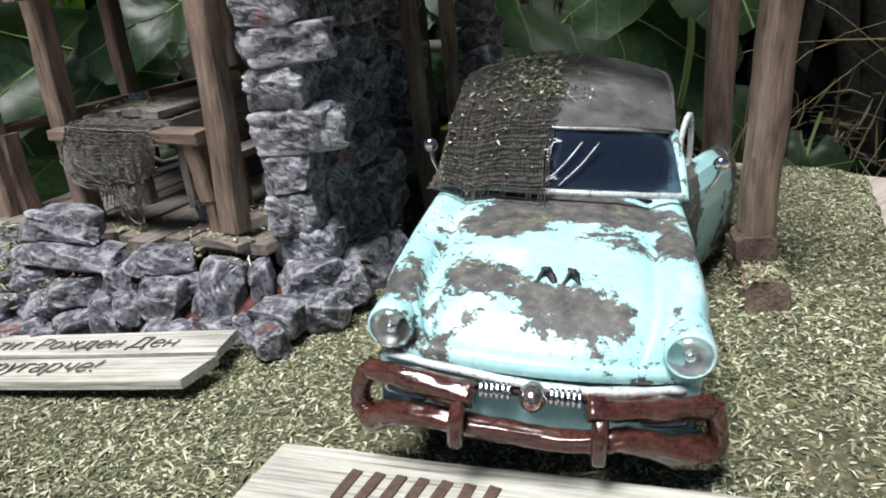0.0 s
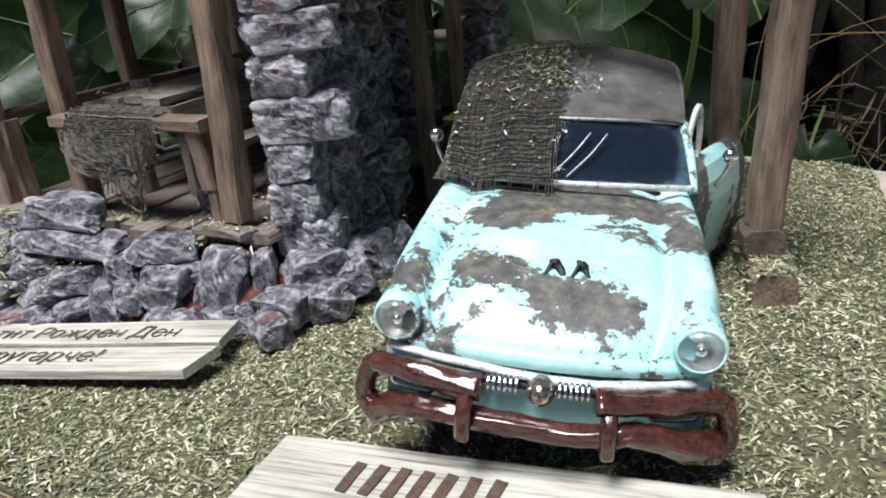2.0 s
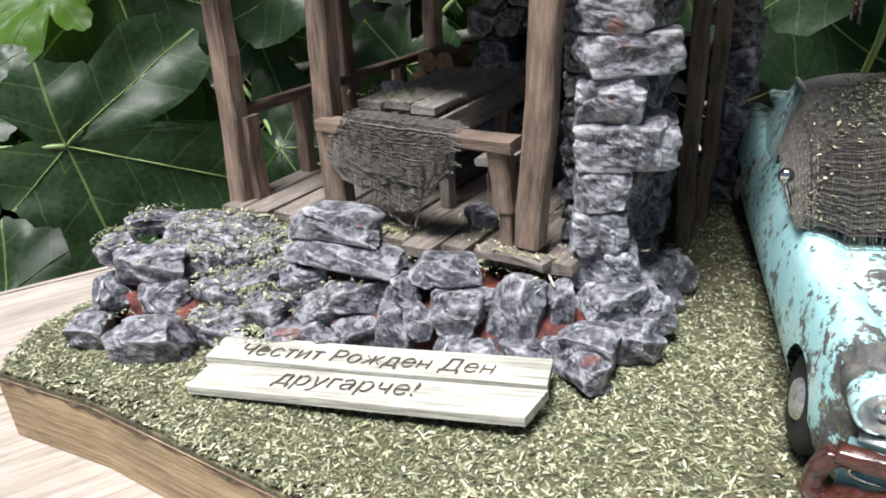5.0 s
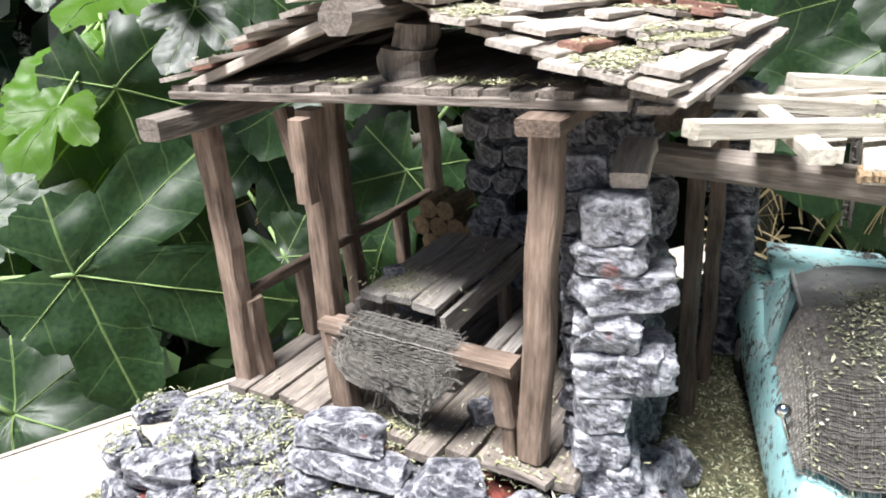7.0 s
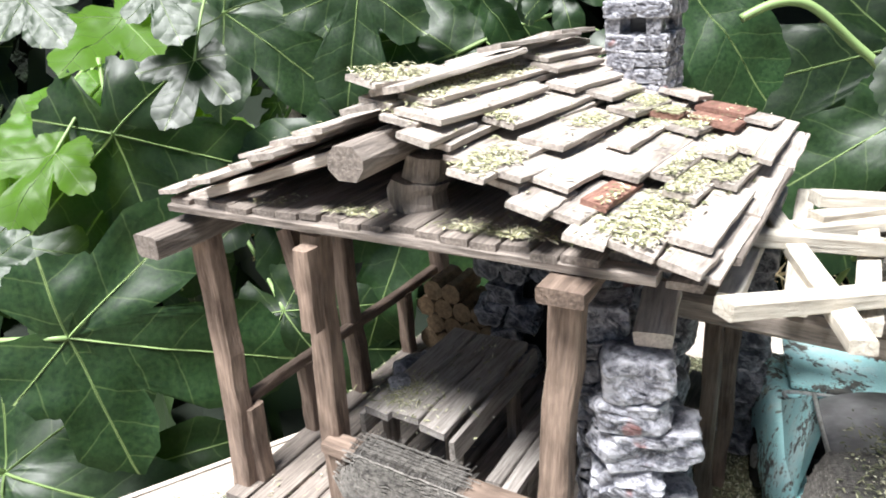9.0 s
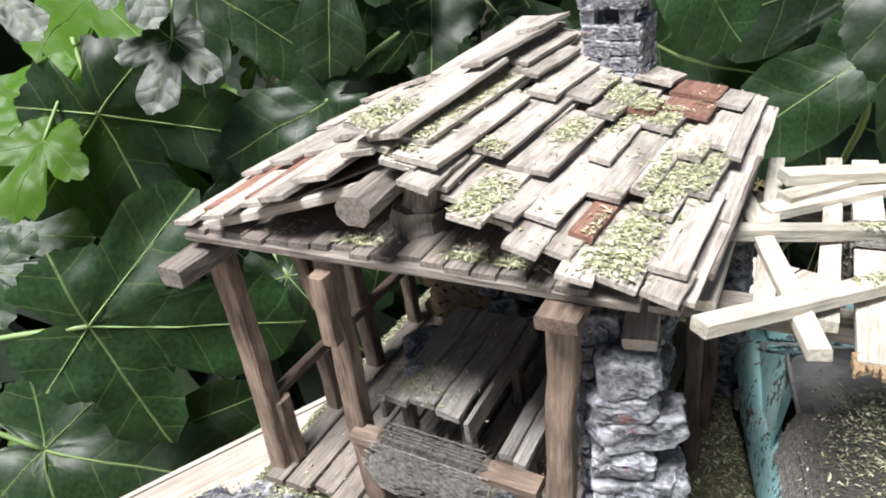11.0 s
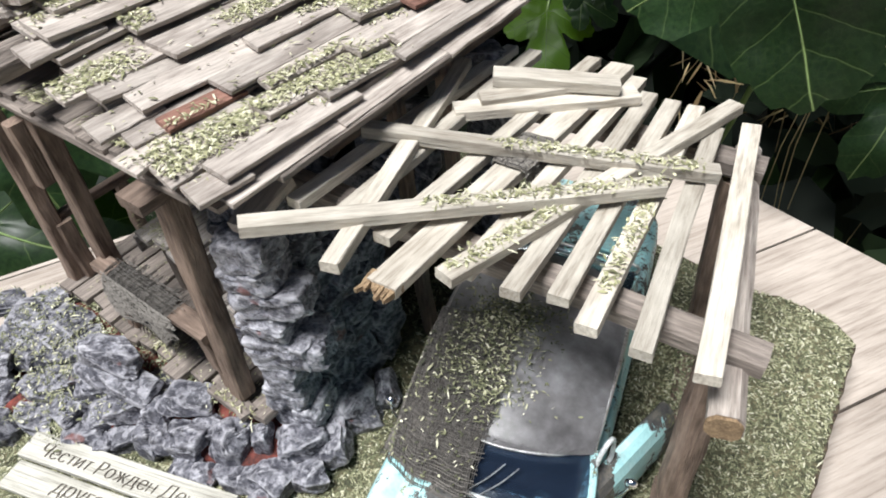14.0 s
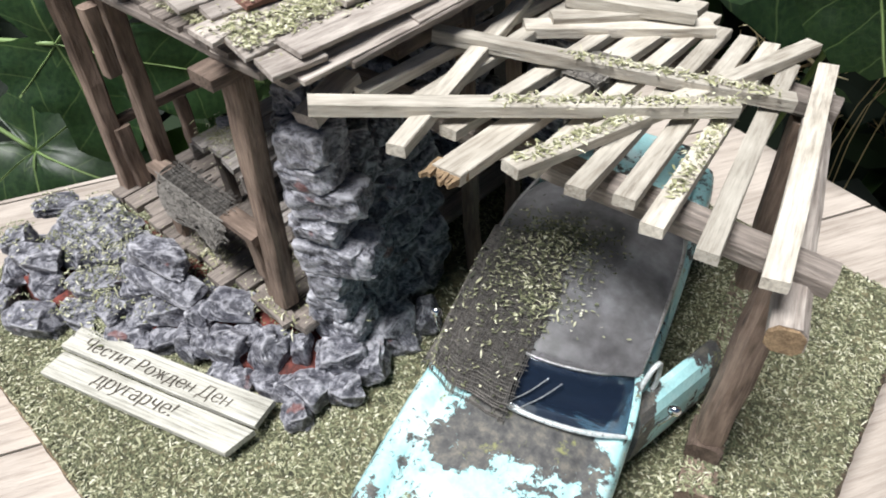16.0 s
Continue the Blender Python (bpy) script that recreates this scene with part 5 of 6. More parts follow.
mascot = cpart("hood_mascot", tube(((-0.0012, 0.0072, 0.0384), (0.0002, 0.0098, 0.0404), (0.0014, 0.0096, 0.0396), (0.0026, 0.0076, 0.0382)), (0.0004, 0.001, 0.0008), 8, 0.7, 1.0), BLACK, "broken dark hood ornament")
cpart("wing", tube(((0.0046, 0.0072, 0.0384), (0.006, 0.0098, 0.0404), (0.0072, 0.0096, 0.0396), (0.0082, 0.0076, 0.038)), (0.0004, 0.001, 0.0007), 8, 0.7, 3.0), BLACK, parent=mascot)

# roof and windows
def roof_z(x, y):
    f = min(max((y - 0.066) / 0.094, 0.0), 1.05)
    crown = 0.0598 + 0.0122 * (1 - (1 - min(f, 0.6) / 0.6) ** 2) - 0.03 * max(0, f - 0.6) ** 1.6
    return crown - 0.0052 * abs(x / 0.0315) ** 2.6


def roof_front(x):
    return 0.0655 + 0.009 * (x / 0.03) ** 2


bm = bmesh.new()
N, M = 22, 30
vs = []
for j in range(M + 1):
    row = []
    for i in range(N + 1):
        x = (i / N * 2 - 1)
        half = 0.0315 - 0.004 * max(0, (j / M - 0.7) / 0.3) ** 2
        y = roof_front(x * 0.03) + (0.147 - roof_front(x * 0.03) - 0.004 * x * x) * j / M
        row.append(bm.verts.new((x * half, y, roof_z(x * 0.0315, y))))
    vs.append(row)
for j in range(M):
    for i in range(N):
        bm.faces.new((vs[j][i], vs[j][i + 1], vs[j + 1][i + 1], vs[j + 1][i]))
bmesh.ops.solidify(bm, geom=bm.faces[:], thickness=0.0012)
cpart("roof", bm, ROOF_GREY, "scuffed dark grey roof")
for s in (-1, 1):
    cpart("windscreen_pillar", tube(((s * 0.0347 if s > 0 else -0.033, 0.0625, 0.0415), (s * 0.0335 if s > 0 else -0.0315, 0.0695, 0.0495), (s * 0.0312, 0.0765, 0.0575)), 0.0014, 8), PAINT)
    cpart("drip_rail", tube(((s * 0.0312, 0.0765, 0.0575), (s * 0.0318, 0.1, 0.0645), (s * 0.0316, 0.12, 0.0665), (s * 0.0295, 0.143, 0.0652)), 0.0008, 6), CHROME_WORN)
    bm = bmesh.new()
    q = [(s * 0.0312, 0.121, 0.0663), (s * 0.0292, 0.144, 0.0645), (s * 0.031, 0.174, 0.0425), (s * 0.0345, 0.14, 0.0405), (s * 0.0345, 0.118, 0.0405)]
    bm.faces.new([bm.verts.new(p) for p in q])
    bmesh.ops.solidify(bm, geom=bm.faces[:], thickness=0.001)
    cpart("rear_quarter", bm, PAINT, "turquoise rear quarter panel", False)
cpart("windscreen_frame", tube(((-0.0345, 0.0624, 0.0426), (-0.02, 0.0562, 0.0441), (0, 0.054, 0.0444), (0.02, 0.0562, 0.0441), (0.0345, 0.0624, 0.0426)), 0.0009, 8, 0.2), PALE_TRIM, "worn pale windscreen frame")
cpart("windscreen_header", tube(((-0.0312, 0.0765, 0.0572), (-0.018, 0.0685, 0.0592), (0, 0.0652, 0.0596), (0.018, 0.0685, 0.0592), (0.0312, 0.0765, 0.0572)), 0.0005, 8, 0.2), DULL_SILVER)
for nm, bot, top in (("windscreen", lambda f: (f * 0.0338, 0.0545 + 0.0075 * f * f, 0.0448 - 0.001 * f * f), lambda f: (f * 0.0308, 0.0656 + 0.0105 * f * f, 0.0594 - 0.0024 * f * f)),
                     ("rear_window", lambda f: (f * 0.0295, 0.178 - 0.004 * f * f, 0.0434), lambda f: (f * 0.0285, 0.1465 - 0.004 * f * f, 0.068 - 0.004 * f * f))):
    bm = bmesh.new()
    prev = None
    for k in range(13):
        f = k / 6 - 1
        a, b = Vector(bot(f)), Vector(top(f))
        col = [bm.verts.new(a.lerp(b, t / 4)) for t in range(5)]
        if prev:
            for t in range(4):
                bm.faces.new((prev[t], col[t], col[t + 1], prev[t + 1]))
        prev = col
    bmesh.ops.solidify(bm, geom=bm.faces[:], thickness=0.0005)
    pane = cpart(nm, bm, GLASS, "glass with a blue sky reflection in its colour")
    pane.visible_shadow = False
for s in (-0.0035, 0.001):
    cpart("wiper", tube(((s - 0.0005, 0.0542, 0.0462), (s + 0.005, 0.0578, 0.0513), (s + 0.0095, 0.0616, 0.0568)), 0.00022, 5), DULL_SILVER, "thin dull wiper")
# Cabin parts are near-black: the shade inside is put into their colour.
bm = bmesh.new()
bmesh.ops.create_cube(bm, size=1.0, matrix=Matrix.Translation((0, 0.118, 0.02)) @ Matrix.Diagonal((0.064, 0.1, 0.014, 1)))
cpart("cabin_floor", bm, BLACK, "cabin floor, near-black for the shade inside", False)
# Liner added to hide the turquoise shell and darken the cabin.
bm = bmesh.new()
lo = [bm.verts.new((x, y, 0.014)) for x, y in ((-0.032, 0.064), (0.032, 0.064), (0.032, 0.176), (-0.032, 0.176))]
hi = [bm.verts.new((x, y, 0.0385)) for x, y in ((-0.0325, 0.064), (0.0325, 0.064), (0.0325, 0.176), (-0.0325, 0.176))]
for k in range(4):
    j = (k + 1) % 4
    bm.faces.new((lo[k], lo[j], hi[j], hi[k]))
cpart("cabin_liner", bm, BLACK, "added near-black lining that keeps the cabin dark", False)
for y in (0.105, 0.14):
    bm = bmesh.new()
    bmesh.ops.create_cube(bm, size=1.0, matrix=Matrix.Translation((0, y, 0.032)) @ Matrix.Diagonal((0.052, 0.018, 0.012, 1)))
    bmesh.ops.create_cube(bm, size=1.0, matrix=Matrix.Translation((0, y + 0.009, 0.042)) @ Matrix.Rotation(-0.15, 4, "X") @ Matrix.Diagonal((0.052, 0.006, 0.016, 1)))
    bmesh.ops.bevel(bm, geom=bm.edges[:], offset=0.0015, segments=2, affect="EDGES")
    cpart("seat", bm, BLACK, "bench seat, near-black for the shade inside")
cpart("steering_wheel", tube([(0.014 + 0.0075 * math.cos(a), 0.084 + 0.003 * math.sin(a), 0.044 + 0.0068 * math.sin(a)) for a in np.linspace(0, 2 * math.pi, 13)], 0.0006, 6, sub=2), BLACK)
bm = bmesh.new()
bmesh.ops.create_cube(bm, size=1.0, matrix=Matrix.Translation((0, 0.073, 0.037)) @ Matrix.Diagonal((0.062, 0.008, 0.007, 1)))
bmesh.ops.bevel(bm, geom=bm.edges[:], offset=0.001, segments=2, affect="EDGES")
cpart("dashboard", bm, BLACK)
for wy, wz, wr in WHEELS:
    for s in (-1, 1):
        bm = lathe(((0.005, -0.004), (0.0105, -0.0042), (0.0125, -0.003), (0.0125, 0.003), (0.0105, 0.0042), (0.005, 0.004)), (0, 0, 0))
        wm = CAR @ Matrix.Translation((s * 0.0305, wy, wz + 0.001)) @ Matrix.Rotation(math.pi / 2, 4, "Z")
        wheel = part("wheel", bm, RUBBER, car, "dark rubber tyre", wm, True)
        part("hub_cap", lathe(((0.0052, -0.0041), (0.0045, -0.0052), (0, -0.006)) if s > 0 else ((0.0052, 0.0041), (0.0045, 0.0052), (0, 0.006)), (0, 0, 0)), CHROME_WORN, wheel, "dull hub cap", wm, True)

# the open door, its vent window and the mirrors
DOOR = CAR @ Matrix.Translation((0.037, 0.0695, 0)) @ Matrix.Translation((0, 0, 0.0024)) @ Matrix.Rotation(radians(-25), 4, "Z")
bm = bmesh.new()
prof = [(0.0, 0.011), (0.0014, 0.02), (0.0014, 0.031), (0.0006, 0.038), (-0.0012, 0.0425), (-0.0038, 0.0445), (-0.006, 0.0443), (-0.0068, 0.042), (-0.0062, 0.03), (-0.005, 0.011)]
rows = []
for j in range(10):
    y = 0.0435 * j / 9
    rows.append([bm.verts.new((x, y, z)) for x, z in prof])
for a, b in zip(rows, rows[1:]):
    for k in range(len(prof)):
        q = (k + 1) % len(prof)
        bm.faces.new((a[k], a[q], b[q], b[k]))
bm.faces.new(rows[0][::-1])
bm.faces.new(rows[-1])
door = part("door", bm, PAINT, car, "turquoise door standing ajar", DOOR, False)
part("vent_frame", tube(((-0.005, -0.001, 0.0438), (-0.0055, 0.0045, 0.0575), (-0.0055, 0.0095, 0.0582), (-0.005, 0.0105, 0.0438), (-0.005, -0.001, 0.0438)), 0.0009, 6, sub=4), PALE_TRIM, door, "pale vent window frame", DOOR, True)
for s, x, y, z in ((1, 0.0450, 0.0740, 0.0492), (-1, -0.0395, 0.0735, 0.0508)):
    arm = cpart("mirror", tube(((x - s * 0.003, y - 0.001, z - 0.0085), (x - s * 0.001, y - 0.001, z - 0.004), (x, y, z - 0.001)), 0.0006, 7), CHROME, "round chrome mirror")
    cpart("mirror_head", lathe(((0, -0.0016), (0.0018, -0.001), (0.0023, 0.0002), (0.0021, 0.0008), (0, 0.0009)), (x, y, z), 14), CHROME, parent=arm)
bm = slab([(-0.0265, 0.182), (0.0265, 0.182), (0.0262, 0.2), (0.024, 0.2235), (-0.024, 0.2235), (-0.0262, 0.2)], 0.0437, 0.0456)
bmesh.ops.bevel(bm, geom=bm.edges[:], offset=0.0005, segments=2, affect="EDGES")
cpart("trunk_lid", bm, PAINT, "turquoise trunk lid with flaked paint", False)
cpart("rear_window_trim", tube(((-0.0295, 0.1742, 0.0442), (-0.0275, 0.178, 0.0446), (0, 0.1795, 0.0448), (0.0275, 0.178, 0.0446), (0.0295, 0.1742, 0.0442)), 0.0008, 8), CHROME_WORN)
cpart("trunk_lip", tube(((-0.026, 0.2245, 0.0345), (0, 0.2285, 0.0355), (0.026, 0.2245, 0.0345)), 0.0012, 8), CHROME_WORN)

# the gauze over half of the car
def gauze_pt(i, j):
    """i across from the window's middle out past the side, j back over the roof."""
    f = i * 1.2
    x = -0.0025 - 0.0335 * min(f, 0.9) - 0.014 * max(0.0, f - 0.9) + 0.0022 * noise.noise(Vector((0.3, j * 6, 5))) * (1 - i)
    hem = 0.0495 + 0.0085 * min(f, 1.0) ** 2 + 0.0012 * noise.noise(Vector((f * 4, 2, 0)))
    y = hem + (0.06 - 0.01 * f) * j
    xr = max(x, -0.0305)
    crest = roof_front(xr) + 0.003
    body = section(y)
    skin = float(np.interp(abs(x), [p[0] for p in body][:5:-1], [p[1] for p in body][:5:-1])) + 0.0009
    if y < crest:
        foot = section(hem)
        low = float(np.interp(abs(xr), [p[0] for p in foot][::-1], [p[1] for p in foot][::-1])) + 0.0009
        t = (y - hem) / (crest - hem)
        z = low + (roof_z(xr, crest) + 0.0016 - low) * (t + 0.12 * math.sin(math.pi * t))
    else:
        z = roof_z(xr, y) + 0.0016
    z = max(z - 0.056 * max(0.0, f - 0.9) * min((y - hem) / 0.012, 1), skin)
    return Vector((x, y, z + 0.0002 * noise.noise(Vector((f * 8, j * 8, 3)))))


gauze = thing("gauze_cover", C(-0.02, 0.085, 0.06), "ragged dark burlap gauze draped over the car roof and windscreen", "burlap")
bm = bmesh.new()
vs = [[bm.verts.new(gauze_pt(0.035 + 0.93 * i / 30, 0.03 + 0.97 * j / 30)) for i in range(31)] for j in range(31)]
for j in range(30):
    for i in range(30):
        bm.faces.new((vs[j][i], vs[j][i + 1], vs[j + 1][i + 1], vs[j + 1][i]))
bmesh.ops.solidify(bm, geom=bm.faces[:], thickness=0.0003)
part("cloth", bm, BURLAP_ROOF, gauze, "", CAR, True)


def threads(fn, across, along, runs, r, seed=0, ragged=0.05):
    """Warp and weft as thin raised strips over a draped surface."""
    rng = random.Random(seed)
    bm = bmesh.new()
    for way, count in ((0, along), (1, across)):
        for k in range(count):
            c = min(max((k + rng.uniform(-0.45, 0.45)) / (count - 1), 0), 1)
            lo, hi = rng.uniform(-0.6, 1) * ragged, 1 - rng.uniform(-0.8, 1.2) * ragged
            wob, ph = rng.uniform(0.0, 0.0022), rng.uniform(0, 6)
            rad = r * rng.uniform(0.6, 1.35)
            prev = None
            for t in range(runs + 1):
                s = lo + (hi - lo) * t / runs
                cw = c + wob * math.sin(t * 0.7 + ph)
                p = fn(cw, s) if way else fn(s, cw)
                q = fn(cw + 0.006, s) if way else fn(s, cw + 0.006)
                d = q - p
                d = d.normalized() * rad if d.length > 1e-7 else Vector((rad, 0, 0))
                other = (fn(cw, s + 0.01) if way else fn(s + 0.01, cw)) - p
                n = (q - p).cross(other)
                n = n.normalized() if n.length > 1e-12 else Vector((0, 0, 1))
                if n.z - n.y < 0:
                    n = -n
                up = n * (0.0003 + r * (1.6 if (t // 2 + k) % 2 else 0.2) + (0.0 if way else r * 0.8))
                cur = [bm.verts.new(p - d), bm.verts.new(p + up), bm.verts.new(p + d)]
                if prev:
                    bm.faces.new((prev[0], prev[1], cur[1], cur[0]))
                    bm.faces.new((prev[1], prev[2], cur[2], cur[1]))
                prev = cur
    return bm


part("threads", threads(gauze_pt, 52, 74, 64, 0.00013, 3, 0.06), BURLAP_DULL, gauze, "frayed coarse threads", CAR)
pts = []
for k in range(1700):
    cx, cy, sx, sy = random.choice(((-0.007, 0.102, 0.0075, 0.0055), (-0.006, 0.11, 0.008, 0.005), (-0.008, 0.083, 0.009, 0.006), (-0.017, 0.098, 0.008, 0.012)))
    x, y = random.gauss(cx, sx), random.gauss(cy, sy)
    if abs(x) < 0.029 and 0.07 < y < 0.143:
        pts.append(C(x, y, roof_z(x, y) + (0.0028 if x < -0.002 and y < 0.113 else 0.0014)))
for k in range(260):
    g = gauze_pt(random.random() * 0.9, random.random() * 0.8)
    pts.append(CAR @ (g + Vector((0, -0.0003, 0.0008))))
flakes("car_herb", pts, np.tile((0, 0, 1.0), (len(pts), 1)), "dried herb scattered on the car roof", seed=9, length=0.0013, width=0.0005, tilt=0.35)

# burlap on the shelter's front rail
def rail_cloth(i, j):
    """i along the rail, j from behind it over the top and down to the torn hem."""
    drop = max(0.0, j - 0.14) / 0.86
    k = min(max(i, 0.0), 1.0)
    hem = 0.016 + 0.014 * math.sin(min(k * 1.35, 1) * math.pi * 0.62) - 0.009 * max(0.0, k - 0.72) / 0.28
    lump = noise.noise(Vector((i * 5, j * 4, 1))) * 0.0015 + noise.noise(Vector((i * 15, j * 12, 7))) * 0.0008
    u = -0.0672 + 0.046 * i - 0.006 * drop * max(0.0, 0.28 - k) / 0.28 - 0.007 * drop ** 2 * max(0.0, k - 0.6) / 0.4
    v = 0.005 - 0.0105 * min(j / 0.16, 1) - 0.0022 * math.sin(i * 8 + 0.6) * drop + lump * drop
    return H(u + 0.0012 * math.sin(j * 7 + i * 4), v, 0.0667 - hem * drop - 0.0012 * i + lump * (0.3 + drop))


cloth = thing("burlap_rag", H(-0.045, 0, 0.064), "ragged grey burlap hung over the front rail", "burlap")
bm = bmesh.new()
vs = [[bm.verts.new(rail_cloth(0.05 + 0.9 * i / 24, 0.02 + (0.56 + 0.12 * math.sin(i * 0.45 + 2) + 0.09 * math.sin(i * 1.9)) * j / 16)) for i in range(25)] for j in range(17)]
for j in range(16):
    for i in range(24):
        bm.faces.new((vs[j][i], vs[j][i + 1], vs[j + 1][i + 1], vs[j + 1][i]))
bmesh.ops.solidify(bm, geom=bm.faces[:], thickness=0.0003)
part("cloth", bm, BURLAP_ROOF, cloth, "", None, True)
part("threads", threads(rail_cloth, 70, 64, 34, 0.00013, 5, 0.09), BURLAP_DULL, cloth)
part("fringe", threads(lambda i, j: rail_cloth(0.2 + 0.5 * i, 0.85 + 0.35 * j), 26, 4, 10, 0.00012, 8, 0.35), BURLAP_DULL, cloth, "loose frayed fringe")

# burlap scrap over the broken slat of the carport
RAG_AT = Vector((0.0335, 0.2715, 0.1226))
RAG_ALONG = Vector((0.0696, 0.1363, -0.0126)).normalized()
RAG_ACROSS = Vector((0.89, -0.455, 0)).normalized()


def carport_rag(i, j):
    """i along the slat, j from the hem on one side over the slat to the hem on the other."""
    s = (j - 0.45) * 0.09
    end = 0.026 + 0.012 * noise.noise(Vector((i * 7, 2 if s > 0 else 9, 0)))
    over = max(0.0, abs(s) - 0.0062)
    drop = min(over, end + 0.008)
    pinch = 1 - 0.45 * min(drop / 0.03, 1)
    p = RAG_AT + RAG_ALONG * (i - 0.5) * 0.021 * pinch + RAG_ACROSS * (math.copysign(min(abs(s), 0.0062), s) + 0.0012 * math.sin(i * 17 + 1) * min(drop / 0.01, 1))
    return p + Vector((0, 0, 0.0008 - drop + 0.0006 * noise.noise(Vector((i * 9, j * 9, 4)))))


rag = thing("burlap_scrap", RAG_AT, "grey burlap scrap hanging over a carport slat", "burlap")
bm = bmesh.new()
vs = [[bm.verts.new(carport_rag(i / 16, j / 30)) for i in range(17)] for j in range(31)]
for j in range(30):
    for i in range(16):
        bm.faces.new((vs[j][i], vs[j][i + 1], vs[j + 1][i + 1], vs[j + 1][i]))
bmesh.ops.solidify(bm, geom=bm.faces[:], thickness=0.0003)
part("cloth", bm, BURLAP_ROOF, rag, "", None, True)
part("threads", threads(carport_rag, 30, 34, 40, 0.00018, 15, 0.06), BURLAP, rag, "frayed coarse threads")

# ---- signs ----
def text_mesh(txt, size, mat, parent, m, name="lettering", shear=0.2):
    cu = bpy.data.curves.new(name, "FONT")
    cu.body = txt.replace("н", "h")
    cu.size = size
    cu.small_caps_scale = 0.75
    for k, ch in enumerate(txt):
        cu.body_format[k].use_small_caps = ch == "н"
    cu.shear = shear
    cu.extrude = 0.0002
    cu.offset = -0.0002
    cu.align_x = "CENTER"
    tmp = bpy.data.objects.new("tmp", cu)
    scene.collection.objects.link(tmp)
    dg = bpy.context.evaluated_depsgraph_get()
    mesh = bpy.data.meshes.new_from_object(tmp.evaluated_get(dg))
    bpy.data.objects.remove(tmp)
    mesh.materials.clear()
    return link(name, mesh, mat, parent, "dark hand-painted lettering", m)


S_TL, S_TR, S_BL, S_BR = Vector((-0.1846, 0.226, 0.0035)), Vector((-0.0796, 0.2014, 0.0062)), Vector((-0.187, 0.1985, 0.0035)), Vector((-0.0831, 0.1749, 0.0045))
sign = thing("birthday_sign", (S_TL + S_BR) / 2, "whitewashed two-plank sign with dark Cyrillic lettering", "sign")
sx = (S_TR - S_TL).normalized()
sy = Vector((-sx.y, sx.x, 0.02)).normalized()
mid_t, mid_b = (S_TL + S_TR) / 2 - sy * 0.0065 + Vector((0.001, 0, 0.0012)), (S_BL + S_BR) / 2 + sy * 0.0066 + Vector((0, 0, 0.001))
for mid, ln in ((mid_t + sx * 0.0015, 0.107), (mid_b - sx * 0.0005, 0.103)):
    timber("board", mid - sx * ln / 2, mid + sx * ln / 2, 0.0128, 0.003, WOOD_WHITE, sign, seg=5, rough=0.0002, slant=0.35, bevel=0.06)
rot = Matrix((sx, sy, sx.cross(sy))).transposed().to_4x4()
text_mesh("Честит Рожден Ден", 0.0086, INK, sign, Matrix.Translation(mid_t - sy * 0.0040 - sx * 0.002 + Vector((0, 0, 0.002))) @ rot)
text_mesh("другарче!", 0.0092, INK, sign, Matrix.Translation(mid_b - sy * 0.0020 - sx * 0.0045 + Vector((0, 0, 0.002))) @ rot)
bx = Vector((0.936, -0.33, 0)).normalized()
by = Vector((-bx.y, bx.x, 0))
name_sign = thing("name_board", (0, 0.118, 0), "whitewashed plank sign with burnt brown lettering", "sign")
o = Vector((-0.0529, 0.1488, 0.003)) - by * 0.0028 + bx * 0.001
timber("board", o - by * 0.012 - bx * 0.002, o - by * 0.012 + bx * 0.105, 0.024, 0.004, WOOD_WHITE, name_sign, seg=6, rough=0.0003, slant=0.3, bevel=0.06)
for k in range(7):
    p = o - by * 0.011 + bx * (0.0205 + 0.0052 * k) + Vector((0, 0, 0.0021))
    timber("lettering_bar", p - by * 0.0046 - bx * 0.0008, p + by * 0.0046 + bx * 0.0008, 0.0026, 0.0004, CARVED, name_sign, "burnt brown lettering", seg=2, rough=0.0002, bevel=0.3)

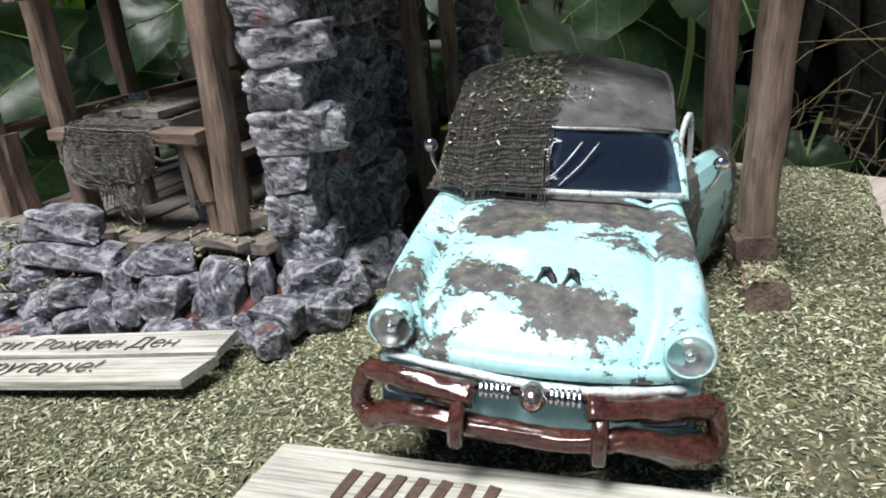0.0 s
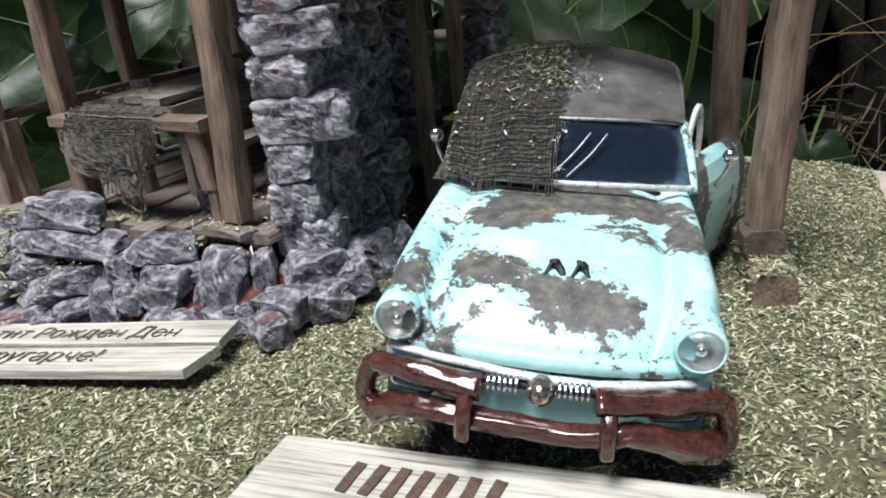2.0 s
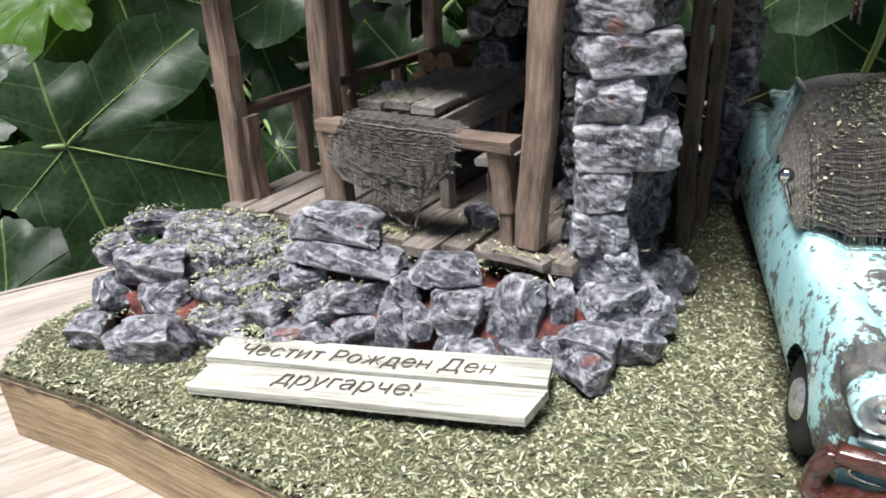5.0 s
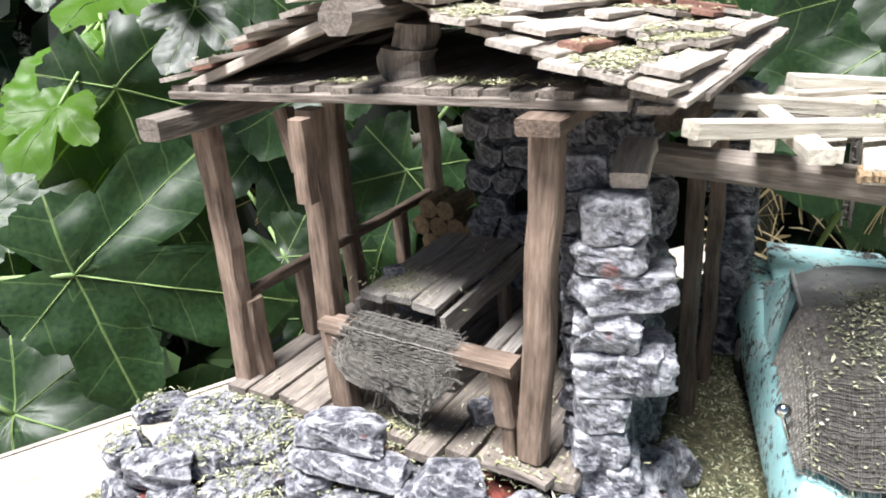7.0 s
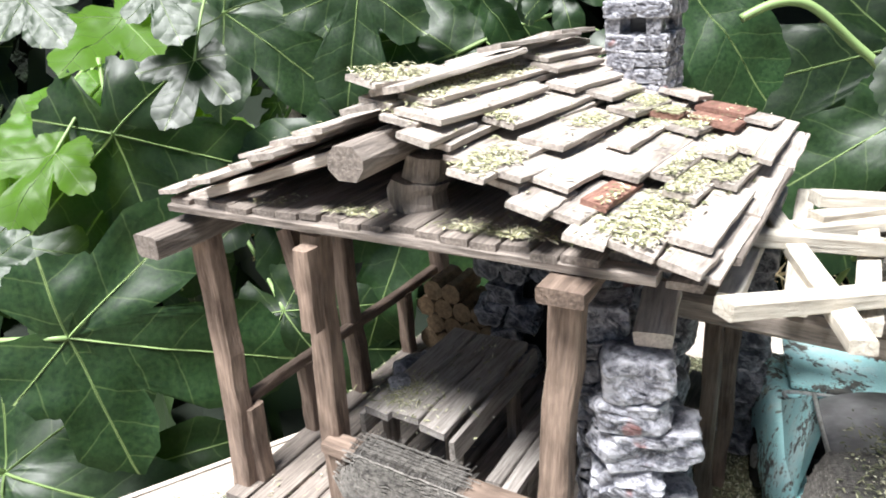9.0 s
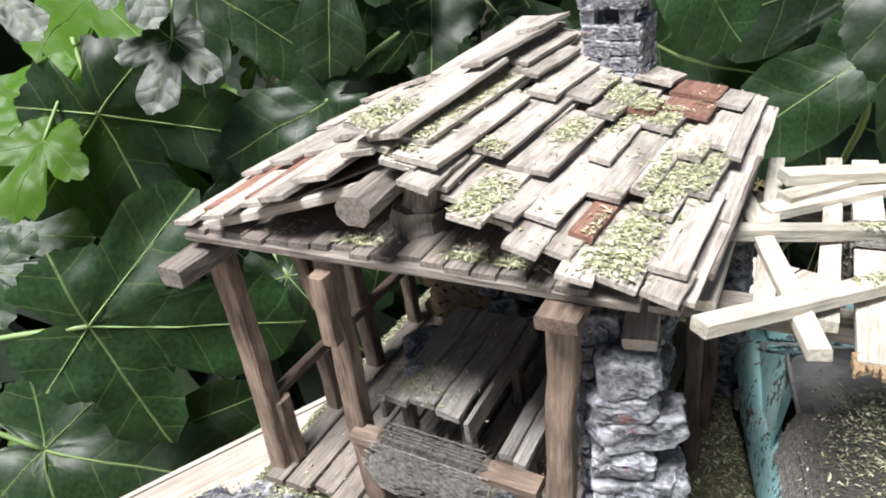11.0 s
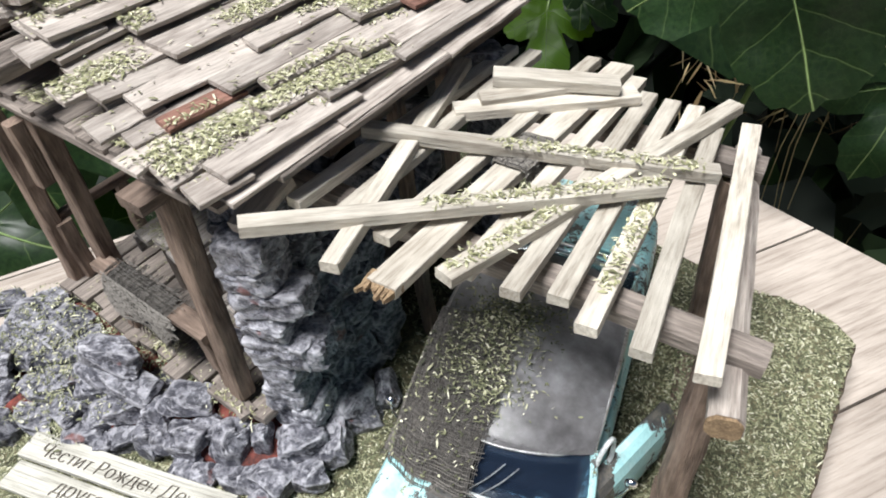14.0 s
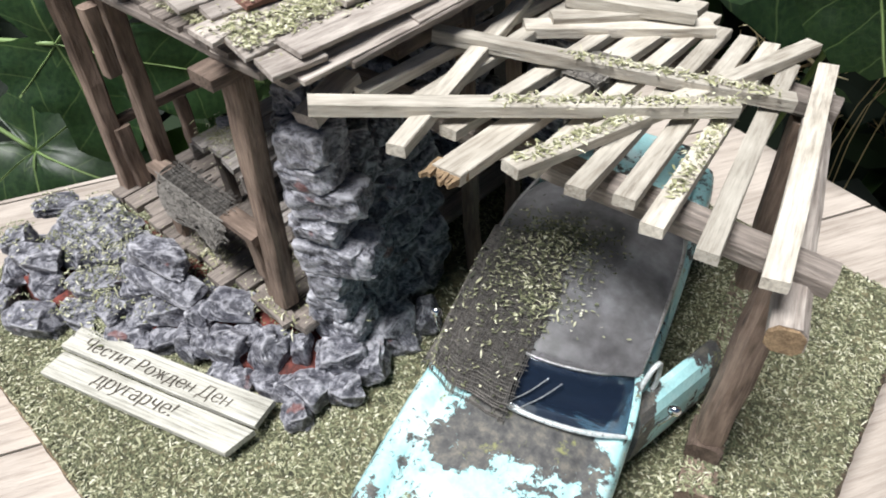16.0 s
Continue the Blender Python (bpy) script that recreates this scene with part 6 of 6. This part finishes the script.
# ---- fig leaves ----
def leaf_mesh(seed, lobes=5, backlit=False, flat=1.0):
    """A lobed fig leaf about one unit long, stalk end at the origin, tip along +y."""
    rnd = random.Random(seed)
    angs = VEIN_ANGLES[lobes]
    lens = {5: (0.4, 0.8, 1.0, 0.8, 0.4), 3: (0.66, 1.0, 0.66), 1: (1.0,)}[lobes]
    lens = [v * rnd.uniform(0.9, 1.1) for v in lens]
    wid = {5: 41, 3: 46, 1: 48}[lobes]
    n = 96
    rim = []
    for k in range(n):
        a = -180 + 360 * k / n
        r = 0.42 if lobes > 1 else 0.36
        for b, l in zip(angs, lens):
            d = abs((a - b + 180) % 360 - 180)
            if lobes == 1:
                r = max(r, l * math.exp(-((d / wid) ** 2.5)))
                continue
            e = radians(d * (1.0 if lobes == 5 else 0.86))
            if math.sin(e) < 0.3857 and d < 60:
                lobe = 0.7 * math.cos(e) + 0.04 + math.sqrt(max(0.0, 0.0729 - (0.7 * math.sin(e)) ** 2)) + 0.03 * math.exp(-((d / 4) ** 2))
            else:
                lobe = 0.686 * math.exp(-(((d - 22.7) / 7) ** 2)) if d < 90 else 0.0
            r = max(r, l * lobe)
        r *= 1 + 0.022 * math.sin(k * 2.1 + seed) + 0.02 * math.sin(k * 5.3) + rnd.uniform(-0.012, 0.012)
        if abs(a) > 165:
            r *= 0.35 + 0.65 * (180 - abs(a)) / 15 * 0.5
        r *= 0.99
        rim.append((math.sin(radians(a)) * r, math.cos(radians(a)) * r))
    bm = bmesh.new()
    droop, fold = rnd.uniform(0.1, 0.3) * flat, rnd.uniform(0.02, 0.12) * flat

    def zed(x, y):
        r2 = x * x + y * y
        z = -droop * r2 + fold * abs(x) + 0.09 * flat * noise.noise(Vector((x * 2.4, y * 2.4, seed))) + 0.03 * noise.noise(Vector((x * 6, y * 6, seed)))
        return z

    rings = 9
    cen = bm.verts.new((0, 0, zed(0, 0)))
    prev = None
    for q in range(1, rings + 1):
        f = (q / rings) ** 0.8
        cur = [bm.verts.new((x * f, y * f, zed(x * f, y * f))) for x, y in rim]
        for k in range(n):
            j = (k + 1) % n
            if prev:
                bm.faces.new((prev[k], prev[j], cur[j], cur[k]))
            else:
                bm.faces.new((cen, cur[j], cur[k]))
        prev = cur
    mesh = bpy.data.meshes.new("blade")
    bmesh.ops.recalc_face_normals(bm, faces=bm.faces)
    bm.to_mesh(mesh)
    bm.free()
    mesh.shade_smooth()
    mesh.materials.append((BACKLIT_LEAF if backlit else LEAF)[lobes])
    bv = bmesh.new()

    def vein(a, b, r0, r1, steps=8):
        prev = None
        for t in range(steps + 1):
            f = t / steps
            x, y = a[0] + (b[0] - a[0]) * f, a[1] + (b[1] - a[1]) * f
            dx, dy = b[0] - a[0], b[1] - a[1]
            ln = math.hypot(dx, dy) + 1e-9
            r = r0 + (r1 - r0) * f
            ox, oy = -dy / ln * r, dx / ln * r
            cur = [bv.verts.new((x - ox, y - oy, zed(x - ox, y - oy) - 0.002)), bv.verts.new((x, y, zed(x, y) + 0.003 + r * 0.9)), bv.verts.new((x + ox, y + oy, zed(x + ox, y + oy) - 0.002))]
            if prev:
                bv.faces.new((prev[0], prev[1], cur[1], cur[0]))
                bv.faces.new((prev[1], prev[2], cur[2], cur[1]))
            prev = cur

    for b, l in zip(angs, lens):
        s, c = math.sin(radians(b)), math.cos(radians(b))
        vein((0, 0), (s * l * 0.96, c * l * 0.96), 0.0068, 0.0018, 16)
    mv = bpy.data.meshes.new("vein")
    bv.to_mesh(mv)
    bv.free()
    mv.materials.append(VEIN)
    return mesh, mv


LEAVES = [leaf_mesh(1), leaf_mesh(2), leaf_mesh(3), leaf_mesh(4, 3), leaf_mesh(5, 3), leaf_mesh(6, 1), leaf_mesh(7, 1), leaf_mesh(8, 5, True), leaf_mesh(9, 3, True), leaf_mesh(12, 5, flat=0.3), leaf_mesh(13, 3, flat=0.3)]


def fig_leaf(at, size, tip, face, kind, stalk=None, label="large dark green lobed fig leaf with pale veins"):
    """at: where the stalk meets the blade; tip: the way the blade points; face: the way it faces."""
    z = Vector(face).normalized()
    y = Vector(tip)
    y = (y - z * y.dot(z)).normalized()
    x = y.cross(z)
    m = Matrix.Translation(at) @ Matrix((x, y, z)).transposed().to_4x4() @ Matrix.Diagonal((size, size, size, 1))
    leaf = thing("fig_leaf", at, label, "leaf", "fig leaves")
    blade, veins = LEAVES[kind]
    link("blade", blade, None, leaf, "", m)
    link("vein", veins, VEIN, leaf, "", m)
    s = Vector(stalk) if stalk else -y * size * 0.6 - z * size * 0.25
    a = Vector(at)
    part("stalk", tube((a, a + s * 0.5 + Vector((0, 0, 0.004)), a + s), min(size * 0.02, 0.0021), 7, sub=4), VEIN, leaf, "", None, True)
    return leaf


GLOSSY, LIME = "glossy fig leaf with a pale sheen", "lime-green fig leaf with light through it in its colour"
SHEEN = (0.12, -0.74, 0.66)
fig_leaf((-0.369, 0.4735, 0.0065), 0.134, (1, 0.1, -0.3), (0.3, -1, 0.35), 0, (-0.14, 0, -0.008))
fig_leaf((-0.46, 0.489, -0.111), 0.15, (1, -0.1, -0.35), (0.15, -1, 0.8), 2, (-0.12, 0.0, 0.09))
fig_leaf((-0.403, 0.66, 0.102), 0.155, (0.25, -0.2, -1), (0.25, -1, 0.25), 1, (-0.012, 0.03, 0.06))
fig_leaf((-0.297, 0.6, 0.163), 0.056, (-0.35, -0.4, -1), SHEEN, 9, (0.0, 0.06, 0.05), GLOSSY)
fig_leaf((-0.411, 0.6, 0.215), 0.05, (0.6, -0.2, -0.8), SHEEN, 9, (0.0, 0.06, 0.05), GLOSSY)
fig_leaf((-0.315, 0.6, 0.212), 0.045, (0.3, -0.3, -0.6), SHEEN, 10, (0.0, 0.06, 0.05), GLOSSY)
fig_leaf((-0.289, 0.66, 0.191), 0.11, (0.7, -0.1, -0.55), (0.1, -0.9, 0.5), 0, (0.02, 0.08, 0.06))
fig_leaf((-0.173, 0.62, 0.204), 0.085, (-0.2, -0.2, -1), (0.05, -1, 0.3), 4, (0.02, 0.06, 0.06))
fig_leaf((-0.435, 0.5, 0.047), 0.062, (1, -0.2, -0.3), SHEEN, 10, (-0.06, 0.04, 0.04), GLOSSY)
fig_leaf((-0.512, 0.62, 0.025), 0.08, (1, 0, -0.2), SHEEN, 10, (0.02, 0.1, 0.06), GLOSSY)
fig_leaf((-0.45, 0.79, 0.05), 0.17, (0.35, -0.1, -1), (0.3, -1, 0.5), 1, (-0.01, 0, 0.12))
fig_leaf((0.055, 0.65, 0.1), 0.215, (0.21, -0.054, -0.08), (0.1, -0.8, 0.7), 5, (-0.06, 0.06, 0.04))
fig_leaf((0.213, 0.61, 0.132), 0.13, (-1, -0.1, -0.1), (0, -0.9, 0.5), 3, (0.06, 0.08, 0.03))
fig_leaf((0.043, 0.55, 0.191), 0.085, (0.5, -0.2, -0.75), (0, -0.9, 0.4), 5, (-0.02, 0.08, 0.06))
fig_leaf((0.158, 0.5, 0.108), 0.09, (-0.8, -0.2, -0.35), (-0.1, -0.9, 0.5), 6, (0.06, 0.06, 0.03))
fig_leaf((0.139, 0.43, 0.146), 0.1, (0.4, 0, -0.9), (-0.5, -0.8, 0.4), 6, (0.02, 0.08, 0.06))
fig_leaf((0.25, 0.72, 0.04), 0.08, (0.4, 0, -1), (-0.1, -1, 0.4), 6, (0.03, 0.06, 0.05))
fig_leaf((0.29, 0.82, -0.06), 0.12, (0.7, 0, -0.8), (-0.2, -1, 0.5), 5, (-0.04, 0.08, 0.04))
fig_leaf((-0.197, 0.6, 0.1), 0.09, (-0.8, 0, -0.3), (0, -0.9, 0.5), 5, (0.06, 0.06, 0.03))
fig_leaf((-0.274, 0.62, 0.053), 0.08, (0.3, 0, -1), (0.1, -0.9, 0.4), 4, (0.02, 0.08, 0.06))
fig_leaf((-0.155, 0.62, 0.02), 0.12, (-0.4, 0, -1), (0, -1, 0.3), 1, (0.05, 0.08, 0.05))
fig_leaf((-0.255, 0.57, -0.03), 0.09, (0.5, 0, -0.9), (0.1, -1, 0.4), 2, (-0.05, 0.08, 0.04))
fig_leaf((-0.11, 0.8, 0.13), 0.13, (-1, 0, -0.45), (0.1, -1, 0.7), 3, (0.12, 0.05, 0.03))
fig_leaf((-0.24, 0.76, 0.19), 0.12, (1, 0, 0.0), (0, -1, 0.6), 4, (-0.05, 0.1, 0.02))
fig_leaf((-0.41, 0.53, -0.15), 0.12, (0.6, 0, -0.8), (0.2, -1, 0.5), 0, (-0.08, 0.06, 0.03))
fig_leaf((0.4, 0.78, -0.16), 0.12, (-0.3, 0, -1), (-0.3, -1, 0.5), 1, (0.05, 0.06, 0.05))
# Lime-tinted leaves where the foliage should look lit through.
for at, size, tip, face, kind in (
        ((-0.414, 0.75, 0.191), 0.11, (0.2, 0, -1), (0.2, -0.45, 1), 7), ((-0.48, 0.75, 0.12), 0.12, (-0.2, 0, -1), (-0.1, -0.5, 0.9), 8),
        ((-0.353, 0.72, 0.09), 0.075, (0.3, 0, -1), (0.1, -0.6, 0.9), 8), ((-0.571, 0.8, 0.05), 0.1, (0.2, 0, -1), (0.1, -0.5, 0.9), 7),
        ((-0.486, 0.85, 0.003), 0.1, (0.4, 0, -1), (0, -0.5, 1), 8), ((-0.36, 0.8, 0.24), 0.1, (0.2, 0, -1), (0, -0.4, 1), 7),
        ((-0.44, 0.63, 0.095), 0.07, (-0.3, 0, -0.9), (0.2, -0.6, 0.9), 8), ((-0.5, 0.72, 0.1), 0.1, (0.3, -0.2, -0.8), (0.2, -0.6, 0.9), 8), ((-0.44, 0.73, 0.13), 0.08, (-0.3, -0.2, -0.8), (0.1, -0.5, 0.9), 7),
        ((0.025, 0.8, -0.075), 0.08, (0, 0, -1), (0, -0.5, 1), 8), ((-0.56, 0.62, -0.189), 0.09, (0.4, 0, -1), (0.1, -0.5, 1), 8)):
    fig_leaf(at, size, tip, face, kind, (0.02, 0.08, 0.05), LIME)
rr = random.Random(11)
for k in range(64):
    x = rr.uniform(-0.95, 0.85)
    z = rr.uniform(-0.45, 0.5)
    y = rr.uniform(0.86, 1.12) + 0.1 * abs(x)
    if x > -0.05 and z < 0.2:
        continue
    fig_leaf((x, y, z), rr.uniform(0.1, 0.18), (rr.uniform(-0.7, 0.7), -0.3, -1), (rr.uniform(-0.6, 0.6), -rr.uniform(0.2, 1.1), rr.uniform(0.1, 1.1)), rr.randrange(7), (rr.uniform(-0.08, 0.08), 0.15, 0.05))
for k in range(46):
    x, z = rr.uniform(-0.62, 0.1), rr.uniform(-0.08, 0.26)
    backlit = rr.random() < 0.3 and x < -0.2
    fig_leaf((x, rr.uniform(0.7, 0.88), z), rr.uniform(0.03, 0.06), (rr.uniform(-0.9, 0.9), -0.3, -rr.uniform(0.2, 1)), (rr.uniform(-0.7, 0.7), -rr.uniform(0.2, 1.1), rr.uniform(0.1, 1.1)), rr.choice((7, 8)) if backlit else rr.randrange(7),
             (rr.uniform(-0.05, 0.05), 0.06, 0.03), "small fig leaf tinted lime as if lit through" if backlit else "small dark green fig leaf on a side shoot")

# branches and the dense hedge behind
tree = thing("fig_branches", (0.1, 1.1, -0.75), "grey-brown fig stems behind the leaves", "branches")
for k in range(14):
    x = rr.uniform(-0.9, 0.8)
    pts = [(x, 1.1, -0.75), (x + rr.uniform(-0.1, 0.1), 1.08, -0.3), (x + rr.uniform(-0.2, 0.2), 1.05, 0.1), (x + rr.uniform(-0.3, 0.3), 1.05, 0.7)]
    part("stem", tube(pts, (0.02, 0.016, 0.012), 8, 0.15, k, sub=6), BARK, tree, "", None, True)
part("twig", tube(((-0.3, 0.72, 0.0), (-0.05, 0.73, 0.03), (0.2, 0.75, 0.02), (0.3, 1.05, 0.0)), 0.006, 8, 0.2, 3), BARK, tree, "", None, True)
for k in range(8):
    x0 = rr.uniform(0.15, 0.55)
    pts = [(x0, 0.85, -0.5), (x0 + rr.uniform(-0.05, 0.05), 0.8, -0.2), (x0 + rr.uniform(0.0, 0.16), 0.76, 0.02 + rr.uniform(-0.06, 0.05)), (x0 + rr.uniform(0.1, 0.3), 0.72, rr.uniform(-0.1, 0.05))]
    part("grass_stem", tube(pts, (0.0006, 0.0005, 0.0003), 5, sub=5), STRAW, tree, "thin dry grass stem", None, True)
part("shoot", tube(((0.059, 0.5, 0.172), (0.078, 0.5, 0.179), (0.097, 0.5, 0.176), (0.122, 0.5, 0.155), (0.146, 0.5, 0.13), (0.17, 0.52, 0.08), (0.2, 0.62, -0.05), (0.2, 1.0, -0.6)), 0.0026, 8), VEIN, tree, "pale green shoot", None, True)


def hedge(name, count, lo, hi, size, seed, label):
    """A thicket of many small folded leaves as one object."""
    rng = np.random.default_rng(seed)
    shape = np.array([(0, 0, 0), (0.32, 0.25, 0.05), (0.42, 0.6, 0.02), (0.15, 0.75, -0.03), (0, 1.0, -0.1), (-0.15, 0.75, -0.03), (-0.42, 0.6, 0.02), (-0.32, 0.25, 0.05), (0, 0.5, -0.04)])
    tri = np.array([(0, 1, 8), (1, 2, 8), (2, 3, 8), (3, 4, 8), (4, 5, 8), (5, 6, 8), (6, 7, 8), (7, 0, 8)])
    pos = rng.uniform(lo, hi, (count, 3))
    s = size * rng.lognormal(0, 0.3, count)
    face = rng.normal(0, 0.6, (count, 3)) + (0, -0.8, 0.5)
    face /= np.linalg.norm(face, axis=1)[:, None]
    tip = rng.normal(0, 0.7, (count, 3)) + (0, 0, -0.7)
    tip -= face * (tip * face).sum(1)[:, None]
    tip /= np.linalg.norm(tip, axis=1)[:, None]
    sd = np.cross(tip, face)
    v = pos[:, None] + s[:, None, None] * (shape[None, :, :1] * sd[:, None] + shape[None, :, 1:2] * tip[:, None] + shape[None, :, 2:] * face[:, None])
    f = (np.arange(count) * 9)[:, None, None] + tri[None]
    mesh = bpy.data.meshes.new(name)
    mesh.from_pydata(v.reshape(-1, 3).tolist(), [], f.reshape(-1, 3).tolist())
    mesh.materials.append(SHADE_LEAF)
    return tagged(new(name, mesh), label, "foliage", kind="stuff")


rng = np.random.default_rng(41)
straw = np.concatenate([rng.uniform((0.2, 0.95, -0.36), (0.62, 1.05, -0.12), (300, 3)), rng.uniform((-0.36, 0.82, -0.09), (-0.26, 0.9, -0.03), (40, 3))])
flakes("dry_grass", straw, np.tile((0, -1.0, 0.6), (len(straw), 1)), "sunlit dry straw in the gaps of the thicket", length=0.05, width=0.0028, seed=42, lift=0.01, tilt=0.9, material=STRAW)
hedge("hedge_foliage", 2600, (-1.6, 1.0, -0.75), (1.5, 1.7, 1.1), 0.13, 21, "dense fig foliage with deep shade in its colour")
# Two overhead layers added out of view to keep sun off the thicket.
hedge("shading_crown", 1300, (-1.2, 0.95, 0.8), (1.3, 1.5, 1.1), 0.15, 23, "unseen fig crown added to shade the thicket")
hedge("shading_overhang", 620, (0.02, 0.52, 0.8), (1.3, 0.95, 1.1), 0.15, 24, "unseen foliage added to shade the right corner")
hedge("low_foliage", 900, (-1.2, 0.75, -0.75), (1.1, 1.2, -0.25), 0.11, 22, "undergrowth below the fig, coloured for deep shade")
# Backdrop sheet: its near-black colour stands in for shade behind the leaves.
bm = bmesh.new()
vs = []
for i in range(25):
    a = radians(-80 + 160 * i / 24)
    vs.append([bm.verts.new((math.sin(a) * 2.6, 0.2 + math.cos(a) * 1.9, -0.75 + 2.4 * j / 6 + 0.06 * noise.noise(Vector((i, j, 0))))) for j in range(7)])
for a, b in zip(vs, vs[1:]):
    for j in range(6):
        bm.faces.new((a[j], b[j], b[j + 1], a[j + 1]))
DEEP = mottled("deep_shade", ((0.35, (0.004, 0.008, 0.004)), (0.6, (0.02, 0.04, 0.015)), (0.75, (0.06, 0.09, 0.03))), 9, 0.9, 1.0, 0.05)
tagged(part("backdrop", bm, DEEP, None, smooth=True), "backdrop sheet coloured as deep shade behind the foliage", "backdrop", kind="structure")
